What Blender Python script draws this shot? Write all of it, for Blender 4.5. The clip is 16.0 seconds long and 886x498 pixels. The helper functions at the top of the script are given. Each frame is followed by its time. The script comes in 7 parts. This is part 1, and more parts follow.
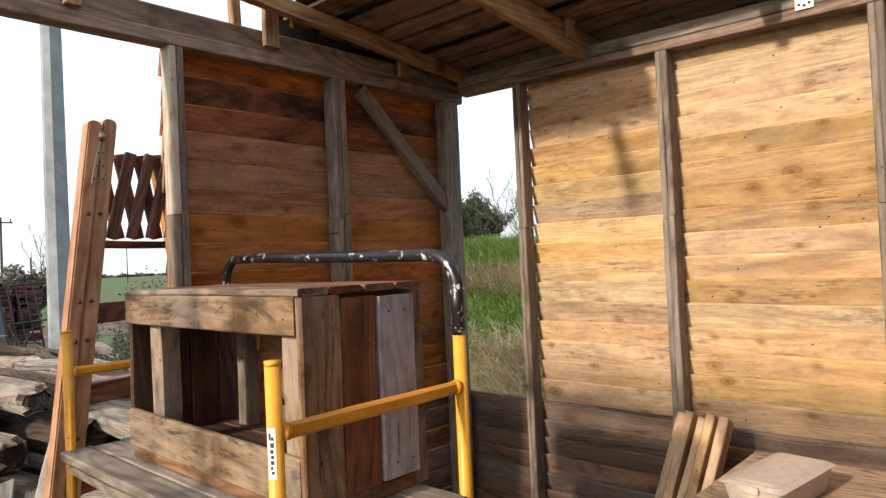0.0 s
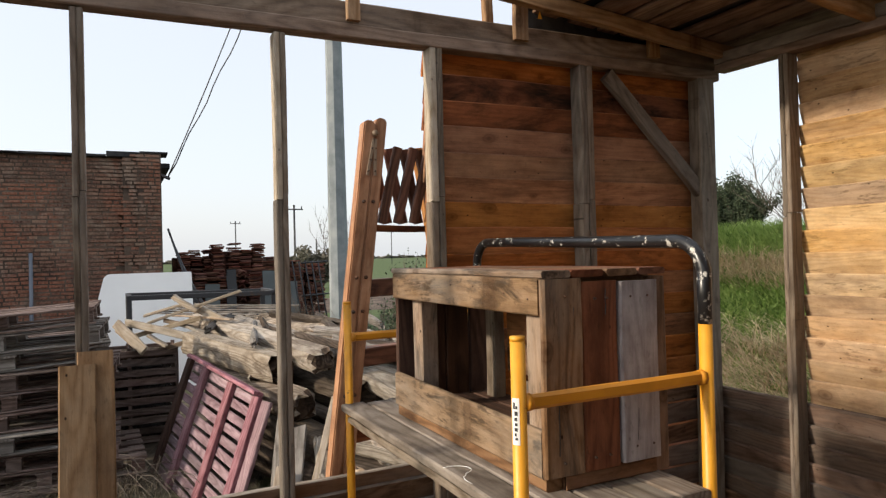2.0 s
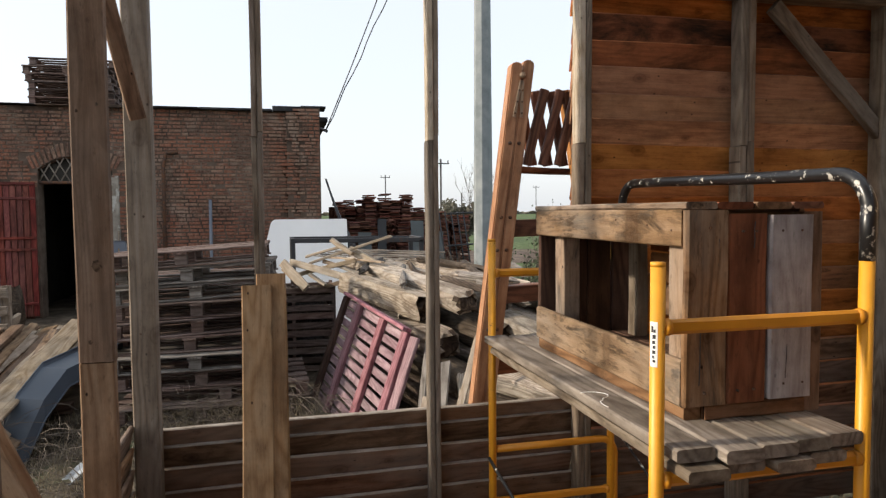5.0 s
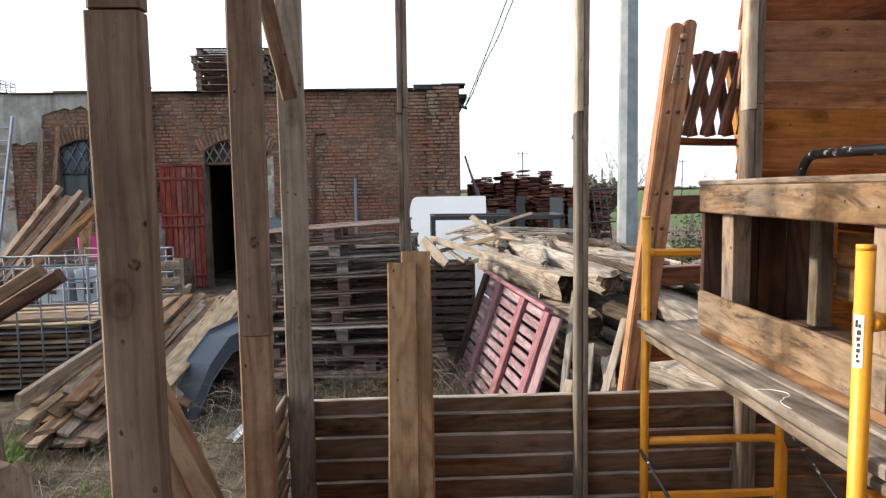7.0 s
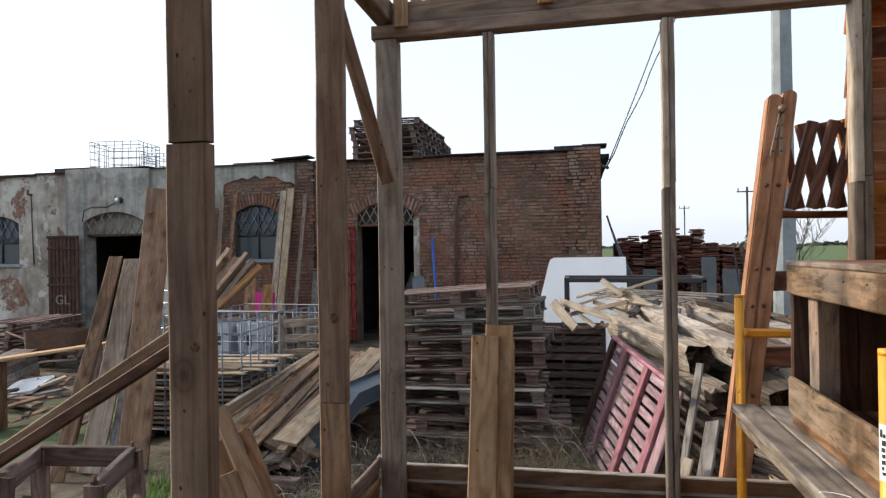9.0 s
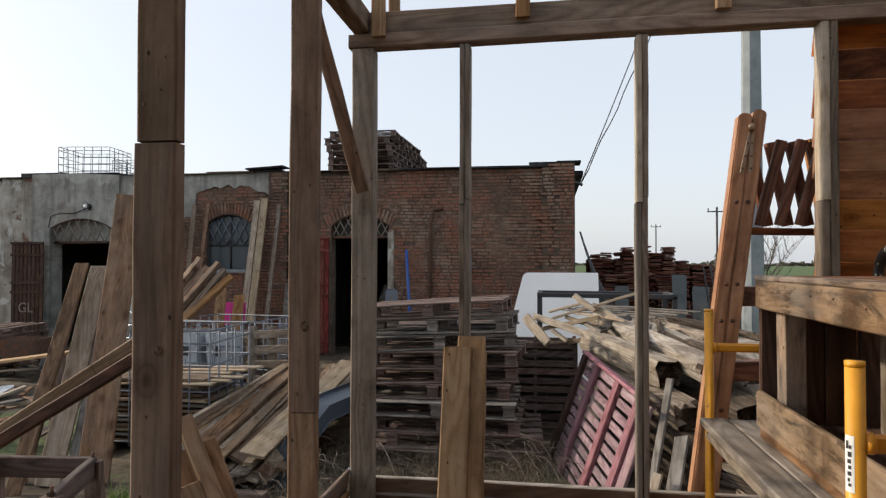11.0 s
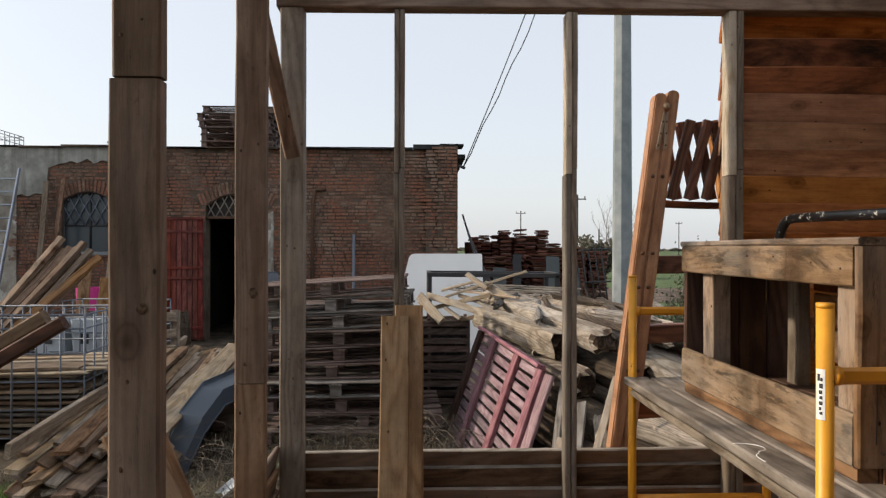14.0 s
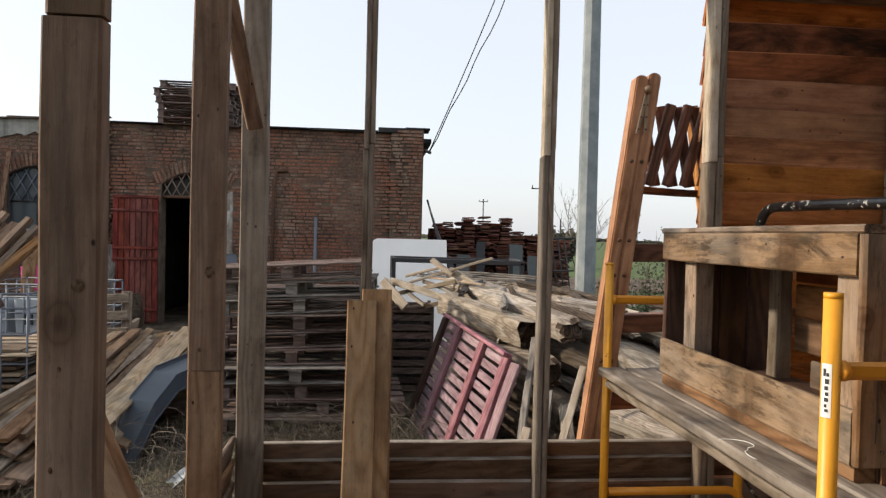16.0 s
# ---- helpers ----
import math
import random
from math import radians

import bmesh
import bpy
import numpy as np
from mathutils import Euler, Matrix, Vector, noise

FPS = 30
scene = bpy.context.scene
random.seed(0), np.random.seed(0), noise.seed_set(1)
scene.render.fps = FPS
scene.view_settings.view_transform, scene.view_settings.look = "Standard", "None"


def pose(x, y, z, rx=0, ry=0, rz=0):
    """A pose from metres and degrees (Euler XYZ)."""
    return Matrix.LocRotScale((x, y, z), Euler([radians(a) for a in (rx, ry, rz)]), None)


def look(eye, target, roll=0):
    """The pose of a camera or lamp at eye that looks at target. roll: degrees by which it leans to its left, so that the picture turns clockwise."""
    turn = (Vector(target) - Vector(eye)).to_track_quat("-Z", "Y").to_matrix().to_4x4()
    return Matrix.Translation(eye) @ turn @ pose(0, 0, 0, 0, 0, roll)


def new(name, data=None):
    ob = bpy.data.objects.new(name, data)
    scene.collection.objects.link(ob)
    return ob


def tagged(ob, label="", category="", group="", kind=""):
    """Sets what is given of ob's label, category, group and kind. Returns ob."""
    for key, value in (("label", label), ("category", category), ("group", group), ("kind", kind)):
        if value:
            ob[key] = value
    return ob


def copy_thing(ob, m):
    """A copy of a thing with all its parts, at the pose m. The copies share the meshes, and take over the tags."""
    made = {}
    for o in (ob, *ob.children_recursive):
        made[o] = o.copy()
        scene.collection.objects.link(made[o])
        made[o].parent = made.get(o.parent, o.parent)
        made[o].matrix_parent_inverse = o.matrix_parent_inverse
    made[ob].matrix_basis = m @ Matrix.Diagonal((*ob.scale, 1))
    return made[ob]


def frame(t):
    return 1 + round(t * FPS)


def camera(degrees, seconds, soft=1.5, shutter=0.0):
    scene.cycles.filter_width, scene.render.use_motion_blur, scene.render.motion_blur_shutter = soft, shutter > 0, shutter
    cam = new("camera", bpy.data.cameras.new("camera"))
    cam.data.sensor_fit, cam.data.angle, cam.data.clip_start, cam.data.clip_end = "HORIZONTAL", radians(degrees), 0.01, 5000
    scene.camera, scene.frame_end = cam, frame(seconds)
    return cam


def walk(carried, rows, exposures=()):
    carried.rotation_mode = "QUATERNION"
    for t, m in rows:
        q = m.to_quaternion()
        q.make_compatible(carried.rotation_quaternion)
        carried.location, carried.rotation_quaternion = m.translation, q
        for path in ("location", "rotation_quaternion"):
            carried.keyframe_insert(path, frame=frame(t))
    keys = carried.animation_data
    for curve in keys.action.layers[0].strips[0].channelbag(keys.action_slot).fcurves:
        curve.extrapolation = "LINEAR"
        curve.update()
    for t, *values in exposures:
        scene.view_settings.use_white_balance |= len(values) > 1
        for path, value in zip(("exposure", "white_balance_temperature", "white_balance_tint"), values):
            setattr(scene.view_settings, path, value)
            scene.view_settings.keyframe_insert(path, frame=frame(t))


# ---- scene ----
cam = camera(67.5, 16.0, 1.3)
PATH = [
    (0, (-0.094, 0.012, 1.7), (-1.45, 1.482, 1.735), -2.6),
    (0.5, (-0.095, -0.019, 1.697), (-1.505, 1.399, 1.736), -2.3),
    (1, (-0.114, -0.039, 1.693), (-1.612, 1.285, 1.675), -2.5),
    (1.5, (-0.072, -0.037, 1.704), (-1.75, 1.051, 1.725), -1.7),
    (2, (-0.027, -0.028, 1.696), (-1.82, 0.856, 1.714), -1.5),
    (2.5, (0.004, -0.019, 1.688), (-1.858, 0.71, 1.698), -1.3),
    (3, (0.043, -0.01, 1.681), (-1.862, 0.598, 1.684), -2.0),
    (3.5, (0.066, -0.023, 1.662), (-1.871, 0.475, 1.669), -0.9),
    (4, (0.081, -0.052, 1.647), (-1.86, 0.43, 1.607), -0.1),
    (4.5, (0.077, -0.059, 1.626), (-1.859, 0.434, 1.532), -0.4),
    (7, (-0.049, -0.086, 1.623), (-2.041, -0.016, 1.45), -0.9),
    (7.5, (-0.055, -0.013, 1.641), (-2.039, -0.197, 1.465), -1.2),
    (8, (-0.011, 0.111, 1.637), (-1.985, -0.145, 1.444), -0.3),
    (8.5, (0.032, 0.194, 1.661), (-1.938, -0.118, 1.519), -0.7),
    (9, (0.061, 0.219, 1.706), (-1.9, -0.172, 1.707), -0.9),
    (11.5, (0.047, 0.219, 1.679), (-1.929, -0.087, 1.718), 0.3),
    (12, (0.05, 0.221, 1.669), (-1.926, -0.088, 1.681), 0.5),
    (12.5, (0.06, 0.209, 1.659), (-1.927, -0.012, 1.684), 1.1),
    (13, (0.054, 0.116, 1.636), (-1.936, -0.077, 1.625), 4.0),
    (13.5, (0.053, 0.009, 1.64), (-1.946, -0.001, 1.699), 2.0),
    (14, (0.049, -0.069, 1.618), (-1.95, 0.009, 1.618), 0.1),
    (14.5, (0.044, -0.1, 1.605), (-1.951, 0.027, 1.584), -0.4),
    (15, (0.043, -0.126, 1.599), (-1.946, 0.081, 1.575), 0.7),
    (15.5, (-0.01, -0.121, 1.589), (-1.989, 0.161, 1.534), 0.8),
    (16, (-0.095, -0.102, 1.598), (-2.086, 0.092, 1.56), 1.4),
]
walk(cam, [(t, look(eye, target, roll)) for t, eye, target, roll in PATH], [(0.0, 0.23, 6250, 10), (1.5, 0.2, 6400, 10), (2.0, -0.1, 6480, 10), (2.5, -0.08, 6450, 10), (3.0, -0.17, 6480, 10), (3.5, -0.2, 6480, 10), (4.5, -0.12, 6480, 10), (7.0, 0.46, 6230, 10), (8.5, 0.60, 6230, 10), (9.0, 0.05, 6080, 10), (11.5, -0.3, 6430, 10), (12.0, -0.3, 6450, 10), (13.0, -0.24, 6450, 10), (13.5, -0.33, 6480, 10), (14.5, -0.25, 6480, 10), (15.0, -0.2, 6500, 10), (15.5, -0.13, 6550, 10), (16.0, -0.12, 6500, 10)])

# ---- light ----
SUN_DIR = Vector((-0.085, -0.89, 0.43)).normalized()
world = bpy.data.worlds.new("sky")
scene.world = world
world.use_nodes = True
wn = world.node_tree
sky = wn.nodes.new("ShaderNodeTexSky")
sky.sky_type = "NISHITA"
sky.sun_disc = False
sky.sun_elevation = math.asin(SUN_DIR.z)
sky.sun_rotation = math.atan2(SUN_DIR.x, SUN_DIR.y)
sky.air_density, sky.dust_density, sky.ozone_density = 1.0, 3.0, 1.0
haze = wn.nodes.new("ShaderNodeMix")
haze.data_type = "RGBA"
haze.inputs[0].default_value = 0.6
haze.inputs[7].default_value = (6.5, 6.7, 6.95, 1)
wn.links.new(sky.outputs[0], haze.inputs[6])
wn.links.new(haze.outputs[2], wn.nodes["Background"].inputs[0])
wn.nodes["Background"].inputs[1].default_value = 0.20
sun = new("sun", bpy.data.lights.new("sun", "SUN"))
sun.data.energy, sun.data.angle, sun.data.color = 4.8, radians(3.0), (1.0, 0.87, 0.70)
sun.matrix_basis = look(SUN_DIR * 40, (0, 0, 0))


# ---- building tools ----
W = {}


def place(ob, parent, m):
    """Put ob at the world pose m, under parent when one is given."""
    if parent is not None:
        ob.parent = parent
        ob.matrix_parent_inverse = W[parent].inverted()
    ob.matrix_basis = m
    W[ob] = m
    return ob


def thing(name, at, label, category, group="", kind=""):
    ob = new(name)
    ob.empty_display_size = 0.1
    place(ob, None, Matrix.Translation(at))
    return tagged(ob, label, category, group, kind)


def part(name, bm, material, parent=None, label="", m=None):
    me = bpy.data.meshes.new(name)
    bm.to_mesh(me)
    bm.free()
    me.materials.append(material)
    return link(name, me, parent, label, m)


def link(name, me, parent=None, label="", m=None):
    ob = new(name, me)
    place(ob, parent, m if m is not None else Matrix())
    if label:
        ob["label"] = label
    return ob


def raw(name, verts, faces, material, parent=None, label="", m=None, smooth=False):
    me = bpy.data.meshes.new(name)
    me.from_pydata(verts, [], faces)
    me.materials.append(material)
    if smooth:
        me.polygons.foreach_set("use_smooth", [True] * len(me.polygons))
    return link(name, me, parent, label, m)


def timber_mesh(length, w, h, material, bev=0.004, segs=3, warp=0.002, seed=1, name="timber", ragged=0.0):
    """A sawn piece along local x, w across y, h across z, with eased edges and a slight warp."""
    r = random.Random(seed)
    b = min(bev, w * 0.3, h * 0.3)
    ring = [(-w / 2 + b, -h / 2), (w / 2 - b, -h / 2), (w / 2, -h / 2 + b), (w / 2, h / 2 - b),
            (w / 2 - b, h / 2), (-w / 2 + b, h / 2), (-w / 2, h / 2 - b), (-w / 2, -h / 2 + b)]
    verts, faces = [], []
    if segs == 3 and length > 0.9:
        segs = min(9, int(length / 0.2))
    wear = [r.uniform(0.2, 0.9) for _ in range(4)]
    for i in range(segs + 1):
        x = -length / 2 + length * i / segs
        oy, oz = r.uniform(-warp, warp), r.uniform(-warp, warp)
        if i in (0, segs):
            oy = oz = 0
        nick = [q * r.uniform(0.0, 1.0) * (2.2 if r.random() < 0.12 else 1.0) for q in wear]
        for c, (y, z) in enumerate(ring):
            q = b * nick[((c + 1) // 2) % 4] * 0.8
            if c % 2:
                y, z = (y - q * (1 if y > 0 else -1), z) if c in (1, 5) else (y, z - q * (1 if z > 0 else -1))
            else:
                y, z = (y - q * (1 if y > 0 else -1), z) if c in (0, 4) else (y, z - q * (1 if z > 0 else -1))
            dx = r.uniform(-ragged, ragged) if i in (0, segs) else 0
            verts.append((x + dx, y + oy + r.uniform(-warp, warp) * 0.3, z + oz + r.uniform(-warp, warp) * 0.2))
    for i in range(segs):
        a = i * 8
        for k in range(8):
            k2 = (k + 1) % 8
            faces.append((a + k, a + 8 + k, a + 8 + k2, a + k2))
    faces.append(tuple(range(8)))
    faces.append(tuple(segs * 8 + k for k in reversed(range(8))))
    me = bpy.data.meshes.new(name)
    me.from_pydata(verts, [], [f[::-1] for f in faces])
    me.materials.append(material)
    return me


def along(p0, p1, n=(0, 0, 1)):
    """A pose at the middle of p0 to p1: local x runs along, local z as near n as can be."""
    p0, p1, n = Vector(p0), Vector(p1), Vector(n)
    x = (p1 - p0).normalized()
    y = n.cross(x)
    if y.length < 1e-4:
        y = Vector((0, 1, 0)).cross(x)
    y.normalize()
    z = x.cross(y)
    m = Matrix((x, y, z)).transposed().to_4x4()
    m.translation = (p0 + p1) / 2
    return m


COUNT = [0]


def timber(name, p0, p1, w, h, material, parent=None, n=(0, 0, 1), label="", bev=0.004, segs=3, warp=0.002, ragged=0.0):
    """One piece of wood from p0 to p1, w wide, h thick in the direction n."""
    COUNT[0] += 1
    me = timber_mesh((Vector(p1) - Vector(p0)).length, w, h, material, bev, segs, warp, COUNT[0], name, ragged)
    return link(name, me, parent, label, along(p0, p1, n))


def box(name, lo, hi, material, parent=None, label="", bev=0.004):
    bm = bmesh.new()
    bmesh.ops.create_cube(bm, size=1)
    c = (Vector(lo) + Vector(hi)) / 2
    s = Vector(hi) - Vector(lo)
    bmesh.ops.scale(bm, vec=s, verts=bm.verts)
    if bev:
        bmesh.ops.bevel(bm, geom=bm.edges[:], offset=min(bev, min(s) * 0.3), segments=1, affect="EDGES")
    return part(name, bm, material, parent, label, Matrix.Translation(c))


def tube_mesh(name, points, radius, material, sides=10, caps=True):
    """A round tube through points."""
    pts = [Vector(p) for p in points]
    verts, faces = [], []
    up = None
    for i, p in enumerate(pts):
        d = (pts[min(i + 1, len(pts) - 1)] - pts[max(i - 1, 0)]).normalized()
        if up is None:
            up = d.orthogonal().normalized()
        u = (up - d * up.dot(d)).normalized()
        v = d.cross(u)
        up = u
        rr = radius(i / max(1, len(pts) - 1)) if callable(radius) else radius
        for k in range(sides):
            a = 2 * math.pi * k / sides
            verts.append(p + (u * math.cos(a) + v * math.sin(a)) * rr)
    for i in range(len(pts) - 1):
        for k in range(sides):
            k2 = (k + 1) % sides
            faces.append((i * sides + k, i * sides + k2, (i + 1) * sides + k2, (i + 1) * sides + k))
    if caps:
        faces.append(tuple(reversed(range(sides))))
        faces.append(tuple((len(pts) - 1) * sides + k for k in range(sides)))
    me = bpy.data.meshes.new(name)
    me.from_pydata(verts, [], faces)
    me.polygons.foreach_set("use_smooth", [True] * len(me.polygons))
    me.materials.append(material)
    return me


def tube(name, points, radius, material, parent=None, label="", sides=10, caps=True):
    return link(name, tube_mesh(name, points, radius, material, sides, caps), parent, label)


def arc(c, a, b, start, end, steps=6):
    """Points on a quarter of an ellipse: c + a cos + b sin."""
    c, a, b = Vector(c), Vector(a), Vector(b)
    out = []
    for i in range(steps + 1):
        g = radians(start + (end - start) * i / steps)
        out.append(c + a * math.cos(g) + b * math.sin(g))
    return out


# ---- materials ----
class Nodes:
    def __init__(self, name):
        self.mat = bpy.data.materials.new(name)
        self.mat.use_nodes = True
        self.nt = self.mat.node_tree
        self.bsdf = self.nt.nodes["Principled BSDF"]
        self.out = self.nt.nodes["Material Output"]

    def n(self, kind, **props):
        node = self.nt.nodes.new("ShaderNode" + kind)
        for k, v in props.items():
            setattr(node, k, v)
        return node

    def put(self, value, socket):
        if isinstance(value, bpy.types.NodeSocket):
            self.nt.links.new(value, socket)
        else:
            socket.default_value = value

    def math(self, op, a, b=0.0):
        node = self.n("Math", operation=op)
        self.put(a, node.inputs[0])
        self.put(b, node.inputs[1])
        return node.outputs[0]

    def vec(self, op, a, b):
        node = self.n("VectorMath", operation=op)
        self.put(a, node.inputs[0])
        self.put(b, node.inputs[1])
        return node.outputs[0]

    def coords(self, shift=True):
        c = self.n("TexCoord").outputs["Object"]
        if not shift:
            return c
        rnd = self.n("ObjectInfo").outputs["Random"]
        comb = self.n("CombineXYZ")
        for i, k in enumerate((37.0, 91.0, 53.0)):
            self.put(self.math("MULTIPLY", rnd, k), comb.inputs[i])
        return self.vec("ADD", c, comb.outputs[0])

    def noise(self, v, scale, detail=4.0, rough=0.55, dist=0.0, stretch=None):
        if stretch:
            v = self.vec("MULTIPLY", v, stretch)
        node = self.n("TexNoise")
        self.put(v, node.inputs["Vector"])
        node.inputs["Scale"].default_value = scale
        node.inputs["Detail"].default_value = detail
        node.inputs["Roughness"].default_value = rough
        node.inputs["Distortion"].default_value = dist
        return node.outputs["Fac"]

    def ramp(self, fac, *stops):
        node = self.n("ValToRGB")
        self.put(fac, node.inputs[0])
        el = node.color_ramp.elements
        while len(el) < len(stops):
            el.new(0.5)
        for e, (p, c) in zip(el, stops):
            e.position = p
            e.color = (*c, 1) if not isinstance(c, float) else (c, c, c, 1)
        return node.outputs[0]

    def mix(self, fac, a, b, blend="MIX"):
        node = self.n("Mix", data_type="RGBA", blend_type=blend)
        self.put(fac, node.inputs[0])
        for v, s in ((a, node.inputs[6]), (b, node.inputs[7])):
            self.put((*v, 1) if isinstance(v, tuple) and len(v) == 3 else v, s)
        return node.outputs[2]

    def vary(self, col, amount, rnd=None, hue=0.012):
        if rnd is None:
            rnd = self.n("ObjectInfo").outputs["Random"]
        node = self.n("HueSaturation")
        self.put(col, node.inputs["Color"])
        self.put(self.math("ADD", self.math("MULTIPLY", rnd, amount), 1 - amount / 2), node.inputs["Value"])
        r2 = self.math("FRACT", self.math("MULTIPLY", rnd, 17.31))
        self.put(self.math("ADD", self.math("MULTIPLY", r2, 2 * hue), 0.5 - hue), node.inputs["Hue"])
        r3 = self.math("FRACT", self.math("MULTIPLY", rnd, 43.7))
        self.put(self.math("ADD", self.math("MULTIPLY", r3, 0.3), 0.85), node.inputs["Saturation"])
        return node.outputs[0]

    def done(self, col, rough=0.8, height=None, strength=0.3, dist=0.004, metal=0.0, spec=0.18):
        self.put((*col, 1) if isinstance(col, tuple) and len(col) == 3 else col, self.bsdf.inputs["Base Color"])
        self.put(rough, self.bsdf.inputs["Roughness"])
        self.put(metal, self.bsdf.inputs["Metallic"])
        self.put(spec, self.bsdf.inputs["Specular IOR Level"])
        if height is not None:
            b = self.n("Bump")
            b.inputs["Strength"].default_value = strength
            b.inputs["Distance"].default_value = dist
            self.put(height, b.inputs["Height"])
            self.nt.links.new(b.outputs[0], self.bsdf.inputs["Normal"])
        return self.mat


def wood(name, dark, mid, light, stain=0.35, stain_col=None, knots=0.7, vary=0.35, rough=0.75, bump=0.45, grain=1.0, grey=0.0, k=1.0, blot_scale=2.2, edge=(0.50, 0.66), gate=0.62, depth=0.004, ring=0.15, flecks=0.0):
    """Sawn timber with its grain along local x: grain, broad figure, knots, stains and a difference from piece to piece."""
    s = Nodes(name)
    v = s.coords()
    warp = s.noise(v, 2.0, 2.0, stretch=(0.6, 2.0, 2.0))
    wv = s.n("CombineXYZ")
    s.put(0.0, wv.inputs[0])
    s.put(s.math("MULTIPLY", warp, 0.05), wv.inputs[1])
    s.put(s.math("MULTIPLY", warp, 0.05), wv.inputs[2])
    gv = s.vec("ADD", v, wv.outputs[0])
    fine = s.noise(gv, 20.0 * grain, 7.0, 0.75, stretch=(0.16, 6.0, 6.0))
    broad = s.noise(gv, 7.0 * grain, 6.0, 0.66, 0.15, stretch=(0.22, 2.6, 2.6))
    # growth rings cut lengthways: nested contour lines that run with the grain
    hill = s.noise(gv, 1.0, 1.5, 0.4, stretch=(0.9, 6.0, 6.0))
    rings = s.math("POWER", s.math("ADD", s.math("MULTIPLY", s.math("SINE", s.math("MULTIPLY", hill, 85.0)), 0.5), 0.5), 0.6)
    fac = s.math("ADD", s.math("MULTIPLY", fine, 0.30), s.math("MULTIPLY", broad, 0.50))
    fac = s.math("ADD", fac, s.math("MULTIPLY", rings, ring))
    dark, mid, light = ((q[0] * k, q[1] * k, q[2] * k * 1.04) for q in (dark, mid, light))
    col = s.ramp(fac, (0.34, dark), (0.49, mid), (0.64, light))
    mottle = s.noise(v, 9.0, 7.0, 0.72, stretch=(0.6, 1.0, 1.0))
    saw = s.noise(v, 1.0, 3.0, 0.6, stretch=(70.0, 2.0, 2.0))
    tone = s.math("ADD", s.math("MULTIPLY", mottle, 1.5), s.math("MULTIPLY", saw, 0.10))
    col = s.mix(1.0, col, s.ramp(tone, (0.48, (0.68, 0.66, 0.65)), (0.80, (1.0, 1.0, 1.0)), (1.1, (1.16, 1.16, 1.16))), "MULTIPLY")
    blot = s.noise(v, blot_scale, 6.0, 0.68, 0.6, stretch=(0.55, 1.9, 1.9))
    mask = s.ramp(blot, (edge[0], 0.0), (edge[1], 1.0))
    col = s.mix(s.math("MULTIPLY", mask, stain), col, stain_col or tuple(c * 0.4 for c in dark))
    if grey:
        g = s.ramp(s.noise(v, 3.1, 5.0, 0.65, stretch=(0.5, 1.5, 1.5)), (0.40, 0.0), (0.62, 1.0))
        col = s.mix(s.math("MULTIPLY", g, grey), col, tuple(c * k for c in (0.33, 0.30, 0.265)))
    if knots:
        vor = s.n("TexVoronoi", voronoi_dimensions="2D")
        s.put(s.vec("MULTIPLY", v, (4.0, 6.2, 0.02)), vor.inputs["Vector"])
        vor.inputs["Scale"].default_value = 1.0
        cell = s.n("SeparateColor")
        s.put(vor.outputs["Color"], cell.inputs[0])
        wob = s.math("MULTIPLY", s.math("SUBTRACT", broad, 0.5), 0.14)
        size = s.math("ADD", s.math("MULTIPLY", cell.outputs[1], 0.55), 0.35)
        kd = s.math("DIVIDE", s.math("ADD", vor.outputs["Distance"], wob), size)
        km = s.ramp(kd, (0.03, 1.0), (0.06, 0.85), (0.10, 0.62), (0.14, 0.62), (0.165, 0.80), (0.20, 0.42), (0.27, 0.2), (0.46, 0.0))
        km = s.math("MULTIPLY", km, s.math("GREATER_THAN", cell.outputs[0], gate))
        col = s.mix(s.math("MULTIPLY", km, knots * 0.85), col, (dark[0] * 0.42, dark[1] * 0.36, dark[2] * 0.32))
        holes = s.n("TexVoronoi", voronoi_dimensions="2D")
        s.put(s.vec("MULTIPLY", v, (7.0, 11.0, 0.02)), holes.inputs["Vector"])
        holes.inputs["Scale"].default_value = 1.0
        hc = s.n("SeparateColor")
        s.put(holes.outputs["Color"], hc.inputs[0])
        hm = s.math("MULTIPLY", s.ramp(holes.outputs["Distance"], (0.025, 1.0), (0.05, 0.0)), s.math("GREATER_THAN", hc.outputs[0], 0.86))
        col = s.mix(s.math("MULTIPLY", hm, knots), col, tuple(c * 0.15 for c in dark))
    if flecks:
        fl = s.math("MULTIPLY", s.ramp(s.noise(v, 30.0, 4.0, 0.7, stretch=(0.30, 1.5, 1.5)), (0.51, 0.0), (0.60, 1.0)), s.ramp(s.noise(v, 3.4, 3.0, stretch=(0.8, 2.0, 2.0)), (0.50, 0.0), (0.64, 1.0)))
        col = s.mix(s.math("MULTIPLY", fl, flecks), col, tuple(c * 0.30 for c in dark))
    specks = s.noise(v, 46.0, 3.0, 0.7, stretch=(0.45, 1.3, 1.3))
    col = s.mix(s.math("MULTIPLY", s.ramp(specks, (0.60, 0.0), (0.70, 1.0)), 0.35), col, tuple(c * 0.42 for c in dark))
    col = s.vary(col, vary, None, 0.006)
    h = s.math("ADD", s.math("ADD", fine, s.math("MULTIPLY", saw, 0.15)), s.math("MULTIPLY", specks, -0.5))
    return s.done(col, s.math("ADD", s.math("MULTIPLY", fine, 0.25), rough - 0.12), h, bump, depth)


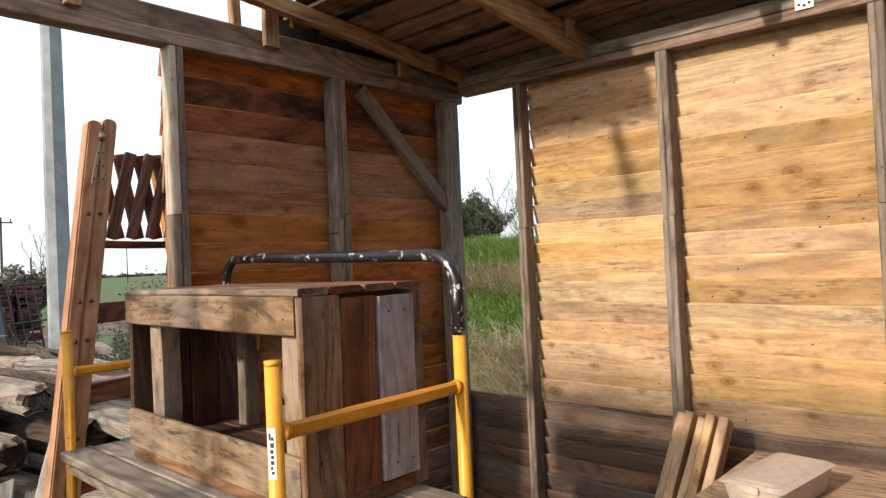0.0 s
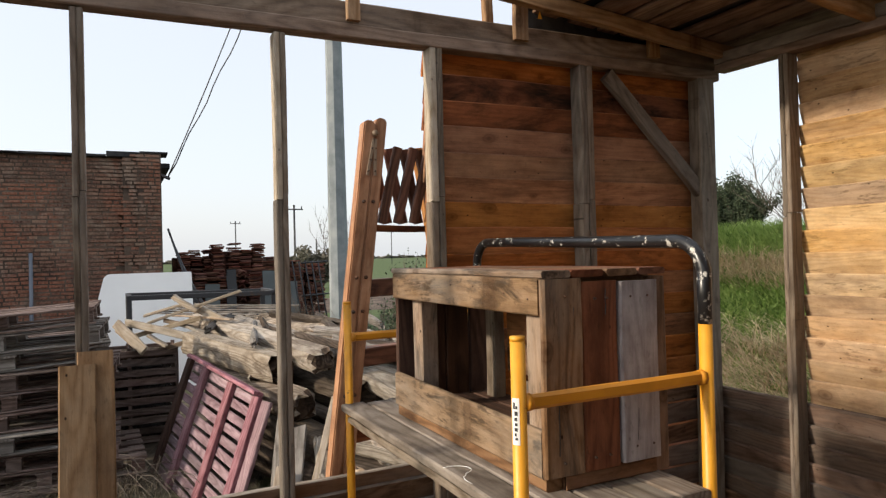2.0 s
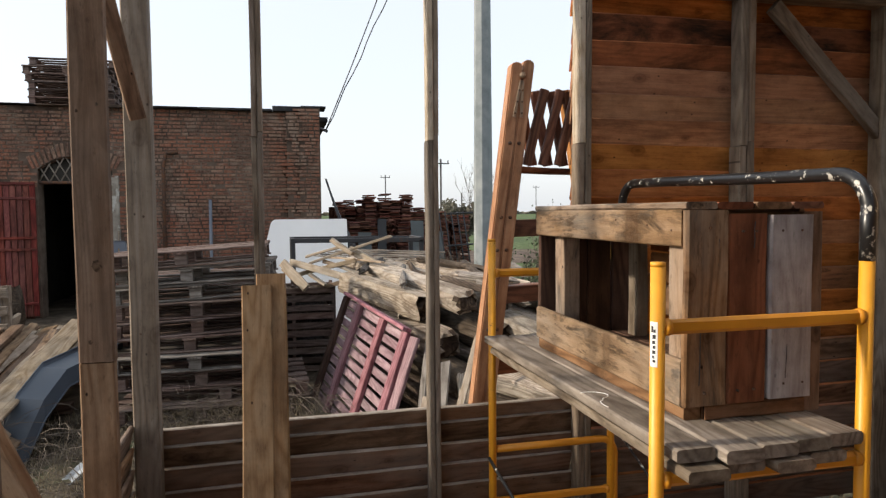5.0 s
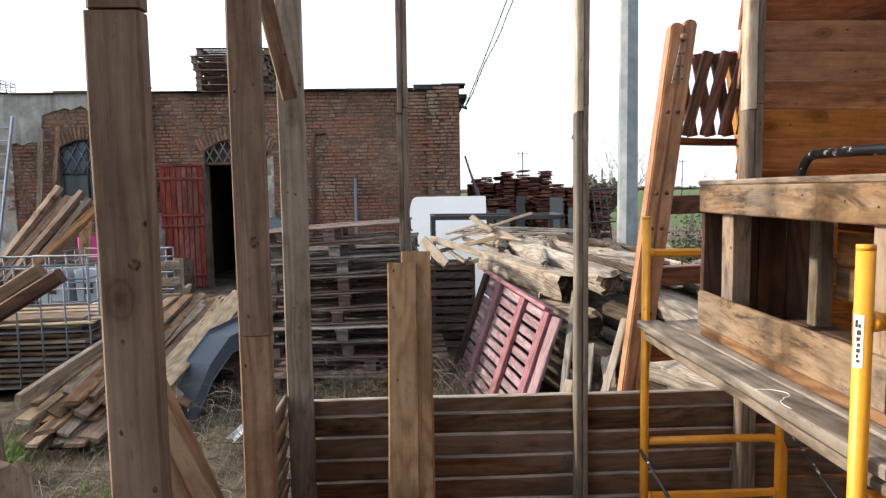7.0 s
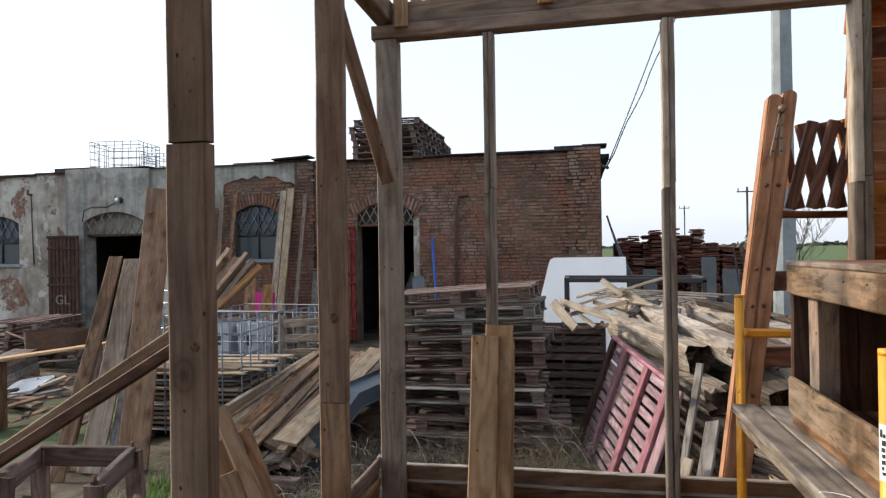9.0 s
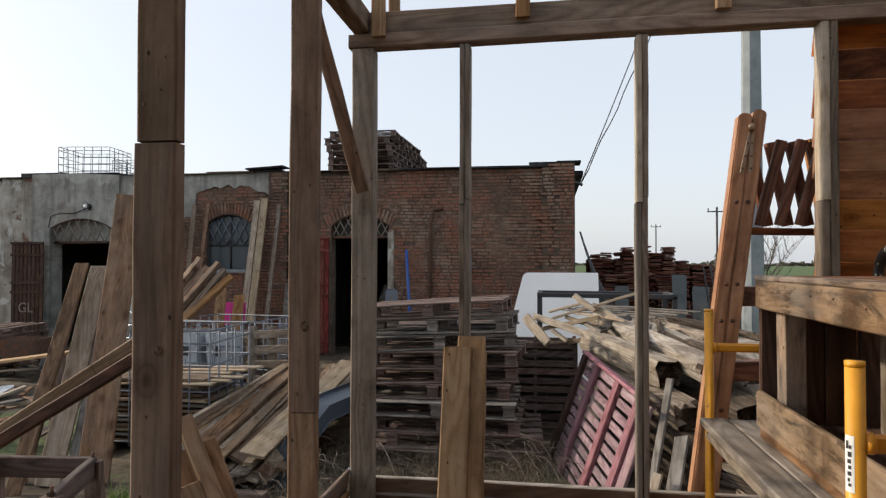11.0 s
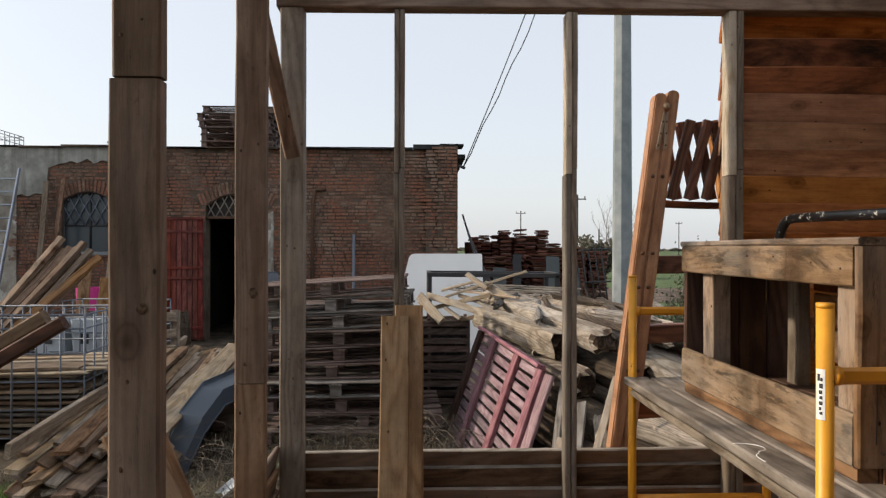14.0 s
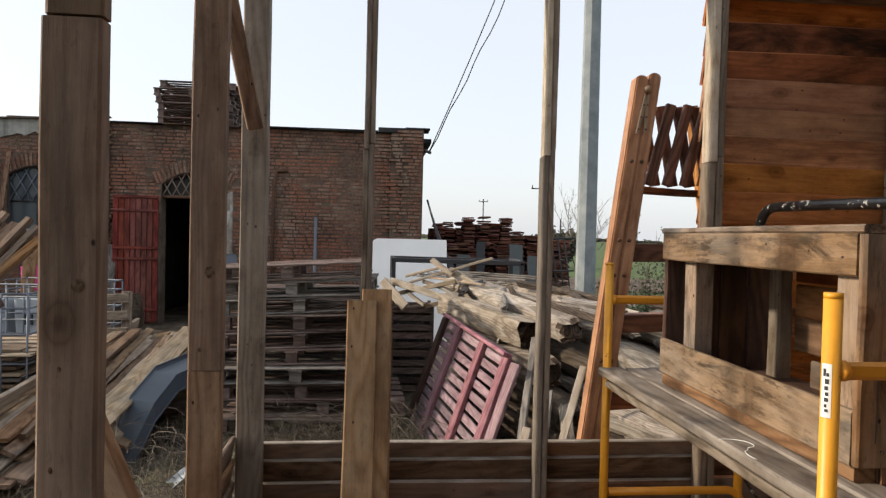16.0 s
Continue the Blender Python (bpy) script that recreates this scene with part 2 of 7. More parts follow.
def paint(name, col, under, chips=0.6, rough=0.45, metal=0.0, scale=9.0, dirt=0.25, edge=0.62):
    """Paint with chips that show what is under it, and grime."""
    s = Nodes(name)
    v = s.coords()
    chip = s.ramp(s.noise(v, scale, 6.0, 0.7), (edge, 0.0), (edge + 0.03, 1.0))
    grime = s.ramp(s.noise(v, scale * 0.35, 4.0, 0.6), (0.42, 0.0), (0.75, 1.0))
    tone = s.noise(v, 2.5, 2.0)
    c = s.mix(s.math("MULTIPLY", tone, 0.4), tuple(x * 1.08 for x in col), tuple(x * 0.82 for x in col))
    c = s.mix(s.math("MULTIPLY", grime, dirt), c, tuple(x * 0.35 for x in col))
    c = s.mix(s.math("MULTIPLY", chip, chips), c, under)
    r = s.math("ADD", s.math("MULTIPLY", chip, 0.3), rough)
    return s.done(c, r, s.math("SUBTRACT", 1.0, chip), 0.25, 0.002, metal, 0.5)


def rough_stuff(name, a, b, c, scale=6.0, rough=0.9, bump=0.5, dist=0.01, vary=0.0, detail=6.0):
    """Plaster, soil, concrete, stone: three tones at two scales."""
    s = Nodes(name)
    v = s.coords(shift=vary > 0)
    n1 = s.noise(v, scale, detail, 0.62, 0.3)
    n2 = s.noise(v, scale * 0.22, 3.0, 0.55, 0.6)
    fac = s.math("ADD", s.math("MULTIPLY", n1, 0.5), s.math("MULTIPLY", n2, 0.5))
    col = s.ramp(fac, (0.36, a), (0.50, b), (0.64, c))
    if vary:
        col = s.vary(col, vary)
    fine = s.noise(v, scale * 7, 3.0, 0.6)
    return s.done(col, rough, s.math("ADD", n1, s.math("MULTIPLY", fine, 0.4)), bump, dist)


def patched_plaster(name, a, b, c, scale, brick, white):
    """Old lime plaster: mottled, streaked by rain, fallen off to the brick in places and limewashed in others."""
    s = Nodes(name)
    p = s.n("NewGeometry").outputs["Position"]
    n1 = s.noise(p, scale, 7.0, 0.66, 0.3)
    n2 = s.noise(p, scale * 0.25, 4.0, 0.6, 0.6)
    col = s.ramp(s.math("ADD", s.math("MULTIPLY", n1, 0.55), s.math("MULTIPLY", n2, 0.45)), (0.36, a), (0.50, b), (0.64, c))
    streak = s.ramp(s.noise(p, 1.0, 5.0, 0.65, stretch=(4.0, 4.0, 0.35)), (0.50, 0.0), (0.68, 1.0))
    col = s.mix(s.math("MULTIPLY", streak, 0.55), col, tuple(x * 0.45 for x in a))
    wash = s.ramp(s.noise(s.vec("ADD", p, (5.0, 1.0, 9.0)), 0.9, 7.0, 0.68, 0.5), (0.55, 0.0), (0.58, 1.0))
    col = s.mix(s.math("MULTIPLY", wash, white), col, (0.52, 0.51, 0.47))
    bare = s.ramp(s.noise(p, 0.75, 8.0, 0.68, 0.4), (0.56, 0.0), (0.575, 1.0))
    under = s.ramp(s.noise(p, 9.0, 3.0, 0.6, stretch=(1.0, 1.0, 2.5)), (0.4, (0.10, 0.05, 0.035)), (0.6, (0.24, 0.115, 0.075)))
    col = s.mix(s.math("MULTIPLY", bare, brick), col, under)
    h = s.math("SUBTRACT", n1, s.math("MULTIPLY", bare, brick))
    return s.done(col, 0.93, h, 0.8, 0.02)


def leafy(name, a, b, c, vary=0.5, trans=0.25):
    """Blades, leaves and dry stalks: a tone of its own for each."""
    s = Nodes(name)
    rnd = s.n("NewGeometry").outputs["Random Per Island"]
    col = s.ramp(rnd, (0.05, a), (0.5, b), (0.95, c))
    col = s.mix(0.35, col, s.ramp(s.noise(s.coords(False), 1.3, 3.0), (0.35, a), (0.65, c)))
    m = s.done(col, 0.7)
    s.bsdf.inputs["Transmission Weight"].default_value = 0.0
    tr = s.n("BsdfTranslucent")
    s.put(col, tr.inputs[0])
    mx = s.n("MixShader")
    mx.inputs[0].default_value = trans
    s.nt.links.new(s.bsdf.outputs[0], mx.inputs[1])
    s.nt.links.new(tr.outputs[0], mx.inputs[2])
    s.nt.links.new(mx.outputs[0], s.out.inputs[0])
    return m


def bricks_mat(name):
    s = Nodes(name)
    r = s.math("FRACT", s.math("ADD", s.n("NewGeometry").outputs["Random Per Island"], s.n("ObjectInfo").outputs["Random"]))
    col = s.ramp(r, (0.0, (0.085, 0.046, 0.034)), (0.2, (0.16, 0.072, 0.049)), (0.5, (0.225, 0.115, 0.075)), (0.75, (0.265, 0.152, 0.102)), (0.9, (0.285, 0.195, 0.135)), (1.0, (0.27, 0.10, 0.06)))
    p = s.n("NewGeometry").outputs["Position"]
    sep = s.n("SeparateXYZ")
    s.put(p, sep.inputs[0])
    # the damp foot of the wall is redder, with a ragged upper limit
    tide = s.math("SUBTRACT", s.math("ADD", 1.75, s.math("MULTIPLY", s.noise(p, 0.8, 5.0, 0.65, 0.4), 1.6)), sep.outputs[2])
    damp = s.ramp(tide, (0.75, 0.0), (1.0, 1.0))
    col = s.mix(s.math("MULTIPLY", damp, 0.55), col, (0.19, 0.048, 0.032))
    soot = s.ramp(s.noise(p, 0.8, 6.0, 0.68, 0.8), (0.48, 0.0), (0.60, 1.0))
    col = s.mix(s.math("MULTIPLY", soot, 0.66), col, (0.06, 0.042, 0.033))
    lime = s.ramp(s.noise(p, 1.5, 7.0, 0.72, 0.6), (0.51, 0.0), (0.61, 1.0))
    col = s.mix(s.math("MULTIPLY", lime, 0.75), col, (0.40, 0.31, 0.24))
    fresh = s.ramp(s.noise(s.vec("ADD", p, (7.0, 3.0, 11.0)), 1.1, 5.0, 0.65, 0.7), (0.49, 0.0), (0.58, 1.0))
    col = s.mix(s.math("MULTIPLY", fresh, 0.72), col, (0.34, 0.115, 0.06))
    n = s.noise(p, 34.0, 4.0, 0.65)
    col = s.mix(0.45, col, s.ramp(n, (0.36, (0.042, 0.027, 0.021)), (0.64, (0.29, 0.19, 0.14))))
    return s.done(col, 0.95, n, 0.6, 0.012)


M_NEW = wood("fresh_pine", (0.42, 0.254, 0.110), (0.54, 0.350, 0.166), (0.64, 0.448, 0.240), stain=0.65, stain_col=(0.19, 0.112, 0.06), knots=1.0, vary=0.38, ring=0.10, flecks=0.6, grey=0.2, bump=0.6, edge=(0.53, 0.66), gate=0.66, k=0.92)
M_BROWN = wood("aged_brown_boards", (0.16, 0.062, 0.025), (0.285, 0.119, 0.048), (0.365, 0.173, 0.076), stain=0.6, stain_col=(0.05, 0.022, 0.01), knots=0.9, vary=0.6, k=1.17, blot_scale=1.8, edge=(0.52, 0.68), ring=0.06, flecks=0.6)
M_AMBER = wood("clean_amber_boards", (0.20, 0.086, 0.033), (0.31, 0.142, 0.057), (0.38, 0.192, 0.085), stain=0.3, stain_col=(0.07, 0.03, 0.012), knots=0.9, vary=0.4, k=1.22, gate=0.7, ring=0.06)
M_BURNT = wood("dark_scorched_boards", (0.145, 0.054, 0.023), (0.235, 0.090, 0.037), (0.32, 0.135, 0.058), stain=0.95, stain_col=(0.012, 0.008, 0.005), knots=0.8, vary=0.7, k=0.98, blot_scale=2.6, edge=(0.47, 0.64), ring=0.06)
M_OLDB = wood("old_grey_brown_boards", (0.125, 0.076, 0.05), (0.215, 0.143, 0.10), (0.30, 0.215, 0.16), stain=0.45, knots=0.6, vary=0.5, grey=0.4, k=0.66)
M_CREAM = wood("pale_bare_lath", (0.42, 0.33, 0.22), (0.60, 0.51, 0.385), (0.72, 0.64, 0.52), stain=0.35, stain_col=(0.18, 0.12, 0.075), knots=0.6, vary=0.2, k=0.62)
# Pale top arris: weathered, with the skylight it catches put into the colour.
M_LITEDGE = wood("skylit_worn_edge", (0.22, 0.18, 0.14), (0.36, 0.31, 0.255), (0.48, 0.43, 0.37), stain=0.4, knots=0, vary=0.3, k=0.8)
M_KNOT = wood("dark_knot", (0.05, 0.03, 0.017), (0.11, 0.07, 0.042), (0.18, 0.12, 0.075), stain=0.8, knots=0, vary=0.5, bump=0.8, k=0.9, blot_scale=40)
M_OLDR = wood("old_red_brown_boards", (0.11, 0.058, 0.034), (0.185, 0.105, 0.065), (0.25, 0.155, 0.105), stain=0.5, knots=0.7, vary=0.5, grey=0.3, k=0.8)
M_STUD = wood("weathered_stud", (0.17, 0.125, 0.085), (0.29, 0.225, 0.16), (0.39, 0.32, 0.245), stain=0.3, knots=0.7, vary=0.3, grey=0.3, k=0.62)
M_TAN = wood("tan_plank", (0.19, 0.114, 0.062), (0.325, 0.212, 0.128), (0.43, 0.302, 0.20), stain=0.5, knots=1.0, vary=0.25, grey=0.2, k=0.56, gate=0.5, edge=(0.50, 0.68), blot_scale=3.0, ring=0.09)
M_PLY = wood("figured_plywood", (0.17, 0.092, 0.042), (0.36, 0.225, 0.115), (0.50, 0.34, 0.19), stain=0.5, knots=0.5, vary=0.1, k=0.72, ring=0.6)
M_WARM = wood("warm_orange_pine", (0.25, 0.128, 0.052), (0.40, 0.23, 0.108), (0.50, 0.325, 0.178), stain=0.4, knots=1.0, vary=0.35, grey=0.12, k=0.66, gate=0.5)
M_BEAM = wood("dark_beam", (0.11, 0.070, 0.043), (0.20, 0.132, 0.084), (0.29, 0.205, 0.138), stain=0.5, knots=0.6, vary=0.3, grey=0.2, k=0.88)
M_GREY = wood("silver_grey_wood", (0.17, 0.148, 0.122), (0.33, 0.295, 0.25), (0.48, 0.44, 0.385), stain=0.55, knots=0.5, vary=0.5, k=0.5, edge=(0.5, 0.62))
M_PALLET = wood("dull_pallet_wood", (0.13, 0.088, 0.070), (0.240, 0.170, 0.138), (0.36, 0.275, 0.232), stain=0.55, knots=0.3, vary=0.7, k=0.6)
M_PALE = wood("pale_split_wood", (0.30, 0.215, 0.13), (0.44, 0.345, 0.235), (0.56, 0.47, 0.35), stain=0.4, knots=0.5, vary=0.4, grey=0.25, k=0.70)
M_BOXW = wood("reclaimed_box_wood", (0.18, 0.099, 0.049), (0.345, 0.214, 0.123), (0.48, 0.334, 0.218), stain=0.92, stain_col=(0.042, 0.027, 0.017), knots=1.0, vary=0.4, grey=0.4, k=0.67, blot_scale=5.0, edge=(0.48, 0.64), gate=0.3, flecks=0.6)
M_BOXF = wood("stained_box_front", (0.215, 0.136, 0.072), (0.37, 0.252, 0.150), (0.49, 0.360, 0.246), stain=0.95, stain_col=(0.05, 0.034, 0.02), knots=1.0, vary=0.3, grey=0.5, k=0.72, blot_scale=7.0, edge=(0.49, 0.62), gate=0.25, bump=0.7, ring=0.08, flecks=0.8)
M_DECK = wood("dirty_deck_plank", (0.20, 0.155, 0.11), (0.36, 0.295, 0.222), (0.50, 0.43, 0.34), stain=0.6, knots=0.5, vary=0.35, k=0.60, blot_scale=4.0)
M_BOXD = wood("dark_box_board", (0.135, 0.073, 0.042), (0.25, 0.146, 0.085), (0.34, 0.211, 0.131), stain=0.7, knots=1.0, vary=0.3, k=0.68, blot_scale=4.5, gate=0.4)
M_BOXR = wood("red_brown_board", (0.115, 0.045, 0.023), (0.19, 0.078, 0.04), (0.25, 0.110, 0.058), stain=0.5, knots=0.5, vary=0.2, k=0.85, blot_scale=4.0)
M_BOXG = wood("grey_washed_board", (0.28, 0.25, 0.245), (0.42, 0.39, 0.385), (0.52, 0.49, 0.48), stain=0.3, knots=0.4, vary=0.1, k=0.75)
M_LADDER = wood("varnished_ladder_wood", (0.26, 0.118, 0.043), (0.40, 0.198, 0.080), (0.50, 0.275, 0.125), stain=0.35, knots=0.4, vary=0.15, rough=0.5, k=0.98)
M_LATTICE = wood("red_stained_wood", (0.07, 0.028, 0.016), (0.15, 0.06, 0.031), (0.25, 0.11, 0.055), stain=0.3, knots=0.3, vary=0.5, rough=0.55, k=0.95)
M_REDP = wood("faded_red_painted_wood", (0.25, 0.10, 0.115), (0.39, 0.172, 0.195), (0.50, 0.275, 0.295), stain=0.35, knots=0.2, vary=0.4, k=0.62)
M_REDS = wood("faded_pink_grey_slat", (0.19, 0.118, 0.125), (0.30, 0.20, 0.21), (0.41, 0.305, 0.31), stain=0.35, knots=0.2, vary=0.4, k=0.8)
M_YELLOW = paint("yellow_enamel", (0.72, 0.33, 0.02), (0.16, 0.07, 0.03), chips=0.8, edge=0.63, scale=16, dirt=0.5)
M_YEL_D = paint("orange_yellow_enamel", (0.66, 0.27, 0.015), (0.16, 0.07, 0.03), chips=0.6, edge=0.68, scale=16, dirt=0.4)
M_BLACK = paint("chipped_black_enamel", (0.012, 0.012, 0.013), (0.50, 0.48, 0.43), chips=0.95, edge=0.575, scale=34, rough=0.3, dirt=0.1)
M_STEEL = paint("galvanised_steel", (0.13, 0.15, 0.185), (0.07, 0.07, 0.07), chips=0.5, rough=0.55, metal=0.0, scale=8)
M_SHEET = paint("dull_grey_sheet", (0.095, 0.108, 0.11), (0.10, 0.07, 0.05), chips=0.6, rough=0.6, scale=6)
M_ALU = paint("bare_aluminium", (0.36, 0.40, 0.46), (0.25, 0.25, 0.26), chips=0.4, rough=0.4, metal=0.5, scale=8)
M_HINGE = paint("dull_hinge_steel", (0.30, 0.22, 0.15), (0.10, 0.06, 0.04), chips=0.5, rough=0.55, metal=0.3, scale=20)
M_RUST = paint("rusty_iron", (0.075, 0.045, 0.032), (0.17, 0.075, 0.035), chips=0.6, rough=0.8, scale=14, edge=0.5)
M_CHUTE = paint("dull_blue_grey_sheet", (0.05, 0.066, 0.088), (0.09, 0.09, 0.10), chips=0.4, rough=0.55, metal=0.0, scale=6)
M_LATH = paint("brown_grey_iron", (0.20, 0.17, 0.14), (0.12, 0.07, 0.04), chips=0.5, rough=0.8, scale=14)
M_DARK = paint("dark_metal", (0.03, 0.03, 0.033), (0.10, 0.06, 0.04), chips=0.5, rough=0.6)
M_WHITE = paint("white_panel", (0.80, 0.80, 0.79), (0.45, 0.42, 0.38), chips=0.4, rough=0.5, edge=0.7, scale=5, dirt=0.08)
M_BLUE = paint("blue_plastic", (0.018, 0.075, 0.30), (0.03, 0.08, 0.22), chips=0.4, rough=0.5, dirt=0.4)
M_PINK = paint("pink_plastic", (0.50, 0.025, 0.20), (0.4, 0.04, 0.15), chips=0.2, rough=0.5)
M_DOORRED = wood("dull_red_painted_boards", (0.085, 0.024, 0.019), (0.16, 0.042, 0.032), (0.23, 0.075, 0.055), stain=0.6, knots=0.1, vary=0.25, rough=0.7, edge=(0.5, 0.62))
# Brown door paint; reused as painted-in shade, mainly inside the box.
M_DOORBR = wood("brown_paint_and_shade", (0.035, 0.02, 0.015), (0.065, 0.036, 0.025), (0.11, 0.06, 0.04), stain=0.5, knots=0.1, vary=0.2, rough=0.7)
M_PLASTER = patched_plaster("grey_lime_plaster", (0.15, 0.15, 0.135), (0.29, 0.288, 0.262), (0.43, 0.42, 0.38), 3.2, 0.25, 0.4)
M_PLASTER2 = patched_plaster("patched_ochre_plaster", (0.15, 0.125, 0.10), (0.33, 0.30, 0.255), (0.50, 0.47, 0.42), 2.4, 0.85, 0.8)
M_MORTAR = rough_stuff("old_mortar", (0.05, 0.036, 0.028), (0.105, 0.076, 0.058), (0.175, 0.135, 0.105), scale=5, bump=0.5, dist=0.01)
M_BRICK = bricks_mat("old_brick")
M_CONC = rough_stuff("grey_concrete", (0.17, 0.195, 0.205), (0.24, 0.265, 0.275), (0.31, 0.335, 0.34), scale=5, bump=0.3, dist=0.01)
M_TAR = rough_stuff("dark_roofing_felt", (0.018, 0.018, 0.02), (0.035, 0.035, 0.038), (0.07, 0.068, 0.065), scale=6, bump=0.4, dist=0.01)
M_TILE = rough_stuff("terracotta", (0.055, 0.028, 0.022), (0.14, 0.058, 0.041), (0.22, 0.112, 0.08), scale=7, bump=0.3, dist=0.01, vary=0.9)
# Near-black on purpose: the shade of the closed rooms is in the colour.
M_INSIDE = rough_stuff("interior_shade_wall", (0.03, 0.028, 0.025), (0.05, 0.046, 0.04), (0.08, 0.07, 0.06), scale=3)
M_GRASS = leafy("green_grass_blades", (0.045, 0.10, 0.016), (0.09, 0.17, 0.03), (0.15, 0.22, 0.06))
# Brighter copy of the grass: the bank's sunlight is put into the colour.
M_BANK = leafy("sunny_bank_grass", (0.055, 0.115, 0.022), (0.20, 0.325, 0.075), (0.34, 0.44, 0.16), trans=0.35)
M_HAY = leafy("pale_straw", (0.25, 0.19, 0.115), (0.50, 0.405, 0.27), (0.70, 0.60, 0.43))
M_CANISTER = paint("dull_white_plastic", (0.40, 0.44, 0.48), (0.3, 0.3, 0.3), chips=0.3, rough=0.5, dirt=0.4)
M_STRAW = leafy("dry_grass_stalks", (0.085, 0.068, 0.043), (0.175, 0.14, 0.093), (0.28, 0.235, 0.165))
M_LEAF = leafy("shrub_leaves", (0.022, 0.036, 0.022), (0.045, 0.065, 0.038), (0.085, 0.105, 0.06))
# Distance haze is put into this paler, greyer leaf colour.
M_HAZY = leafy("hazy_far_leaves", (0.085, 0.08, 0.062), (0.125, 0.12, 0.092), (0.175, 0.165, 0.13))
M_TWIG = rough_stuff("bare_twigs", (0.070, 0.056, 0.045), (0.119, 0.098, 0.081), (0.175, 0.147, 0.119), scale=12)


def ground_mat():
    s = Nodes("yard_soil_and_grass")
    v = s.n("NewGeometry").outputs["Position"]
    n1 = s.noise(v, 3.0, 6.0, 0.65, 0.4)
    n2 = s.noise(v, 0.45, 4.0, 0.6, 0.5)
    soil = s.ramp(n1, (0.34, (0.03, 0.023, 0.017)), (0.5, (0.075, 0.06, 0.044)), (0.68, (0.15, 0.125, 0.092)))
    grass = s.ramp(n1, (0.34, (0.05, 0.078, 0.028)), (0.6, (0.10, 0.135, 0.055)), (0.7, (0.16, 0.165, 0.085)))
    sep = s.n("SeparateXYZ")
    s.put(v, sep.inputs[0])
    far = s.ramp(s.math("MULTIPLY", s.math("ADD", sep.outputs[1], s.math("MULTIPLY", n2, 3.0)), 0.1), (0.45, 0.0), (0.55, 1.0))
    patch = s.ramp(n2, (0.56, 0.0), (0.64, 0.7))
    g = s.math("MAXIMUM", far, patch)
    col = s.mix(g, soil, grass)
    slope = s.math("MULTIPLY", s.ramp(s.math("MULTIPLY", sep.outputs[1], 0.1), (0.38, 0.0), (0.41, 1.0), (0.78, 1.0), (0.95, 0.0)), s.ramp(s.math("ADD", s.math("MULTIPLY", sep.outputs[0], 0.1), 1.0), (0.05, 0.0), (0.15, 1.0)))
    litter = s.ramp(n1, (0.34, (0.06, 0.046, 0.03)), (0.5, (0.15, 0.118, 0.075)), (0.66, (0.25, 0.205, 0.14)))
    col = s.mix(s.math("MULTIPLY", slope, 0.85), col, litter)
    return s.done(col, 0.95, n1, 0.8, 0.03)


M_GROUND = ground_mat()

# ---- ground ----
def ground_height(x, y):
    d = 0.0
    if y > 4.1:
        k = min(1.0, (y - 4.1) / 3.2)
        side = 0.5 + 0.5 * math.tanh(x + 9.0)
        d = 1.95 * (0.35 * k * k * (3 - 2 * k) + 0.65 * k) * side
    return d + 0.05 * noise.noise(Vector((x * 0.7, y * 0.7, 3))) * (1 if abs(x) < 40 else 0) * (0 if (-3.2 < x < 1.8 and -1 < y < 3.5) else 1)


xs = sorted(set([-1500, -700, -350, -180, -100, -60, -40, -30] + [-24 + 0.6 * i for i in range(49)] + [8, 14, 25, 50, 120, 400, 1500]))
ys = sorted(set([-1500, -600, -250, -120, -60, -35, -24, -18, -14] + [-11 + 0.6 * i for i in range(50)] + [22, 30, 45, 80, 160, 400, 1500]))
GZ = -0.18
gv = [(x, y, ground_height(x, y) + GZ) for y in ys for x in xs]
nx = len(xs)
gf = [(j * nx + i, j * nx + i + 1, (j + 1) * nx + i + 1, (j + 1) * nx + i) for j in range(len(ys) - 1) for i in range(nx - 1)]
ground = raw("ground", gv, gf, M_GROUND, smooth=True)
tagged(ground, "bare yard soil with dry grass and a green bank", "ground", kind="structure")

# ---- the shed: walls ----
XA, YB, YL = -2.85, 3.15, -0.61
EXPO, BT = 0.102, 0.021


def lap_rows(wall, z0, z1, a, b, axis, face, out, mats, seed, jitter=0.006, expo=EXPO, edge=None):
    """Lapped boards between a and b along one axis; each one leans out at its foot."""
    r = random.Random(seed)
    z = z0
    BH = expo + 0.026
    shared = {}
    while z < z1 - 0.03:
        m = mats(z, r)
        key = (m.name, r.randrange(3))
        if key not in shared:
            shared[key] = timber_mesh(b - a, BH, BT, m, 0.003, 4, 0.0035, r.randrange(9999), "board")
            if edge is not None:
                shared[key].materials.append(edge)
                for i, f in enumerate(shared[key].polygons):
                    f.material_index = 1 if i < len(shared[key].polygons) - 2 and i % 8 in (1, 2, 3) else 0
        zt = min(z + BH, z1)
        top, foot = face + out * (0.011 + r.uniform(-0.002, 0.003)), face + out * (0.050 + r.uniform(-0.006, 0.008))
        e = r.uniform(-jitter, jitter)
        if axis == "y":
            lo, hi = Vector((foot, (a + b) / 2 + e, zt - BH)), Vector((top, (a + b) / 2 + e, zt))
            x = Vector((0, 1, 0))
        else:
            lo, hi = Vector(((a + b) / 2 + e, foot, zt - BH)), Vector(((a + b) / 2 + e, top, zt))
            x = Vector((1, 0, 0))
        y = (hi - lo).normalized()
        nrm = x.cross(y)
        mm = Matrix((x, y, nrm)).transposed().to_4x4()
        mm.translation = (lo + hi) / 2
        mm = mm @ Matrix.Rotation(r.uniform(-0.007, 0.007), 4, "Z")
        link("board", shared[key], wall, "", mm)
        z += expo


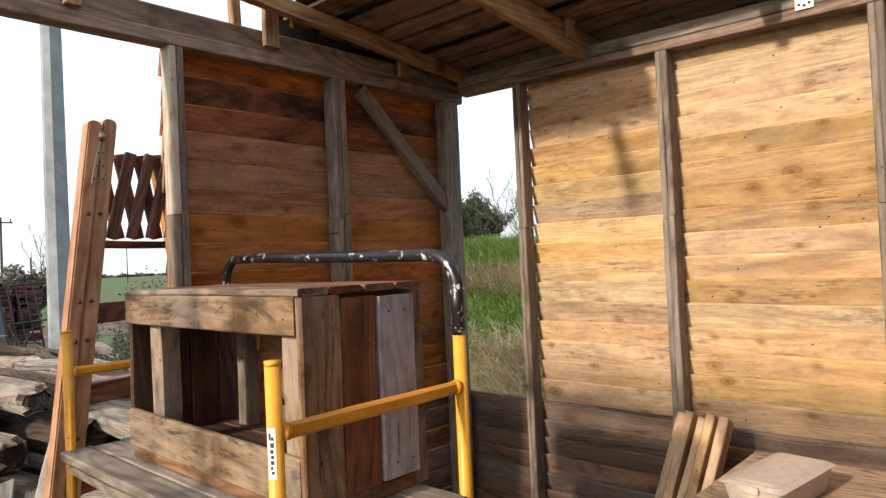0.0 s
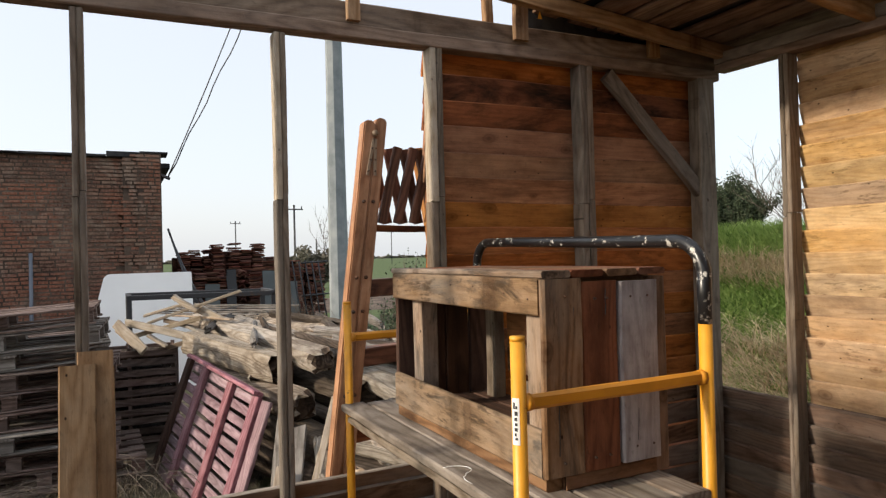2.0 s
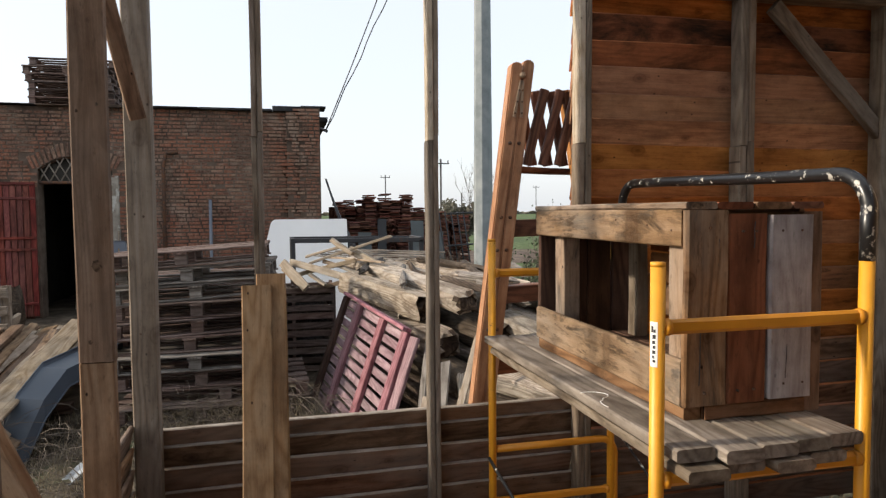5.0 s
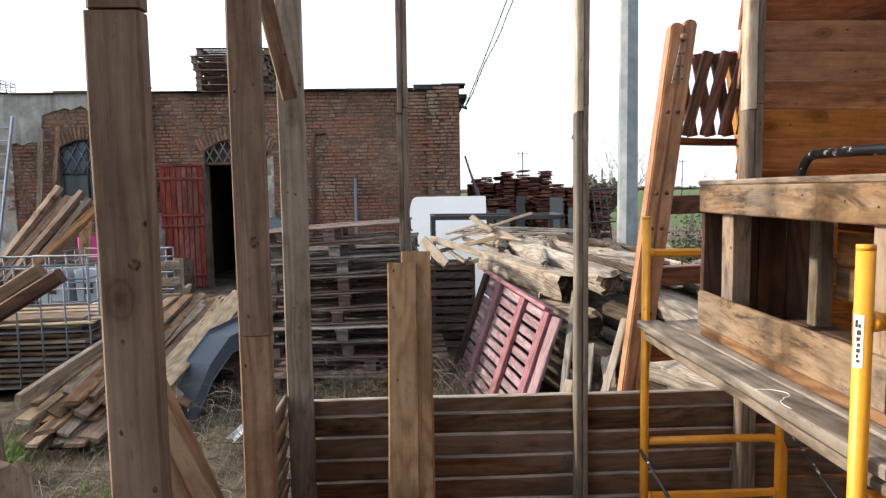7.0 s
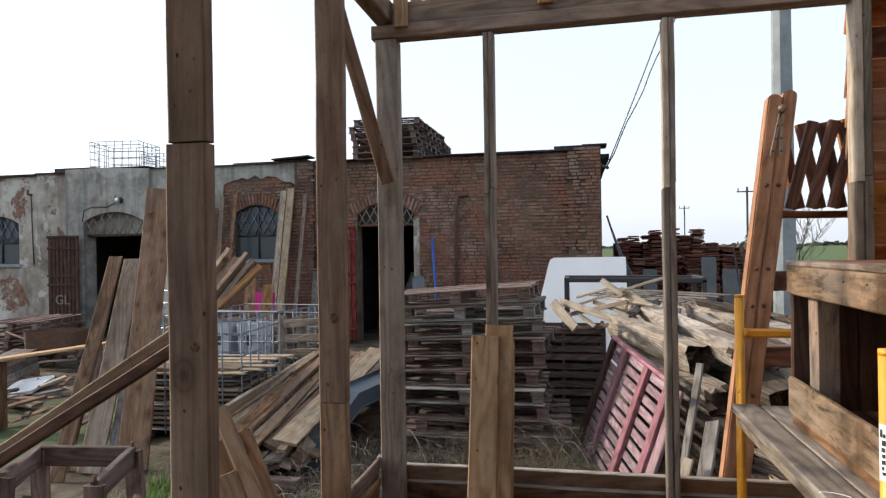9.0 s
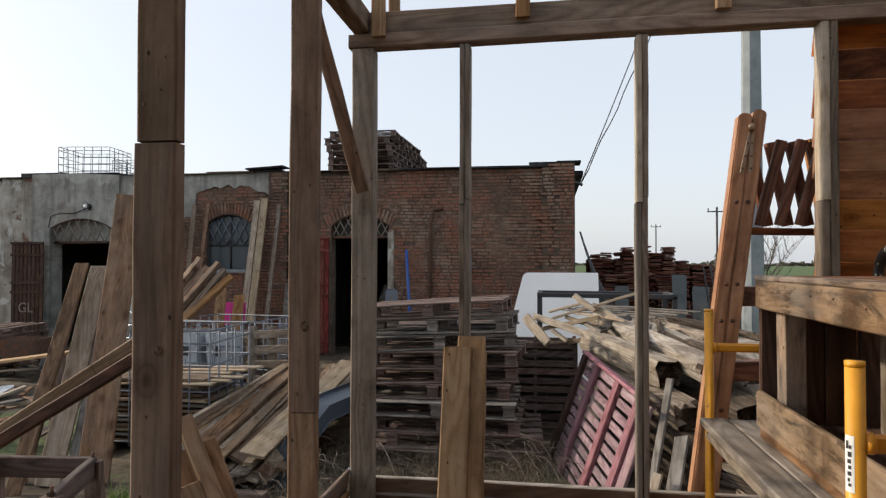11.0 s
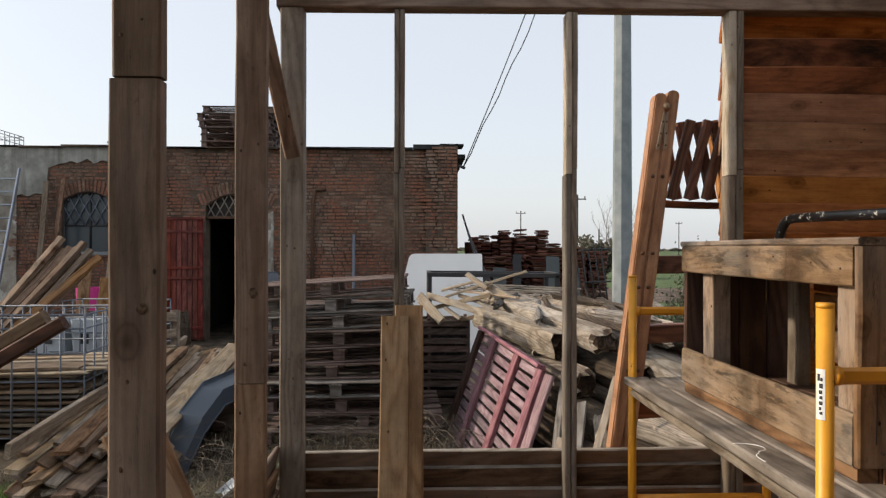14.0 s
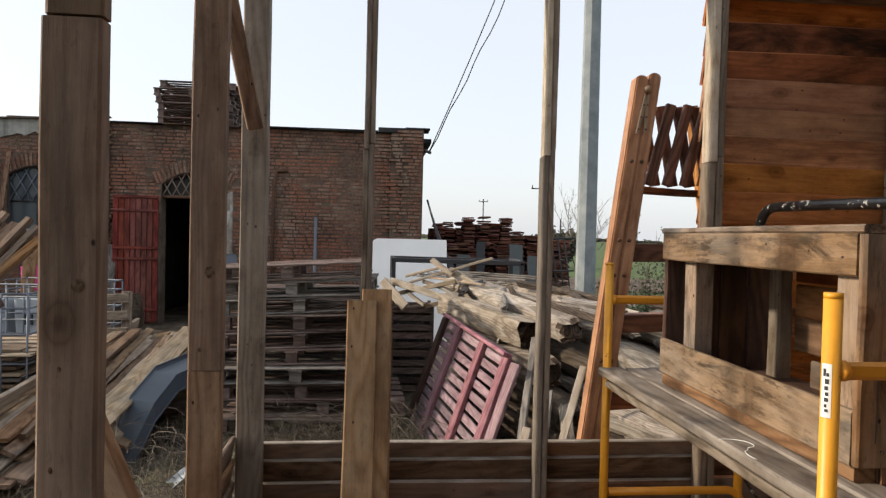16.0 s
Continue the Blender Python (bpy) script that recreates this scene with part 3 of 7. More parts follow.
def brown(z, r):
    if z > 2.3:
        return M_BURNT if z < 2.55 else M_BROWN
    if z > 2.05:
        return M_AMBER
    if z > 0.8:
        return r.choice((M_BROWN, M_AMBER, M_BROWN, M_BROWN))
    return (M_OLDB if r.random() < 0.7 else M_BOXD)


def lower(z, r):
    return r.choice((M_OLDB, M_OLDB, M_OLDR, M_BOXD, M_OLDR))


wall_west = thing("wall_west", (XA, 1.2, 0), "open timber stud wall, clad in brown lapped boards beside the corner", "wall", kind="structure")
FA = XA - 0.085
for name, y, w, z0, z1, d in (("corner_post", -0.615, 0.10, 0, 2.665, 0.085), ("stud", -0.150, 0.046, 0, 2.665, 0.085), ("stud", 0.612, 0.05, 0, 2.665, 0.085),
                              ("stud", 1.352, 0.068, 0, 2.69, 0.085), ("stud", 2.243, 0.09, 0, 2.69, 0.085), ("corner_post", 3.135, 0.13, 0, 2.72, 0.085)):
    if name == "stud":
        # two laths nailed together, with a butt joint part of the way up
        for k in (-1, 1):
            yy = y + k * w * 0.25
            zj = 1.96 + 0.012 * k
            timber("stud", (XA - d / 2, yy, z0), (XA - d / 2 - 0.002, yy, zj), w * 0.48, d, M_STUD, wall_west, (1, 0, 0), warp=0.0015)
            timber("stud", (XA - d / 2 - 0.003 * k, yy + 0.002, zj + 0.003), (XA - d / 2 - 0.003, yy + 0.003, z1), w * 0.48, d, M_CREAM if k < 0 and 0.5 < y < 1.5 else M_STUD, wall_west, (1, 0, 0), warp=0.0015)
    else:
        timber("corner_post", (XA - d / 2, y, z0), (XA - d / 2, y, z1), w, d, M_STUD, wall_west, (1, 0, 0))
timber("top_plate", (XA - 0.04, -0.68, 2.700), (XA - 0.04, 3.24, 2.728), 0.085, 0.062, M_BEAM, wall_west)
timber("top_beam", (XA - 0.05, -0.62, 2.782), (XA - 0.05, 3.26, 2.812), 0.07, 0.105, M_BEAM, wall_west)
timber("brace", (XA - 0.035, 2.41, 2.665), (XA - 0.035, 3.11, 2.02), 0.08, 0.045, M_STUD, wall_west, (1, 0, 0), "diagonal grey brace")
lap_rows(wall_west, 0.0, 0.712, -0.66, 1.33, "y", FA, -1, lower, 3, edge=M_LITEDGE)
lap_rows(wall_west, 0.01, 2.75, 1.335, 3.24, "y", FA, -1, brown, 4, expo=0.128, edge=M_BROWN)
for y, zb in ((-0.535, 2.71), (0.11, 2.76), (0.94, 2.75), (1.825, 2.768), (2.711, 2.776)):
    top = 3.05 if y < 2 else 2.885
    timber("hanger_block", (XA + 0.016, y, zb), (XA + 0.016, y, top), 0.062 + 0.02 * (y > 1.5), 0.03, M_WARM, wall_west, (1, 0, 0), "short upright strip of fresh wood")
for y in (-0.49, 1.70):
    timber("hanger_block", (XA - 0.10, y, 2.83), (XA - 0.10, y, 3.05), 0.05, 0.04, M_WARM, wall_west, (1, 0, 0))

wall_north = thing("wall_north", (-1.5, YB, 0), "timber stud wall clad in sunlit lapped pine boards", "wall", kind="structure")
FB = YB + 0.085
for x, w in ((-2.36, 0.055), (-1.48, 0.062), (-0.58, 0.06), (0.35, 0.06), (1.28, 0.08)):
    for k in (-1, 1):
        xx = x + k * w * 0.25
        zj = 1.86 + 0.01 * k
        timber("stud", (xx, YB + 0.042, 0), (xx, YB + 0.042, zj), w * 0.48, 0.085, M_STUD, wall_north, (0, 1, 0), warp=0.0015)
        timber("stud", (xx + 0.002, YB + 0.044, zj + 0.003), (xx, YB + 0.044, 2.725 - (xx + 2.8) * 0.031), w * 0.48, 0.085, M_STUD, wall_north, (0, 1, 0), warp=0.0015)
timber("top_plate", (-2.80, YB + 0.045, 2.750), (1.32, YB + 0.045, 2.622), 0.085, 0.045, M_BEAM, wall_north)
timber("top_beam", (-2.80, YB + 0.04, 2.805), (1.32, YB + 0.04, 2.677), 0.085, 0.062, M_STUD, wall_north)


def fresh(z, r):
    return M_NEW


lap_rows(wall_north, 0.01, 0.862, -2.93, -2.38, "x", FB, 1, lower, 11)
lap_rows(wall_north, 0.01, 0.862, -2.36, -1.48, "x", FB, 1, lower, 12)
lap_rows(wall_north, 0.01, 0.845, -1.475, -0.58, "x", FB, 1, lower, 13)
lap_rows(wall_north, 0.01, 0.84, -0.575, 1.3, "x", FB, 1, lower, 14)
lap_rows(wall_north, 0.846, 2.755, -2.345, -1.48, "x", FB, 1, fresh, 15, 0.012, 0.113)
lap_rows(wall_north, 0.828, 2.72, -1.47, -0.58, "x", FB, 1, fresh, 16, 0.006, 0.116)
lap_rows(wall_north, 0.823, 2.66, -0.575, 1.3, "x", FB, 1, fresh, 17, 0.006, 0.116)

wall_south = thing("wall_south", (-1.5, YL, 0), "open row of weathered upright posts with a low boarded stretch", "wall", kind="structure")
timber("post", (-2.083 - 0.022, -0.602, 0.0), (-2.083 - 0.022, -0.602, 1.186), 0.096, 0.045, M_WARM, wall_south, (1, 0, 0), "newer spliced foot of the post")
timber("post", (-2.083 - 0.022, -0.600, 1.189), (-2.083 - 0.026, -0.600, 2.74), 0.098, 0.045, M_TAN, wall_south, (1, 0, 0))
timber("post", (-1.254 - 0.022, -0.615, 0.0), (-1.254 - 0.022, -0.617, 1.947), 0.098, 0.044, M_TAN, wall_south, (1, 0, 0))
timber("post", (-1.254 - 0.018, -0.612, 1.951), (-1.254 - 0.018, -0.612, 2.74), 0.094, 0.04, M_TAN, wall_south, (1, 0, 0))
timber("post", (-0.45, -0.615, 0.0), (-0.45, -0.615, 2.74), 0.098, 0.044, M_TAN, wall_south, (1, 0, 0))
timber("post", (1.28, -0.615, 0.0), (1.28, -0.615, 2.74), 0.098, 0.044, M_TAN, wall_south, (1, 0, 0))
timber("top_plate", (-2.9, -0.625, 2.79), (1.32, -0.625, 2.79), 0.08, 0.10, M_BEAM, wall_south)
timber("brace", (-2.25, -0.735, 3.00), (-2.80, -0.600, 2.01), 0.06, 0.04, M_BOXD, wall_south, (1, 0.3, 0), "diagonal brown brace")
r = random.Random(5)
for i in range(8):
    z = 0.06 + i * 0.092
    x1 = -1.86 - 0.07 * i + r.uniform(-0.06, 0.06)
    timber("board", (-2.86, -0.672 - 0.012, z), (x1, -0.672 - 0.012, z), 0.113, 0.018, M_BOXW, wall_south, (0, -1, 0.2))



def knot(at, n, size, parent, tall=1.0):
    """A round knot standing a hair proud of a board: ringed eye with a cracked dark core."""
    n = Vector(n).normalized()
    u = Vector((0, 0, 1)).cross(n).normalized()
    v = n.cross(u)
    verts, faces = [], []
    rr = random.Random(int(size * 1e5) + int(at[2] * 100))
    k = 14
    for ring, (f, lift) in enumerate(((1.0, 0.0002), (0.78, 0.0010), (0.5, 0.0016))):
        for i in range(k):
            a = 2 * math.pi * i / k
            q = 0.75 * size * f * (1 + rr.uniform(-0.2, 0.2))
            verts.append(Vector(at) + u * math.cos(a) * q + v * math.sin(a) * q * tall + n * lift)
    for ring in range(2):
        for i in range(k):
            j = (i + 1) % k
            faces.append((ring * k + i, ring * k + j, ring * k + k + j, ring * k + k + i))
    faces.append(tuple(2 * k + i for i in range(k)))
    ob = raw("knot", verts, faces, M_KNOT, parent)
    return ob


for at, size, tall in (((-1.2535, -0.600, 1.502), 0.013, 1.15), ((-1.2535, -0.640, 1.19), 0.005, 1.5), ((-1.2535, -0.585, 1.08), 0.006, 1.4), ((-1.2535, -0.628, 1.36), 0.004, 1.6),
                       ((-1.2515, -0.625, 2.28), 0.012, 0.8), ((-1.2515, -0.590, 2.13), 0.005, 1.3), ((-1.2515, -0.640, 2.03), 0.005, 1.3), ((-1.2515, -0.600, 2.06), 0.004, 1.0),
                       ((-2.0815, -0.590, 1.476), 0.018, 1.25), ((-2.0815, -0.630, 1.93), 0.005, 1.4), ((-2.0815, -0.575, 1.95), 0.006, 1.2), ((-2.0815, -0.615, 1.25), 0.008, 1.1)):
    knot(at, (1, 0, 0), size, wall_south, tall)
for at, size in (((-2.8485, -0.600, 1.62), 0.006), ((-2.8485, -0.625, 1.14), 0.005), ((-2.8485, 3.12, 1.98), 0.011), ((-2.8485, 3.15, 2.3), 0.006)):
    knot(at, (1, 0, 0), size, wall_west, 1.2)

wall_east = thing("wall_east", (1.36, 1.2, 0), "plain boarded end wall", "wall", kind="structure")
lap_rows(wall_east, 0.01, 2.69, -0.66, 3.24, "y", 1.34, 1, brown, 21)

# ---- roof ----
ceiling = thing("ceiling", (-1, 2.5, 2.95), "plank roof on rafters under dark felt", "roof", kind="structure")


def roof_z(y):
    return 2.828 + (3.25 - y) * 0.088


for x, z in ((-2.76, 1.2), (-1.9, 1.2), (-1.0, 2.7), (-0.1, 2.7), (0.8, 2.7)):
    deep = 0.14 if x == -1.9 else 0.078
    timber("rafter", (x, z, roof_z(z) + 0.04 - deep / 2), (x, 3.36, roof_z(3.36) + 0.04 - deep / 2), 0.05, deep, M_WARM, ceiling)
    if x > -2.7:
        timber("hanger_block", (x + 0.042, 2.95, 2.80), (x + 0.042, 2.95, 2.895), 0.07, 0.03, M_WARM, ceiling, (1, 0, 0))
y = 2.0
i = 0
while y < 3.4:
    w = 0.16 + 0.03 * math.sin(i * 2.3)
    timber("plank", (-2.98 + 0.03 * math.sin(i * 5.1), y + w / 2, roof_z(y + w / 2) + 0.056), (1.4 if y > 2.72 else -1.66 + 0.03 * math.sin(i * 3.3), y + w / 2, roof_z(y + w / 2) + 0.056), w, 0.022,
           (M_BOXD, M_OLDR, M_BEAM, M_BOXD)[i % 4], ceiling, (0, 0.075, 1))
    y += w + (0.02 if i % 3 else 0.075)
    i += 1
bm = bmesh.new()
bmesh.ops.create_grid(bm, x_segments=24, y_segments=8, size=0.5)
for v in bm.verts:
    x, y = -0.8 + v.co.x * 4.5, 3.085 + v.co.y * 0.73
    v.co = Vector((x, y, roof_z(y) + 0.078 + 0.006 * noise.noise(Vector((x * 3, y * 3, 0)))))
felt = part("felt", bm, M_TAR, ceiling)
sol = felt.modifiers.new("thick", "SOLIDIFY")
sol.thickness = -0.006
bm = bmesh.new()
bmesh.ops.create_grid(bm, x_segments=8, y_segments=6, size=0.5)
for v in bm.verts:
    x, y = -2.36 + v.co.x * 1.38, 2.335 + v.co.y * 0.77
    v.co = Vector((x, y, roof_z(y) + 0.074 + 0.006 * noise.noise(Vector((x * 3, y * 3, 0)))))
felt2 = part("felt", bm, M_TAR, ceiling)
sol = felt2.modifiers.new("thick", "SOLIDIFY")
sol.thickness = -0.006
# felt infill added at the ends blocks the bright gap above the beams
box("felt_apron", (-2.995, 1.95, 2.78), (-2.985, 3.40, 2.99), M_TAR, ceiling, "black felt infill closing the gap above the beam", 0)
box("felt_apron", (-2.97, 3.385, 2.80), (1.4, 3.395, 2.90), M_TAR, ceiling, "black felt infill closing the gap above the beam", 0)
# unseen roof added behind and over the camera; it keeps skylight off the posts
for i in range(17):
    y = -0.72 + i * 0.165
    timber("plank", (-0.55, y, roof_z(y) + 0.056), (1.45, y, roof_z(y) + 0.056), 0.155, 0.022, (M_BOXD, M_BROWN, M_BEAM)[i % 3], ceiling, (0, 0.075, 1))
for x in (-0.5, 0.45, 1.3):
    timber("rafter", (x, -0.75, roof_z(-0.75)), (x, 2.0, roof_z(2.0)), 0.05, 0.085, M_BOXD, ceiling)
bm = bmesh.new()
bmesh.ops.create_grid(bm, x_segments=8, y_segments=8, size=0.5)
for v in bm.verts:
    x, y = 0.45 + v.co.x * 2.05, 0.6 + v.co.y * 2.75
    v.co = Vector((x, y, roof_z(y) + 0.079))
part("felt", bm, M_TAR, ceiling)
floor = box("floor", (-2.95, -0.68, -0.30), (1.4, 3.3, 0.003), M_BEAM, bev=0)
tagged(floor, "dark worn boards of the shed floor", "floor", kind="structure")

# ---- inside the shed ----
PZ = 1.07
scaffold = thing("work_platform", (-2.03, 1.1, 0), "yellow tubular steel work platform with a chipped black handrail", "scaffold")


def end_frame(x, ya, yb, name):
    fr = tube(name, [(x, ya, 0.0), (x, ya, 1.50)], 0.0178, M_YELLOW, scaffold)
    tube("cap", [(x, ya, 1.495), (x, ya, 1.506)], 0.0181, M_YELLOW, fr)
    tube("foot", [(x, ya, 0.003), (x, ya, 0.03)], 0.035, M_DARK, fr)
    f2 = tube(name, [(x, yb, 0.0), (x, yb, 1.495)], 0.0182, M_YELLOW, scaffold)
    tube("foot", [(x, yb, 0.003), (x, yb, 0.03)], 0.035, M_DARK, f2)
    for z in (1.352, 0.985, 0.30):
        timber("rail", (x, ya + 0.02, z), (x, yb - 0.02, z), 0.022, 0.036, M_YEL_D, scaffold, warp=0, bev=0.006)
        for y, k in ((ya, 1), (yb, -1)):
            tube("weld", [(x, y + k * 0.014, z), (x, y + k * 0.03, z)], 0.021, M_YEL_D, scaffold, sides=8)
    return fr


near = end_frame(-1.315, 0.79, 1.385, "post")
end_frame(-2.775, 0.859, 1.45, "post")
tube("inner_hoop", [(-2.775, 0.88, 0.545)] + [(-2.775, 1.36, 0.545)] + arc((-2.775, 1.40, 0.47), (0, 0.07, 0), (0, 0, 0.075), 90, 0, 5) + [(-2.775, 1.47, 0.0)], 0.017, M_YEL_D, scaffold)
tube("inner_hoop", [(-1.315, 0.81, 0.545)] + [(-1.315, 1.36, 0.545)], 0.017, M_YEL_D, scaffold)
tube("handrail", [(-1.315, 1.385, 1.494), (-1.315, 1.385, 1.618)] + arc((-1.415, 1.387, 1.618), (0.10, 0, 0), (0, 0, 0.10), 0, 90, 8)
     + [(-1.8, 1.40, 1.726), (-2.3, 1.425, 1.740), (-2.56, 1.437, 1.744)] + arc((-2.56, 1.44, 1.644), (-0.10, 0, 0), (0, 0, 0.10), 90, 0, 8) + [(-2.665, 1.447, 1.50), (-2.72, 1.448, 1.0)],
     0.019, M_BLACK, scaffold, "black enamelled tube with paint flaked off", sides=14)
tube("brace_rod", [(-2.74, 0.83, 0.52), (-2.5, 0.90, 0.36), (-1.34, 1.36, 0.06)], 0.008, M_BLACK, scaffold, "thin black and white brace rod", sides=8)
tube("brace_rod", [(-2.74, 1.46, 0.60), (-2.5, 1.56, 0.36), (-1.34, 1.42, 0.05)], 0.006, M_BLACK, scaffold, sides=8)
# maker's sticker, its lettering drawn as the bars and wedge of a mark
st = 20
sv, sf = [], []
for i in range(9):
    a = radians(-92 + 62 * i / 8)
    for z in (1.262, 1.368):
        sv.append((-1.315 + 0.0183 * math.cos(a), 0.79 + 0.0183 * math.sin(a), z))
for i in range(8):
    sf.append((2 * i, 2 * i + 2, 2 * i + 3, 2 * i + 1))
raw("sticker", sv, sf, M_WHITE, near, "white maker's sticker with black marks", smooth=True)
for z0, z1, a0, a1 in ((1.343, 1.358, -80, -62), (1.343, 1.350, -60, -45), (1.328, 1.338, -68, -44), (1.316, 1.324, -70, -48), (1.305, 1.312, -66, -46), (1.293, 1.301, -70, -46), (1.282, 1.289, -70, -54), (1.273, 1.279, -66, -46)):
    bv = []
    for i in range(4):
        a = radians(a0 + (a1 - a0) * i / 3)
        for z in (z0, z1):
            bv.append((-1.315 + 0.0187 * math.cos(a), 0.79 + 0.0187 * math.sin(a), z))
    raw("mark", bv, [(2 * i, 2 * i + 2, 2 * i + 3, 2 * i + 1) for i in range(3)], M_DARK, near)
for i in range(5):
    y = 0.872 + i * 0.106
    timber("deck_plank", (-2.77 + 0.02 * (i % 2), y, PZ - 0.016), (-1.275 + 0.012 * ((i * 3) % 4), y - 0.002, PZ - 0.016), 0.102, 0.032, M_DECK, scaffold, bev=0.005, label="worn grey plank")
for i in range(4):
    y = 0.882 + i * 0.118
    timber("lower_plank", (-2.70, y, PZ - 0.054), (-1.24 - 0.03 * (i % 2), y, PZ - 0.054), 0.11, 0.028, M_DECK, scaffold, bev=0.005)

cab = thing("wooden_box", (-1.95, 1.16, PZ), "open-fronted box of reclaimed boards, standing on the platform", "box")
x0, x1, y0, y1 = -2.462, -1.442, 0.955, 1.385
timber("plinth", (x0, y0 + 0.03, PZ + 0.022), (x1 - 0.02, y0 + 0.03, PZ + 0.022), 0.05, 0.042, M_BOXD, cab)
timber("plinth", (x0, y1 - 0.03, PZ + 0.022), (x1 - 0.02, y1 - 0.03, PZ + 0.022), 0.05, 0.042, M_BOXD, cab)
timber("plinth", (x1 - 0.03, y0 + 0.06, PZ + 0.022), (x1 - 0.03, y1 - 0.06, PZ + 0.022), 0.05, 0.042, M_BOXD, cab)
timber("top_rail", (x0 + 0.01, y0, 1.582), (x1 - 0.014, y0, 1.580), 0.022, 0.098, M_BOXF, cab)
timber("bottom_rail", (x0 + 0.01, y0, 1.180), (x1 - 0.014, y0, 1.172), 0.022, 0.125, M_BOXF, cab)
timber("stile", (x1 - 0.055, y0 + 0.022, PZ + 0.04), (x1 - 0.055, y0 + 0.022, 1.60), 0.095, 0.024, M_BOXF, cab, (0, 1, 0))
timber("stile", (-2.30, y0 + 0.055, PZ + 0.04), (-2.30, y0 + 0.055, 1.60), 0.075, 0.07, M_BOXF, cab, (0, 1, 0), "gnawed and split upright")
timber("end_board", (x1 - 0.002, 1.006, PZ + 0.045), (x1 - 0.002, 1.008, 1.626), 0.124, 0.022, M_BOXW, cab, (1, 0, 0), "knotty grey-brown board")
timber("end_board", (x1 - 0.004, 1.130, PZ + 0.045), (x1 - 0.004, 1.131, 1.616), 0.118, 0.022, M_BOXR, cab, (1, 0, 0), "red-brown painted board")
timber("end_board", (x1 + 0.002, 1.262, PZ + 0.050), (x1 + 0.002, 1.262, 1.612), 0.134, 0.022, M_BOXG, cab, (1, 0, 0), "pale grey washed board")
timber("corner_leg", (x1 - 0.045, y1 - 0.03, PZ + 0.0), (x1 - 0.045, y1 - 0.03, 1.62), 0.06, 0.06, M_BOXD, cab, (1, 0, 0))
# Left inner boards take the dark brown: the box's inner shade as colour.
for i in range(4):
    yy = y0 + 0.055 + i * 0.107
    timber("end_board", (x0, yy, PZ + 0.04), (x0, yy, 1.62), 0.104, 0.02, M_DOORBR, cab, (1, 0, 0))
timber("back_rail", (x0 + 0.02, y1 - 0.012, 1.585), (x1 - 0.08, y1 - 0.012, 1.585), 0.02, 0.085, M_BOXD, cab)
timber("inner_post", (-2.33, y1 - 0.055, PZ + 0.04), (-2.33, y1 - 0.055, 1.60), 0.07, 0.05, M_STUD, cab, (0, 1, 0))
for zz, m in ((1.285, M_BOXD), (1.405, M_BROWN), (1.525, M_BURNT)):
    timber("back_board", (-2.30, y1 - 0.008, zz), (x1 - 0.09, y1 - 0.008, zz - 0.003), 0.018, 0.114, m, cab)
timber("inner_rail", (-2.16, y1 - 0.04, 1.16), (-1.50, y1 - 0.04, 1.16), 0.02, 0.11, M_BOXW, cab)
# The floor is darkened in its colour too, for the shade inside.
for i in range(4):
    timber("floor_board", (x0 + 0.01, y0 + 0.05 + i * 0.108, PZ + 0.05), (x1 - 0.02, y0 + 0.05 + i * 0.108, PZ + 0.05), 0.104, 0.016, M_DOORBR, cab)
timber("top_board", (x0 - 0.008, y0 + 0.036, 1.638), (x1 + 0.004, y0 + 0.036, 1.638), 0.092, 0.020, M_BOXF, cab, label="lighter front board of the top")
for i, w in enumerate((0.112, 0.112, 0.10)):
    yy = y0 + 0.14 + i * 0.114
    timber("top_board", (x0 - 0.004, yy, 1.637), (x1 + 0.006 * (i % 2), yy, 1.637), w - 0.004, 0.019, M_BOXR if i != 1 else M_BOXD, cab)
for xx, zz in ((1.012, 1.58), (1.11, 1.57), (1.15, 1.57), (1.23, 1.57), (1.29, 1.57), (1.0, 1.15), (1.10, 1.15), (1.15, 1.15), (1.24, 1.16), (1.30, 1.16)):
    tube("nail", [(x1 + 0.008, xx, zz), (x1 + 0.0145, xx, zz)], 0.0035, M_RUST, cab, sides=6)
for (xx, yy, zz, ln) in ((x1 + 0.0095, 1.036, 1.50, 0.10), (x1 + 0.0095, 0.985, 1.25, 0.16), (x1 + 0.0095, 1.145, 1.56, 0.07), (x1 + 0.0135, 1.245, 1.22, 0.09)):
    timber("split", (xx, yy, zz - ln / 2), (xx, yy + 0.003, zz + ln / 2), 0.0022, 0.002, M_DARK, cab, (1, 0, 0), bev=0.0004, warp=0.001)
for xx in (-2.40, -2.28, -2.1, -1.95, -1.8, -1.62, -1.5):
    tube("nail", [(xx, y0 - 0.009, 1.585 + 0.02 * math.sin(xx * 31)), (xx, y0 - 0.0135, 1.585 + 0.02 * math.sin(xx * 31))], 0.003, M_RUST, cab, sides=6)

# ladder behind the open bay
lad = thing("trestle_ladder", (-3.08, 1.2, -0.18), "varnished wooden double stepladder with a slatted top", "ladder")
LX = -3.05


def lean_y(z):
    return 1.105 - (2.35 - z) * 0.128




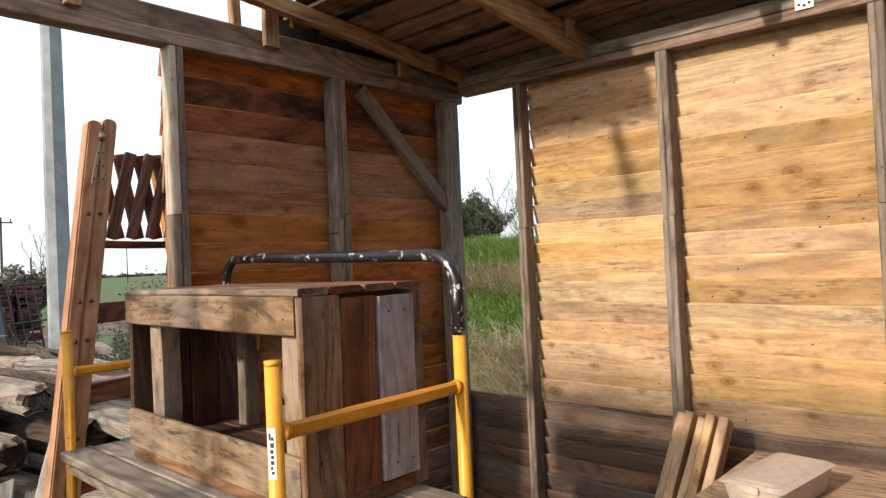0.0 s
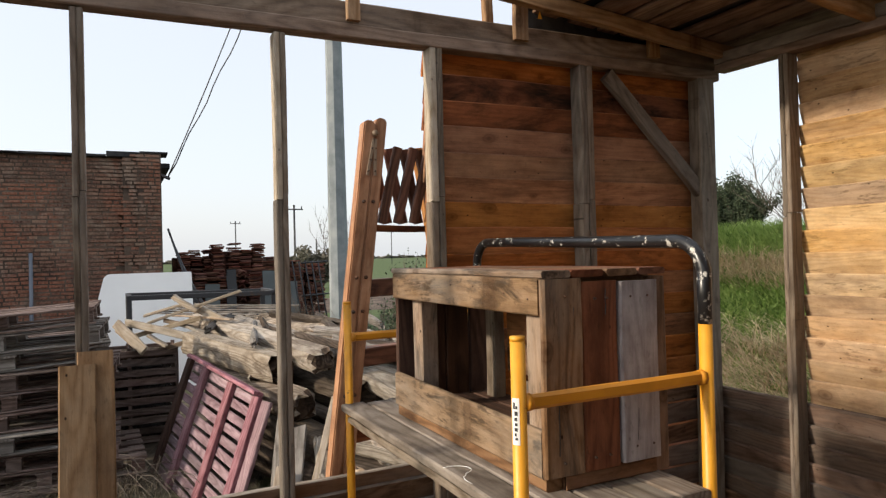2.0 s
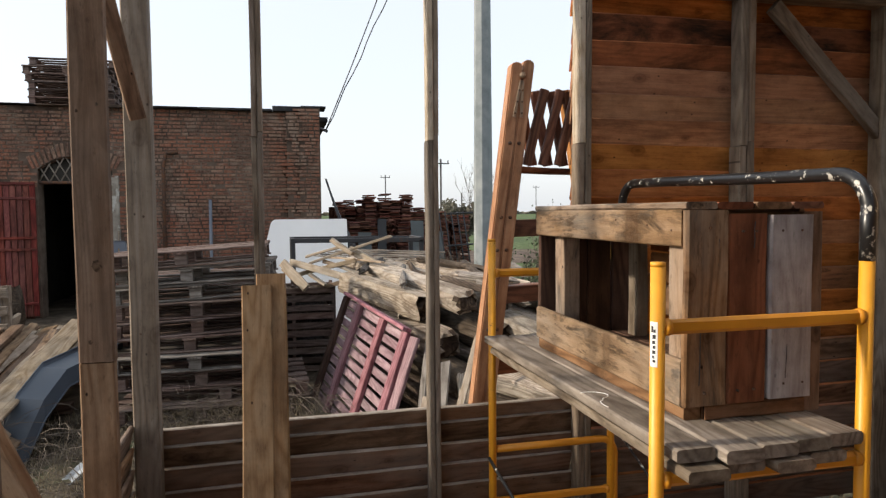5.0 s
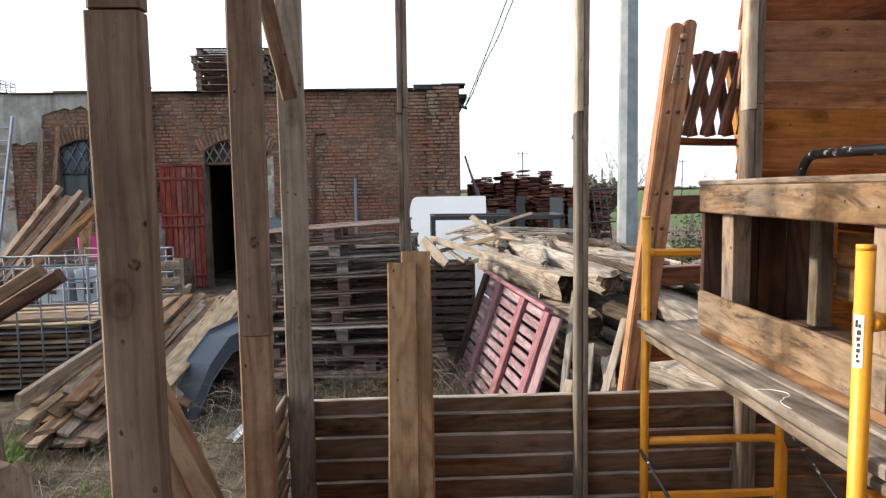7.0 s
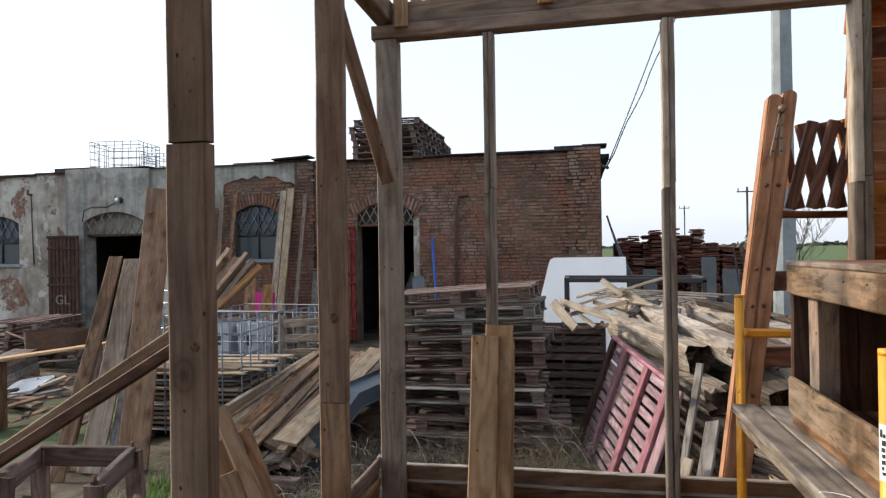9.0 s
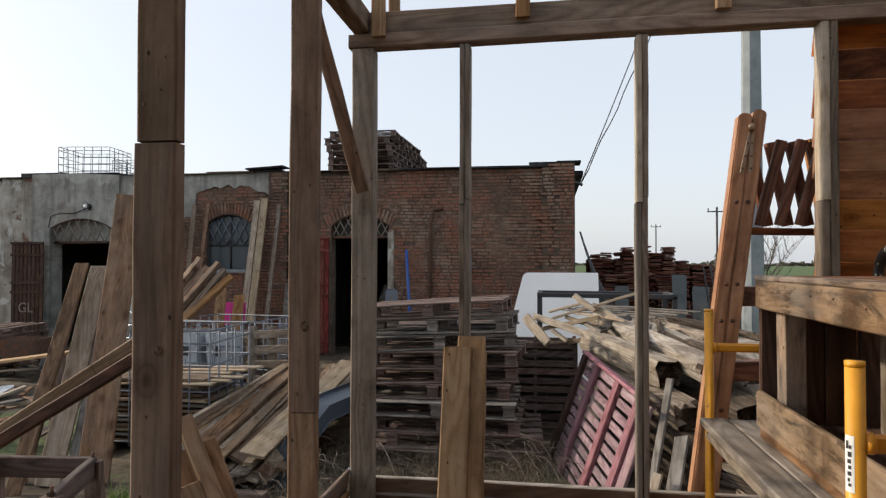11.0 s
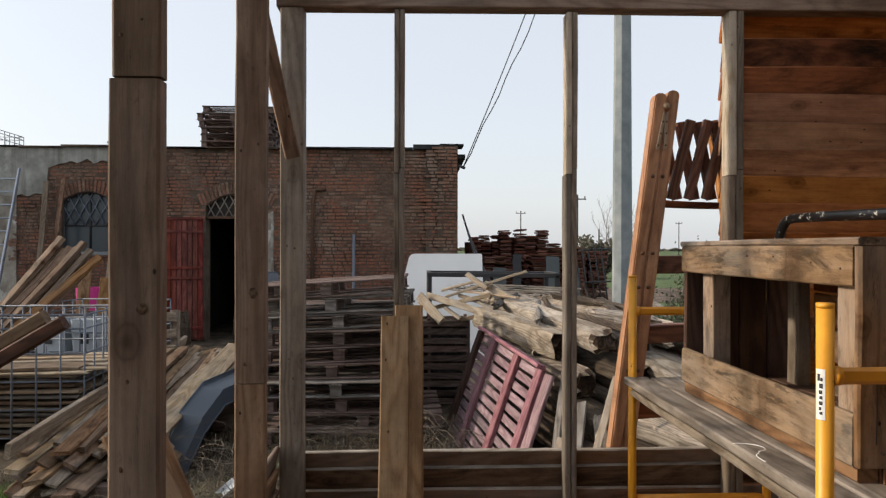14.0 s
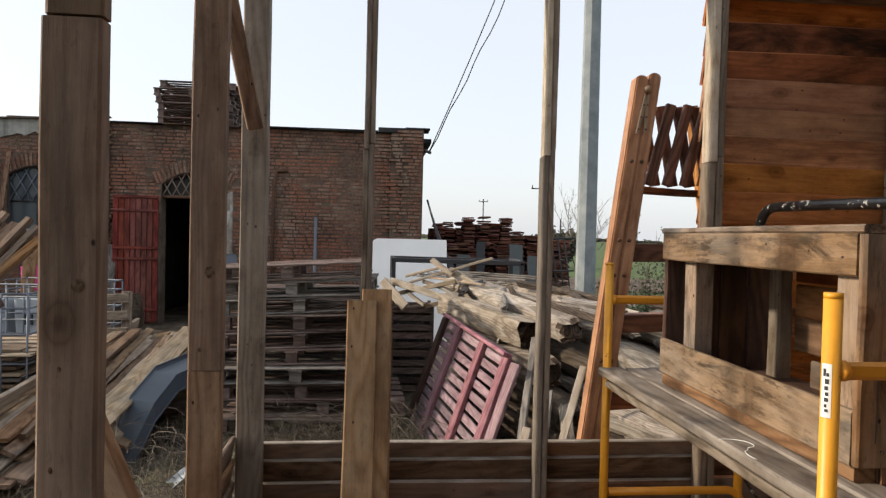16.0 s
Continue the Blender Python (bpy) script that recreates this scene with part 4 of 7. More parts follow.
def round_stile(p0, p1, w, d, material, parent, name):
    """A ladder stile from p0 to p1, its upper end rounded, with eased edges."""
    p0, p1 = Vector(p0), Vector(p1)
    L = (p1 - p0).length
    hw = w / 2
    line = [(-L / 2, -hw), (L / 2 - hw * 0.8, -hw)] + [(L / 2 - hw * 0.8 + hw * 0.8 * math.sin(radians(q)), -hw * math.cos(radians(q))) for q in (25, 50, 75, 105, 130, 155)] + [(L / 2 - hw * 0.8, hw), (-L / 2, hw)]
    bm = bmesh.new()
    f = bm.faces.new([bm.verts.new((x, y, -d / 2)) for x, y in line])
    ex = bmesh.ops.extrude_face_region(bm, geom=[f])
    bmesh.ops.translate(bm, vec=(0, 0, d), verts=[v for v in ex["geom"] if isinstance(v, bmesh.types.BMVert)])
    bmesh.ops.recalc_face_normals(bm, faces=bm.faces[:])
    rim = [e for e in bm.edges if len({round(v.co.z, 4) for v in e.verts}) == 1]
    bmesh.ops.bevel(bm, geom=rim, offset=0.006, segments=2, affect="EDGES")
    return part(name, bm, material, parent, "", along(p0, p1, (1, 0, 0)))


for off, dx, top in ((-0.030, 0.0, 2.352), (0.030, -0.004, 2.366)):
    st = round_stile((LX + dx, lean_y(GZ) + off, GZ), (LX + dx, lean_y(top) + off, top), 0.056, 0.075, M_LADDER, lad, "stile")
    timber("hinge_plate", (LX + 0.040, lean_y(2.262) + off * 0.12, 2.262), (LX + 0.040, lean_y(2.085) + off * 0.62, 2.085), 0.016, 0.004, M_HINGE, st, (1, 0, 0), "dull steel hinge strap", bev=0.001, warp=0)
    for z, k in ((2.215, 0.28), (2.16, 0.42), (2.105, 0.58)):
        tube("screw", [(LX + 0.040, lean_y(z) + off * k, z), (LX + 0.0445, lean_y(z) + off * k, z)], 0.0048, M_RUST, st, sides=8)
    for z in (1.96, 1.60, 1.44, 1.05):
        tube("bolt", [(LX + dx + 0.036, lean_y(z) + off * 0.8, z), (LX + dx + 0.043, lean_y(z) + off * 0.8, z)], 0.009, M_RUST, st, sides=10)
tube("hinge_pin", [(LX + 0.034, lean_y(2.285), 2.288), (LX + 0.047, lean_y(2.285), 2.288)], 0.015, M_HINGE, lad, "round steel hinge head", sides=14)
for off in (-0.03, 0.03):
    timber("rear_stile", (LX - 0.17, 1.52 + (2.26 - GZ) * 0.13 + off, GZ), (LX - 0.17, 1.435 + off, 2.26), 0.05, 0.07, M_LADDER, lad, (1, 0, 0), bev=0.012)
for z in (1.835, 1.545, 1.215, 0.86, 0.5):
    t = (2.3 - z)
    timber("tread", (LX - 0.02, lean_y(z) + 0.05, z), (LX - 0.15, 1.40 + t * 0.128, z), 0.075, 0.085 if z < 1.8 else 0.03, M_LATTICE, lad, (0, 0, 1), "dark worn tread")
for i in range(4):
    yb = 1.155 + i * 0.085
    for k in (0, 1):
        timber("lattice_slat", (LX - 0.03 - 0.05 * k, yb + 0.05 * k - 0.01, 1.86), (LX - 0.03 - 0.05 * k, yb + (0.085 if k == 0 else -0.035), 2.235), 0.044, 0.032, M_LATTICE, lad, (1, 0, 0), bev=0.004)

# boards standing against the open wall
b1 = timber("leaning_board", (-2.36, -0.165, 0.01), (-2.735, -0.160, 1.335), 0.118, 0.022, M_WARM, None, (1, 0, 0.3))
tagged(b1, "tan sawn board leaning upright against the studs", "plank", "boards against the studs")
b2 = timber("leaning_board", (-2.42, -0.112, 0.01), (-2.765, -0.103, 1.378), 0.118, 0.022, M_WARM, None, (1, 0, 0.3))
tagged(b2, "warm brown board leaning behind another board", "plank", "boards against the studs")
b3 = timber("leaning_board", (-2.44, -0.06, 0.01), (-2.775, -0.058, 1.31), 0.03, 0.06, M_WARM, None, (1, 0, 0.3))
tagged(b3, "narrow reddish batten leaning beside two boards", "plank", "boards against the studs")
for k, (p0, p1, w, m) in enumerate((((-1.80, -0.345, 0.01), (-1.84, -0.885, 1.22), 0.05, M_WARM), ((-1.88, -0.43, 0.01), (-1.93, -0.91, 1.10), 0.16, M_WARM), ((-1.72, -0.45, 0.01), (-1.80, -0.86, 1.02), 0.10, M_WARM), ((-1.66, -0.54, 0.01), (-1.76, -0.84, 0.86), 0.09, M_WARM), ((-1.88, -0.33, 0.01), (-1.92, -0.93, 1.18), 0.05, M_WARM))):
    o = timber("leaning_board", p0, p1, w, 0.03, m, None, (0.9, 0.4, 0.2))
    tagged(o, "sawn pine board propped on edge between the posts", "plank", "boards between the posts")

# bench with a plastic box, and planks standing by the sunny wall
bench = thing("workbench", (-0.5, 2.25, 0), "rough workbench with a plywood top", "bench")
box("benchtop", (-1.105, 2.26, 0.776), (0.35, 3.06, 0.80), M_PLY, bench, "strongly figured plywood")
for x in (-1.03, 0.27):
    for y in (2.34, 2.98):
        timber("leg", (x, y, 0.003), (x, y, 0.776), 0.07, 0.07, M_STUD, bench, (1, 0, 0))
timber("apron", (-1.0, 2.30, 0.727), (0.3, 2.30, 0.727), 0.025, 0.09, M_BOXD, bench)
for i, (x, w) in enumerate(((-1.405, 0.036), (-1.366, 0.038), (-1.310, 0.036), (-1.270, 0.040), (-1.212, 0.042))):
    o = timber("standing_plank", (x - 0.13, 2.60, 0.004), (x, 3.05, 0.925 + 0.014 * math.sin(i * 2.3)), w, 0.13, M_NEW, None, (0, 1, 0.5))
    tagged(o, "thick fresh sawn plank end standing by the wall", "plank", "planks by the sunny wall")


def plastic():
    s = Nodes("dusty_clear_plastic")
    n = s.noise(s.coords(False), 25.0, 4.0)
    m = s.done(s.ramp(n, (0.35, (0.60, 0.49, 0.41)), (0.65, (0.72, 0.62, 0.53))), 0.4)
    s.bsdf.inputs["Transmission Weight"].default_value = 0.35
    return m


M_PLASTIC = plastic()


def rounded_tray(w, d, z0, z1, r0, r1, t):
    """An open tub with rounded corners: outer shell and inner shell."""
    bm = bmesh.new()

    def ring(hw, hd, r, z):
        out = []
        for cx, cy, a0 in ((hw - r, hd - r, 0), (-hw + r, hd - r, 90), (-hw + r, -hd + r, 180), (hw - r, -hd + r, 270)):
            for i in range(5):
                a = radians(a0 + 22.5 * i)
                out.append(bm.verts.new((cx + r * math.cos(a), cy + r * math.sin(a), z)))
        return out
    rings = [ring(w / 2 - 0.02, d / 2 - 0.02, r0, z0), ring(w / 2, d / 2, r1, z1), ring(w / 2 - t, d / 2 - t, r1 * 0.9, z1), ring(w / 2 - 0.02 - t, d / 2 - 0.02 - t, r0 * 0.9, z0 + t)]
    for a, b in zip(rings, rings[1:]):
        for i in range(20):
            j = (i + 1) % 20
            bm.faces.new((a[i], a[j], b[j], b[i]))
    bm.faces.new(rings[0][::-1])
    bm.faces.new(rings[-1])
    return bm


PB = Vector((-0.853, 2.543, 0.80))
pb = thing("plastic_box", PB, "dusty translucent plastic storage box with a lid", "box")
RB = Matrix.Translation(PB + Vector((0, 0, 0.002))) @ Matrix.Rotation(radians(81.8), 4, "Z")
part("tub", rounded_tray(0.435, 0.205, 0, 0.090, 0.02, 0.025, 0.003), M_PLASTIC, pb, "", RB)
part("lid", rounded_tray(0.455, 0.222, 0.0, 0.010, 0.024, 0.024, 0.004), M_PLASTIC, pb, "scuffed flat lid", RB @ Matrix.Translation((0, 0, 0.101)) @ Matrix.Rotation(math.pi, 4, "X"))
part("lid_panel", rounded_tray(0.40, 0.17, 0.0, 0.004, 0.024, 0.024, 0.002), M_PLASTIC, pb, "", RB @ Matrix.Translation((0, 0, 0.1056)) @ Matrix.Rotation(math.pi, 4, "X"))
link("clip", timber_mesh(0.012, 0.07, 0.022, M_PLASTIC, 0.003, 1, 0, 5, "clip"), pb, "", RB @ Matrix.Translation((-0.226, 0, 0.088)))
for k, x in enumerate((-0.13, -0.04, 0.06, 0.12)):
    timber("contents", PB + Vector((-0.04, x, 0.03)), PB + Vector((0.03 + 0.01 * k, x + 0.05, 0.05)), 0.03, 0.03, M_RUST, pb, (1, 0, 0))
clip = box("hook_plate", (-0.868, YB - 0.006, 2.700), (-0.796, YB - 0.001, 2.765), M_WHITE, None, "", 0.002)
for hx, hz in ((-0.852, 2.742), (-0.832, 2.768), (-0.812, 2.742), (-0.832, 2.735)):
    tube("hole", [(hx, YB - 0.0075, hz - 0.02), (hx, YB - 0.0055, hz - 0.02)], 0.0065, M_DARK, clip, sides=10)
tagged(clip, "small white perforated metal plate on the beam", "bracket")
tag = raw("paper_tag", [(-2.92, 1.99, 2.93), (-2.92, 2.02, 2.93), (-2.92, 2.005, 2.975)], [(0, 1, 2)], M_YELLOW)
tagged(tag, "small yellow-green tag hanging under the roof felt", "tag")

pts = arc((-1.735, 0.835, PZ + 0.006), (0.05, 0, 0.004), (0, 0.045, 0), 200, 10, 12) + arc((-1.64, 0.843, PZ + 0.004), (0.045, 0, 0), (0, 0.02, 0), 180, 300, 6)
o = tube("string", pts, 0.0010, M_WHITE, None, sides=5)
tagged(o, "short curl of white string on the platform deck", "string")

# ---- the yard ----
def pallet_thing(at, turn=0.0, tilt=None, label="weathered wooden pallet in a leaning stack", material=None):
    """A pallet 1.45 by 1.0 m: deck boards, cross boards, blocks and skids."""
    m = material or M_PALLET
    p = thing("pallet", (0, 0, 0), label, "pallet", "stacked pallets")
    for i, w in enumerate((0.12, 0.10, 0.13, 0.10, 0.12)):
        timber("deck_board", (-0.73, -0.43 + i * 0.215, 0.136), (0.73, -0.43 + i * 0.215, 0.136), w, 0.017, m, p, warp=0.003)
    for x in (-0.665, 0, 0.665):
        timber("cross_board", (x, -0.5, 0.1195), (x, 0.5, 0.1195), 0.12, 0.016, m, p)
        for y in (-0.435, 0, 0.435):
            timber("block", (x - 0.05, y, 0.064), (x + 0.05, y, 0.064), 0.09, 0.095, m, p, segs=1, warp=0.001)
    for y in (-0.435, 0, 0.435):
        timber("skid", (-0.73, y, 0.0085), (0.73, y, 0.0085), 0.10, 0.016, m, p)
    return p


first = pallet_thing((0, 0, 0))
second = pallet_thing((0, 0, 0), material=M_GREY)
r = random.Random(31)


def stack(x, y, n, turn, step=(0, 0), z=GZ, dx=0.05):
    for i in range(n):
        src = first if r.random() < 0.65 else second
        copy_thing(src, pose(x + step[0] * i + r.uniform(-dx, dx), y + step[1] * i + r.uniform(-dx, dx), z + i * 0.1455, 0, 0, turn + r.uniform(-4, 4) + (180 if r.random() < 0.5 else 0)))


# one leaning stack of ten; the upper ones rise to one side
for i in range(9):
    src = first if r.random() < 0.7 else second
    tilt = 3.2 * i / 9 + r.uniform(-0.7, 0.7)
    y = -0.72 - 0.18 * (i / 9) + r.uniform(-0.12, 0.12) + (0.10 if i in (1, 3) else 0)
    copy_thing(src, pose(-6.58 - 0.01 * i + r.uniform(-0.04, 0.06) + (0.10 if i < 4 else 0), y, GZ + i * 0.1455 + 0.004 * i, 0, 0, 0) @ pose(0, 0, 0, tilt, 0, 0) @ pose(0, 0, 0, 0, 0, 90 + r.uniform(-4, 4) + (180 if i % 2 else 0)))
first.matrix_basis = pose(-6.66, -0.90, GZ + 9 * 0.1495, 0, 0, 0) @ pose(0, 0, 0, 3.6, 0, 0) @ pose(0, 0, 0, 0, 0, 88)
W[first] = first.matrix_basis
second.matrix_basis = pose(-9.6, -1.6, GZ, 0, 0, 84)
W[second] = second.matrix_basis
second["label"] = "grey weathered wooden pallet lying alone behind the stack"
second["group"] = ""
# Hidden second stack, added to keep the gaps of the front one dark.
for i in range(8):
    copy_thing(first, pose(-7.72 + r.uniform(-0.04, 0.04), -0.95 + r.uniform(-0.06, 0.06), GZ + i * 0.1455, 0, 0, 90 + r.uniform(-4, 4)))
up = thing("pallet", (-7.7, -3.15, GZ), "grey wooden pallet stood on end against a wire cage", "pallet")
for i in range(5):
    z = 0.05 + 0.185 * i
    timber("deck_board", (-7.74 - 0.05 * z, -3.48 - 0.01 * i, z), (-7.62 - 0.05 * z, -2.82, z + 0.045), 0.10, 0.022, M_DECK, up, (1, -0.15, 0), warp=0.004)
for y in (-3.42, -3.15, -2.86):
    timber("cross_board", (-7.73, y, GZ), (-7.79, y - 0.02, 0.90), 0.09, 0.075, M_DECK, up, (1, 0, 0))


M_ROT = wood("rotten_hollow_end", (0.02, 0.013, 0.009), (0.065, 0.045, 0.03), (0.16, 0.115, 0.078), stain=0.7, knots=0, vary=0.3, bump=1.0, k=0.9)


def log(name, p0, p1, w, h, material, label, seed, rot=0.0, rough=0.11, hollow=False):
    """An old squared trunk: worn arrises, dents, and ragged hollow ends."""
    rr = random.Random(seed)
    p0, p1 = Vector(p0), Vector(p1)
    L = (p1 - p0).length
    n, k = max(6, int(L / 0.16)), 14
    verts, faces = [], []
    for i in range(n + 1):
        x = -L / 2 + L * i / n
        for j in range(k):
            a = 2 * math.pi * j / k
            c, s = math.cos(a), math.sin(a)
            q = 1 / max(abs(c), abs(s)) ** 0.9
            d = 1 + rough * noise.noise(Vector((x * 2.2 + seed * 7, c * 1.5, s * 1.5))) + rough * 0.6 * noise.noise(Vector((x * 7 + seed, c * 4, s * 4)))
            dx = rr.uniform(-0.04, 0.04) if i in (0, n) else 0
            verts.append((x + dx, c * q * w / 2 * d, s * q * h / 2 * d))
    for i in range(n):
        for j in range(k):
            j2 = (j + 1) % k
            faces.append((i * k + j, i * k + j2, (i + 1) * k + j2, (i + 1) * k + j))
    for base, sgn in ((0, 1), (n * k, -1)):
        c0 = len(verts)
        for j in range(k):
            v = verts[base + j]
            q = rr.uniform(0.5, 0.86)
            verts.append((v[0] + sgn * (rr.uniform(0.0, 0.14) if hollow else rr.uniform(-0.09, 0.02)), v[1] * q, v[2] * q))
        for j in range(k):
            j2 = (j + 1) % k
            f = (base + j2, base + j, c0 + j, c0 + j2)
            faces.append(f if sgn > 0 else f[::-1])
        faces.append(tuple(c0 + j for j in range(k))[::-1] if sgn > 0 else tuple(c0 + j for j in range(k)))
    ob = raw(name, verts, faces, material, None, "", along(p0, p1) @ Matrix.Rotation(rot, 4, "X"))
    ob.data.materials.append(M_ROT)
    for f in ob.data.polygons[n * k:]:
        f.material_index = 1 if hollow or f.index % 3 == 0 else 0
    return tagged(ob, label, "log", "pile of old beams")


M_LOG = wood("split_old_beam", (0.22, 0.175, 0.125), (0.40, 0.34, 0.265), (0.56, 0.50, 0.41), stain=0.6, stain_col=(0.075, 0.05, 0.033), knots=0.4, vary=0.4, bump=1.0, grain=0.7, k=0.97, blot_scale=3.2, edge=(0.53, 0.64), depth=0.025)
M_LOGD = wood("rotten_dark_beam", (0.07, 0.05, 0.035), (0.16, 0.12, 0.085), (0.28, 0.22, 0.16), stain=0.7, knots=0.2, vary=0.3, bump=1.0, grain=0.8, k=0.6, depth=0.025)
LG = "rotting pale squared beam on the pile"
LD = "dark rotten beam low in the pile"
log("old_beam", (-7.35, 0.66, 0.86), (-5.62, 1.20, 0.78), 0.22, 0.23, M_LOG, LG, 1, hollow=True)
log("old_beam", (-8.1, 0.80, 1.02), (-5.35, 1.46, 0.86), 0.20, 0.19, M_LOG, LG, 2, 0.3)
log("old_beam", (-8.3, 1.22, 0.93), (-5.5, 1.82, 0.80), 0.22, 0.20, M_LOG, LG, 3, 0.1)
log("old_beam", (-9.0, 1.58, 0.93), (-5.9, 2.22, 0.84), 0.20, 0.18, M_LOG, LG, 4, 0.5)
log("old_beam", (-8.9, 2.0, 0.86), (-5.4, 2.62, 0.74), 0.22, 0.20, M_LOG, LG, 5, 0.2)
log("old_beam", (-7.1, 0.72, 0.60), (-5.3, 1.28, 0.52), 0.24, 0.22, M_LOG, LG, 6, 0.2)
log("old_beam", (-7.5, 1.15, 0.66), (-5.1, 1.70, 0.56), 0.26, 0.22, M_LOGD, LD, 7, 0.4, hollow=True)
log("old_beam", (-8.2, 1.65, 0.66), (-4.9, 2.25, 0.54), 0.24, 0.22, M_LOG, LG, 8)
log("old_beam", (-8.2, 2.15, 0.60), (-4.6, 2.75, 0.46), 0.24, 0.20, M_LOG, LG, 9, 0.3)
log("old_beam", (-6.9, 0.82, 0.36), (-4.9, 1.36, 0.28), 0.24, 0.22, M_LOGD, LD, 10, 0.1)
log("old_beam", (-7.2, 1.3, 0.40), (-4.6, 1.85, 0.34), 0.26, 0.24, M_LOG, LG, 11, 0.6)
log("old_beam", (-7.4, 1.9, 0.36), (-4.2, 2.5, 0.26), 0.26, 0.24, M_LOGD, LD, 12)
log("old_beam", (-6.8, 0.85, 0.08), (-4.5, 1.45, 0.02), 0.28, 0.26, M_LOGD, LD, 13)
log("old_beam", (-6.8, 1.35, 0.10), (-4.1, 1.95, 0.06), 0.28, 0.26, M_LOG, LG, 14, 0.4)
log("old_beam", (-7.0, 1.9, 0.06), (-3.9, 2.55, 0.02), 0.28, 0.26, M_LOGD, LD, 15)
log("old_beam", (-5.0, 1.60, 0.30), (-3.75, 1.78, 0.34), 0.20, 0.18, M_LOG, LG, 16, 0.2)
log("old_beam", (-5.5, 1.84, 0.70), (-4.2, 2.0, 0.58), 0.22, 0.12, M_LOG, LG, 17, 0.1)

# broken poles and slabs lying over the beams
r = random.Random(91)
for i in range(26):
    x = r.uniform(-8.2, -5.4)
    y = 0.75 + (x + 8.2) * 0.22 + r.uniform(0.1, 1.7)
    z = 1.02 - 0.04 * (x + 8.2) - (0.25 if i % 3 == 0 else 0) + r.uniform(-0.03, 0.06)
    L, a = r.uniform(0.5, 1.5), r.uniform(-0.5, 0.9)
    o = log("broken_pole", (x, y, z), (x + L * math.cos(a), y + L * math.sin(a), z - 0.05 * L), r.uniform(0.05, 0.10), r.uniform(0.03, 0.08), (M_LOG, M_GREY, M_LOGD)[i % 3], "broken split pole lying across the beam pile", 200 + i, r.uniform(0, 1), 0.3)
for i in range(16):
    x = r.uniform(-5.3, -3.9)
    y = 1.25 + r.uniform(0, 1.3)
    z = GZ + 0.28 + r.uniform(0, 0.35)
    a = r.uniform(-0.4, 1.0)
    L = r.uniform(0.4, 1.0)
    o = log("broken_pole", (x, y, z), (x + L * math.cos(a), y + L * math.sin(a), z - 0.12 * L), r.uniform(0.05, 0.12), r.uniform(0.03, 0.09), (M_LOG, M_PALE, M_LOGD)[i % 3], "broken split pole lying across the beam pile", 300 + i, r.uniform(0, 1), 0.3)

# red slatted panel leaning on the beams
red = thing("slatted_panel", (-6.0, 0.5, GZ), "faded maroon painted slatted wooden panel leaning on the beam pile", "panel")
TL, TR, BL = Vector((-6.62, 0.60, 0.79)), Vector((-5.02, 0.91, 0.68)), Vector((-6.50, 0.25, -0.17))
U, V = TR - TL, BL - TL
NN = U.cross(V).normalized()
if NN.y > 0:
    NN = -NN
for i in range(11):
    f = 0.05 + i * 0.091
    timber("slat", TL + V * f, TL + V * f + U, 0.066, 0.018, M_REDS, red, NN, warp=0.003)
# The left batten is dark brown to carry the shadow on that edge.
for f in (0.02, 0.29, 0.68, 1.0):
    timber("batten", TL + U * f + NN * 0.03, TL + U * f + V + NN * 0.03, 0.108, 0.04, M_REDP if f > 0.1 else M_DOORBR, red, NN, "maroon batten" if f > 0.1 else "left batten with shade in its dark colour")
timber("side_board", TL + U * 1.085 + NN * 0.01, TL + U * 1.085 + V + NN * 0.01, 0.13, 0.03, M_REDS, red, NN, "greyed outer board")
timber("edge_board", TL - V.normalized() * 0.02 + NN * 0.03, TR - V.normalized() * 0.02 + NN * 0.03, 0.03, 0.075, M_REDP, red, NN)

# broken crates, sticks and laths on top of the beams
def stick(p0, p1, w, h, m, label="thin broken pale lath thrown on the pile", name="lath", n=(0, 0, 1), group="scrap laths"):
    return tagged(timber(name, p0, p1, w, h, m, None, n, ragged=0.01, warp=0.004), label, "lath", group)


PL = "pale broken batten thrown on the pile"
stick((-7.72, -0.04, 1.07), (-7.42, 0.21, 0.80), 0.035, 0.10, M_CREAM, PL, n=(0.3, 1, 0.9))
stick((-7.80, -0.03, 1.00), (-7.52, 0.16, 0.82), 0.05, 0.05, M_PALE, PL)
stick((-7.78, 0.06, 1.07), (-7.38, 0.59, 0.93), 0.075, 0.075, M_CREAM, PL, n=(0.2, 0.5, 1))
stick((-7.75, 0.15, 0.93), (-7.45, 0.76, 1.10), 0.05, 0.05, M_PALE, PL)
stick((-7.70, 0.27, 1.06), (-7.30, 1.15, 1.37), 0.04, 0.03, M_PALE, PL)
stick((-7.90, 0.23, 1.12), (-7.60, 0.64, 1.25), 0.04, 0.03, M_PALE, PL)
stick((-7.62, 0.51, 1.33), (-7.48, 0.73, 1.17), 0.06, 0.05, M_CREAM, PL)
stick((-7.60, 0.72, 1.21), (-7.35, 0.99, 1.05), 0.07, 0.085, M_CREAM, PL, n=(0.2, 0.5, 1))
stick((-7.58, 0.26, 0.94), (-7.45, 0.42, 0.83), 0.06, 0.03, M_CREAM, PL)
stick((-7.58, 0.60, 1.03), (-7.40, 0.79, 0.94), 0.08, 0.03, M_CREAM, PL)
stick((-7.72, 0.18, 0.72), (-7.45, 0.66, 0.87), 0.05, 0.05, M_PALE, PL)
stick((-7.66, 0.42, 1.08), (-7.50, 0.74, 0.98), 0.05, 0.04, M_PALE, PL)
stick((-8.4, 0.5, 1.08), (-7.0, 1.0, 1.10), 0.05, 0.02, M_PALE)
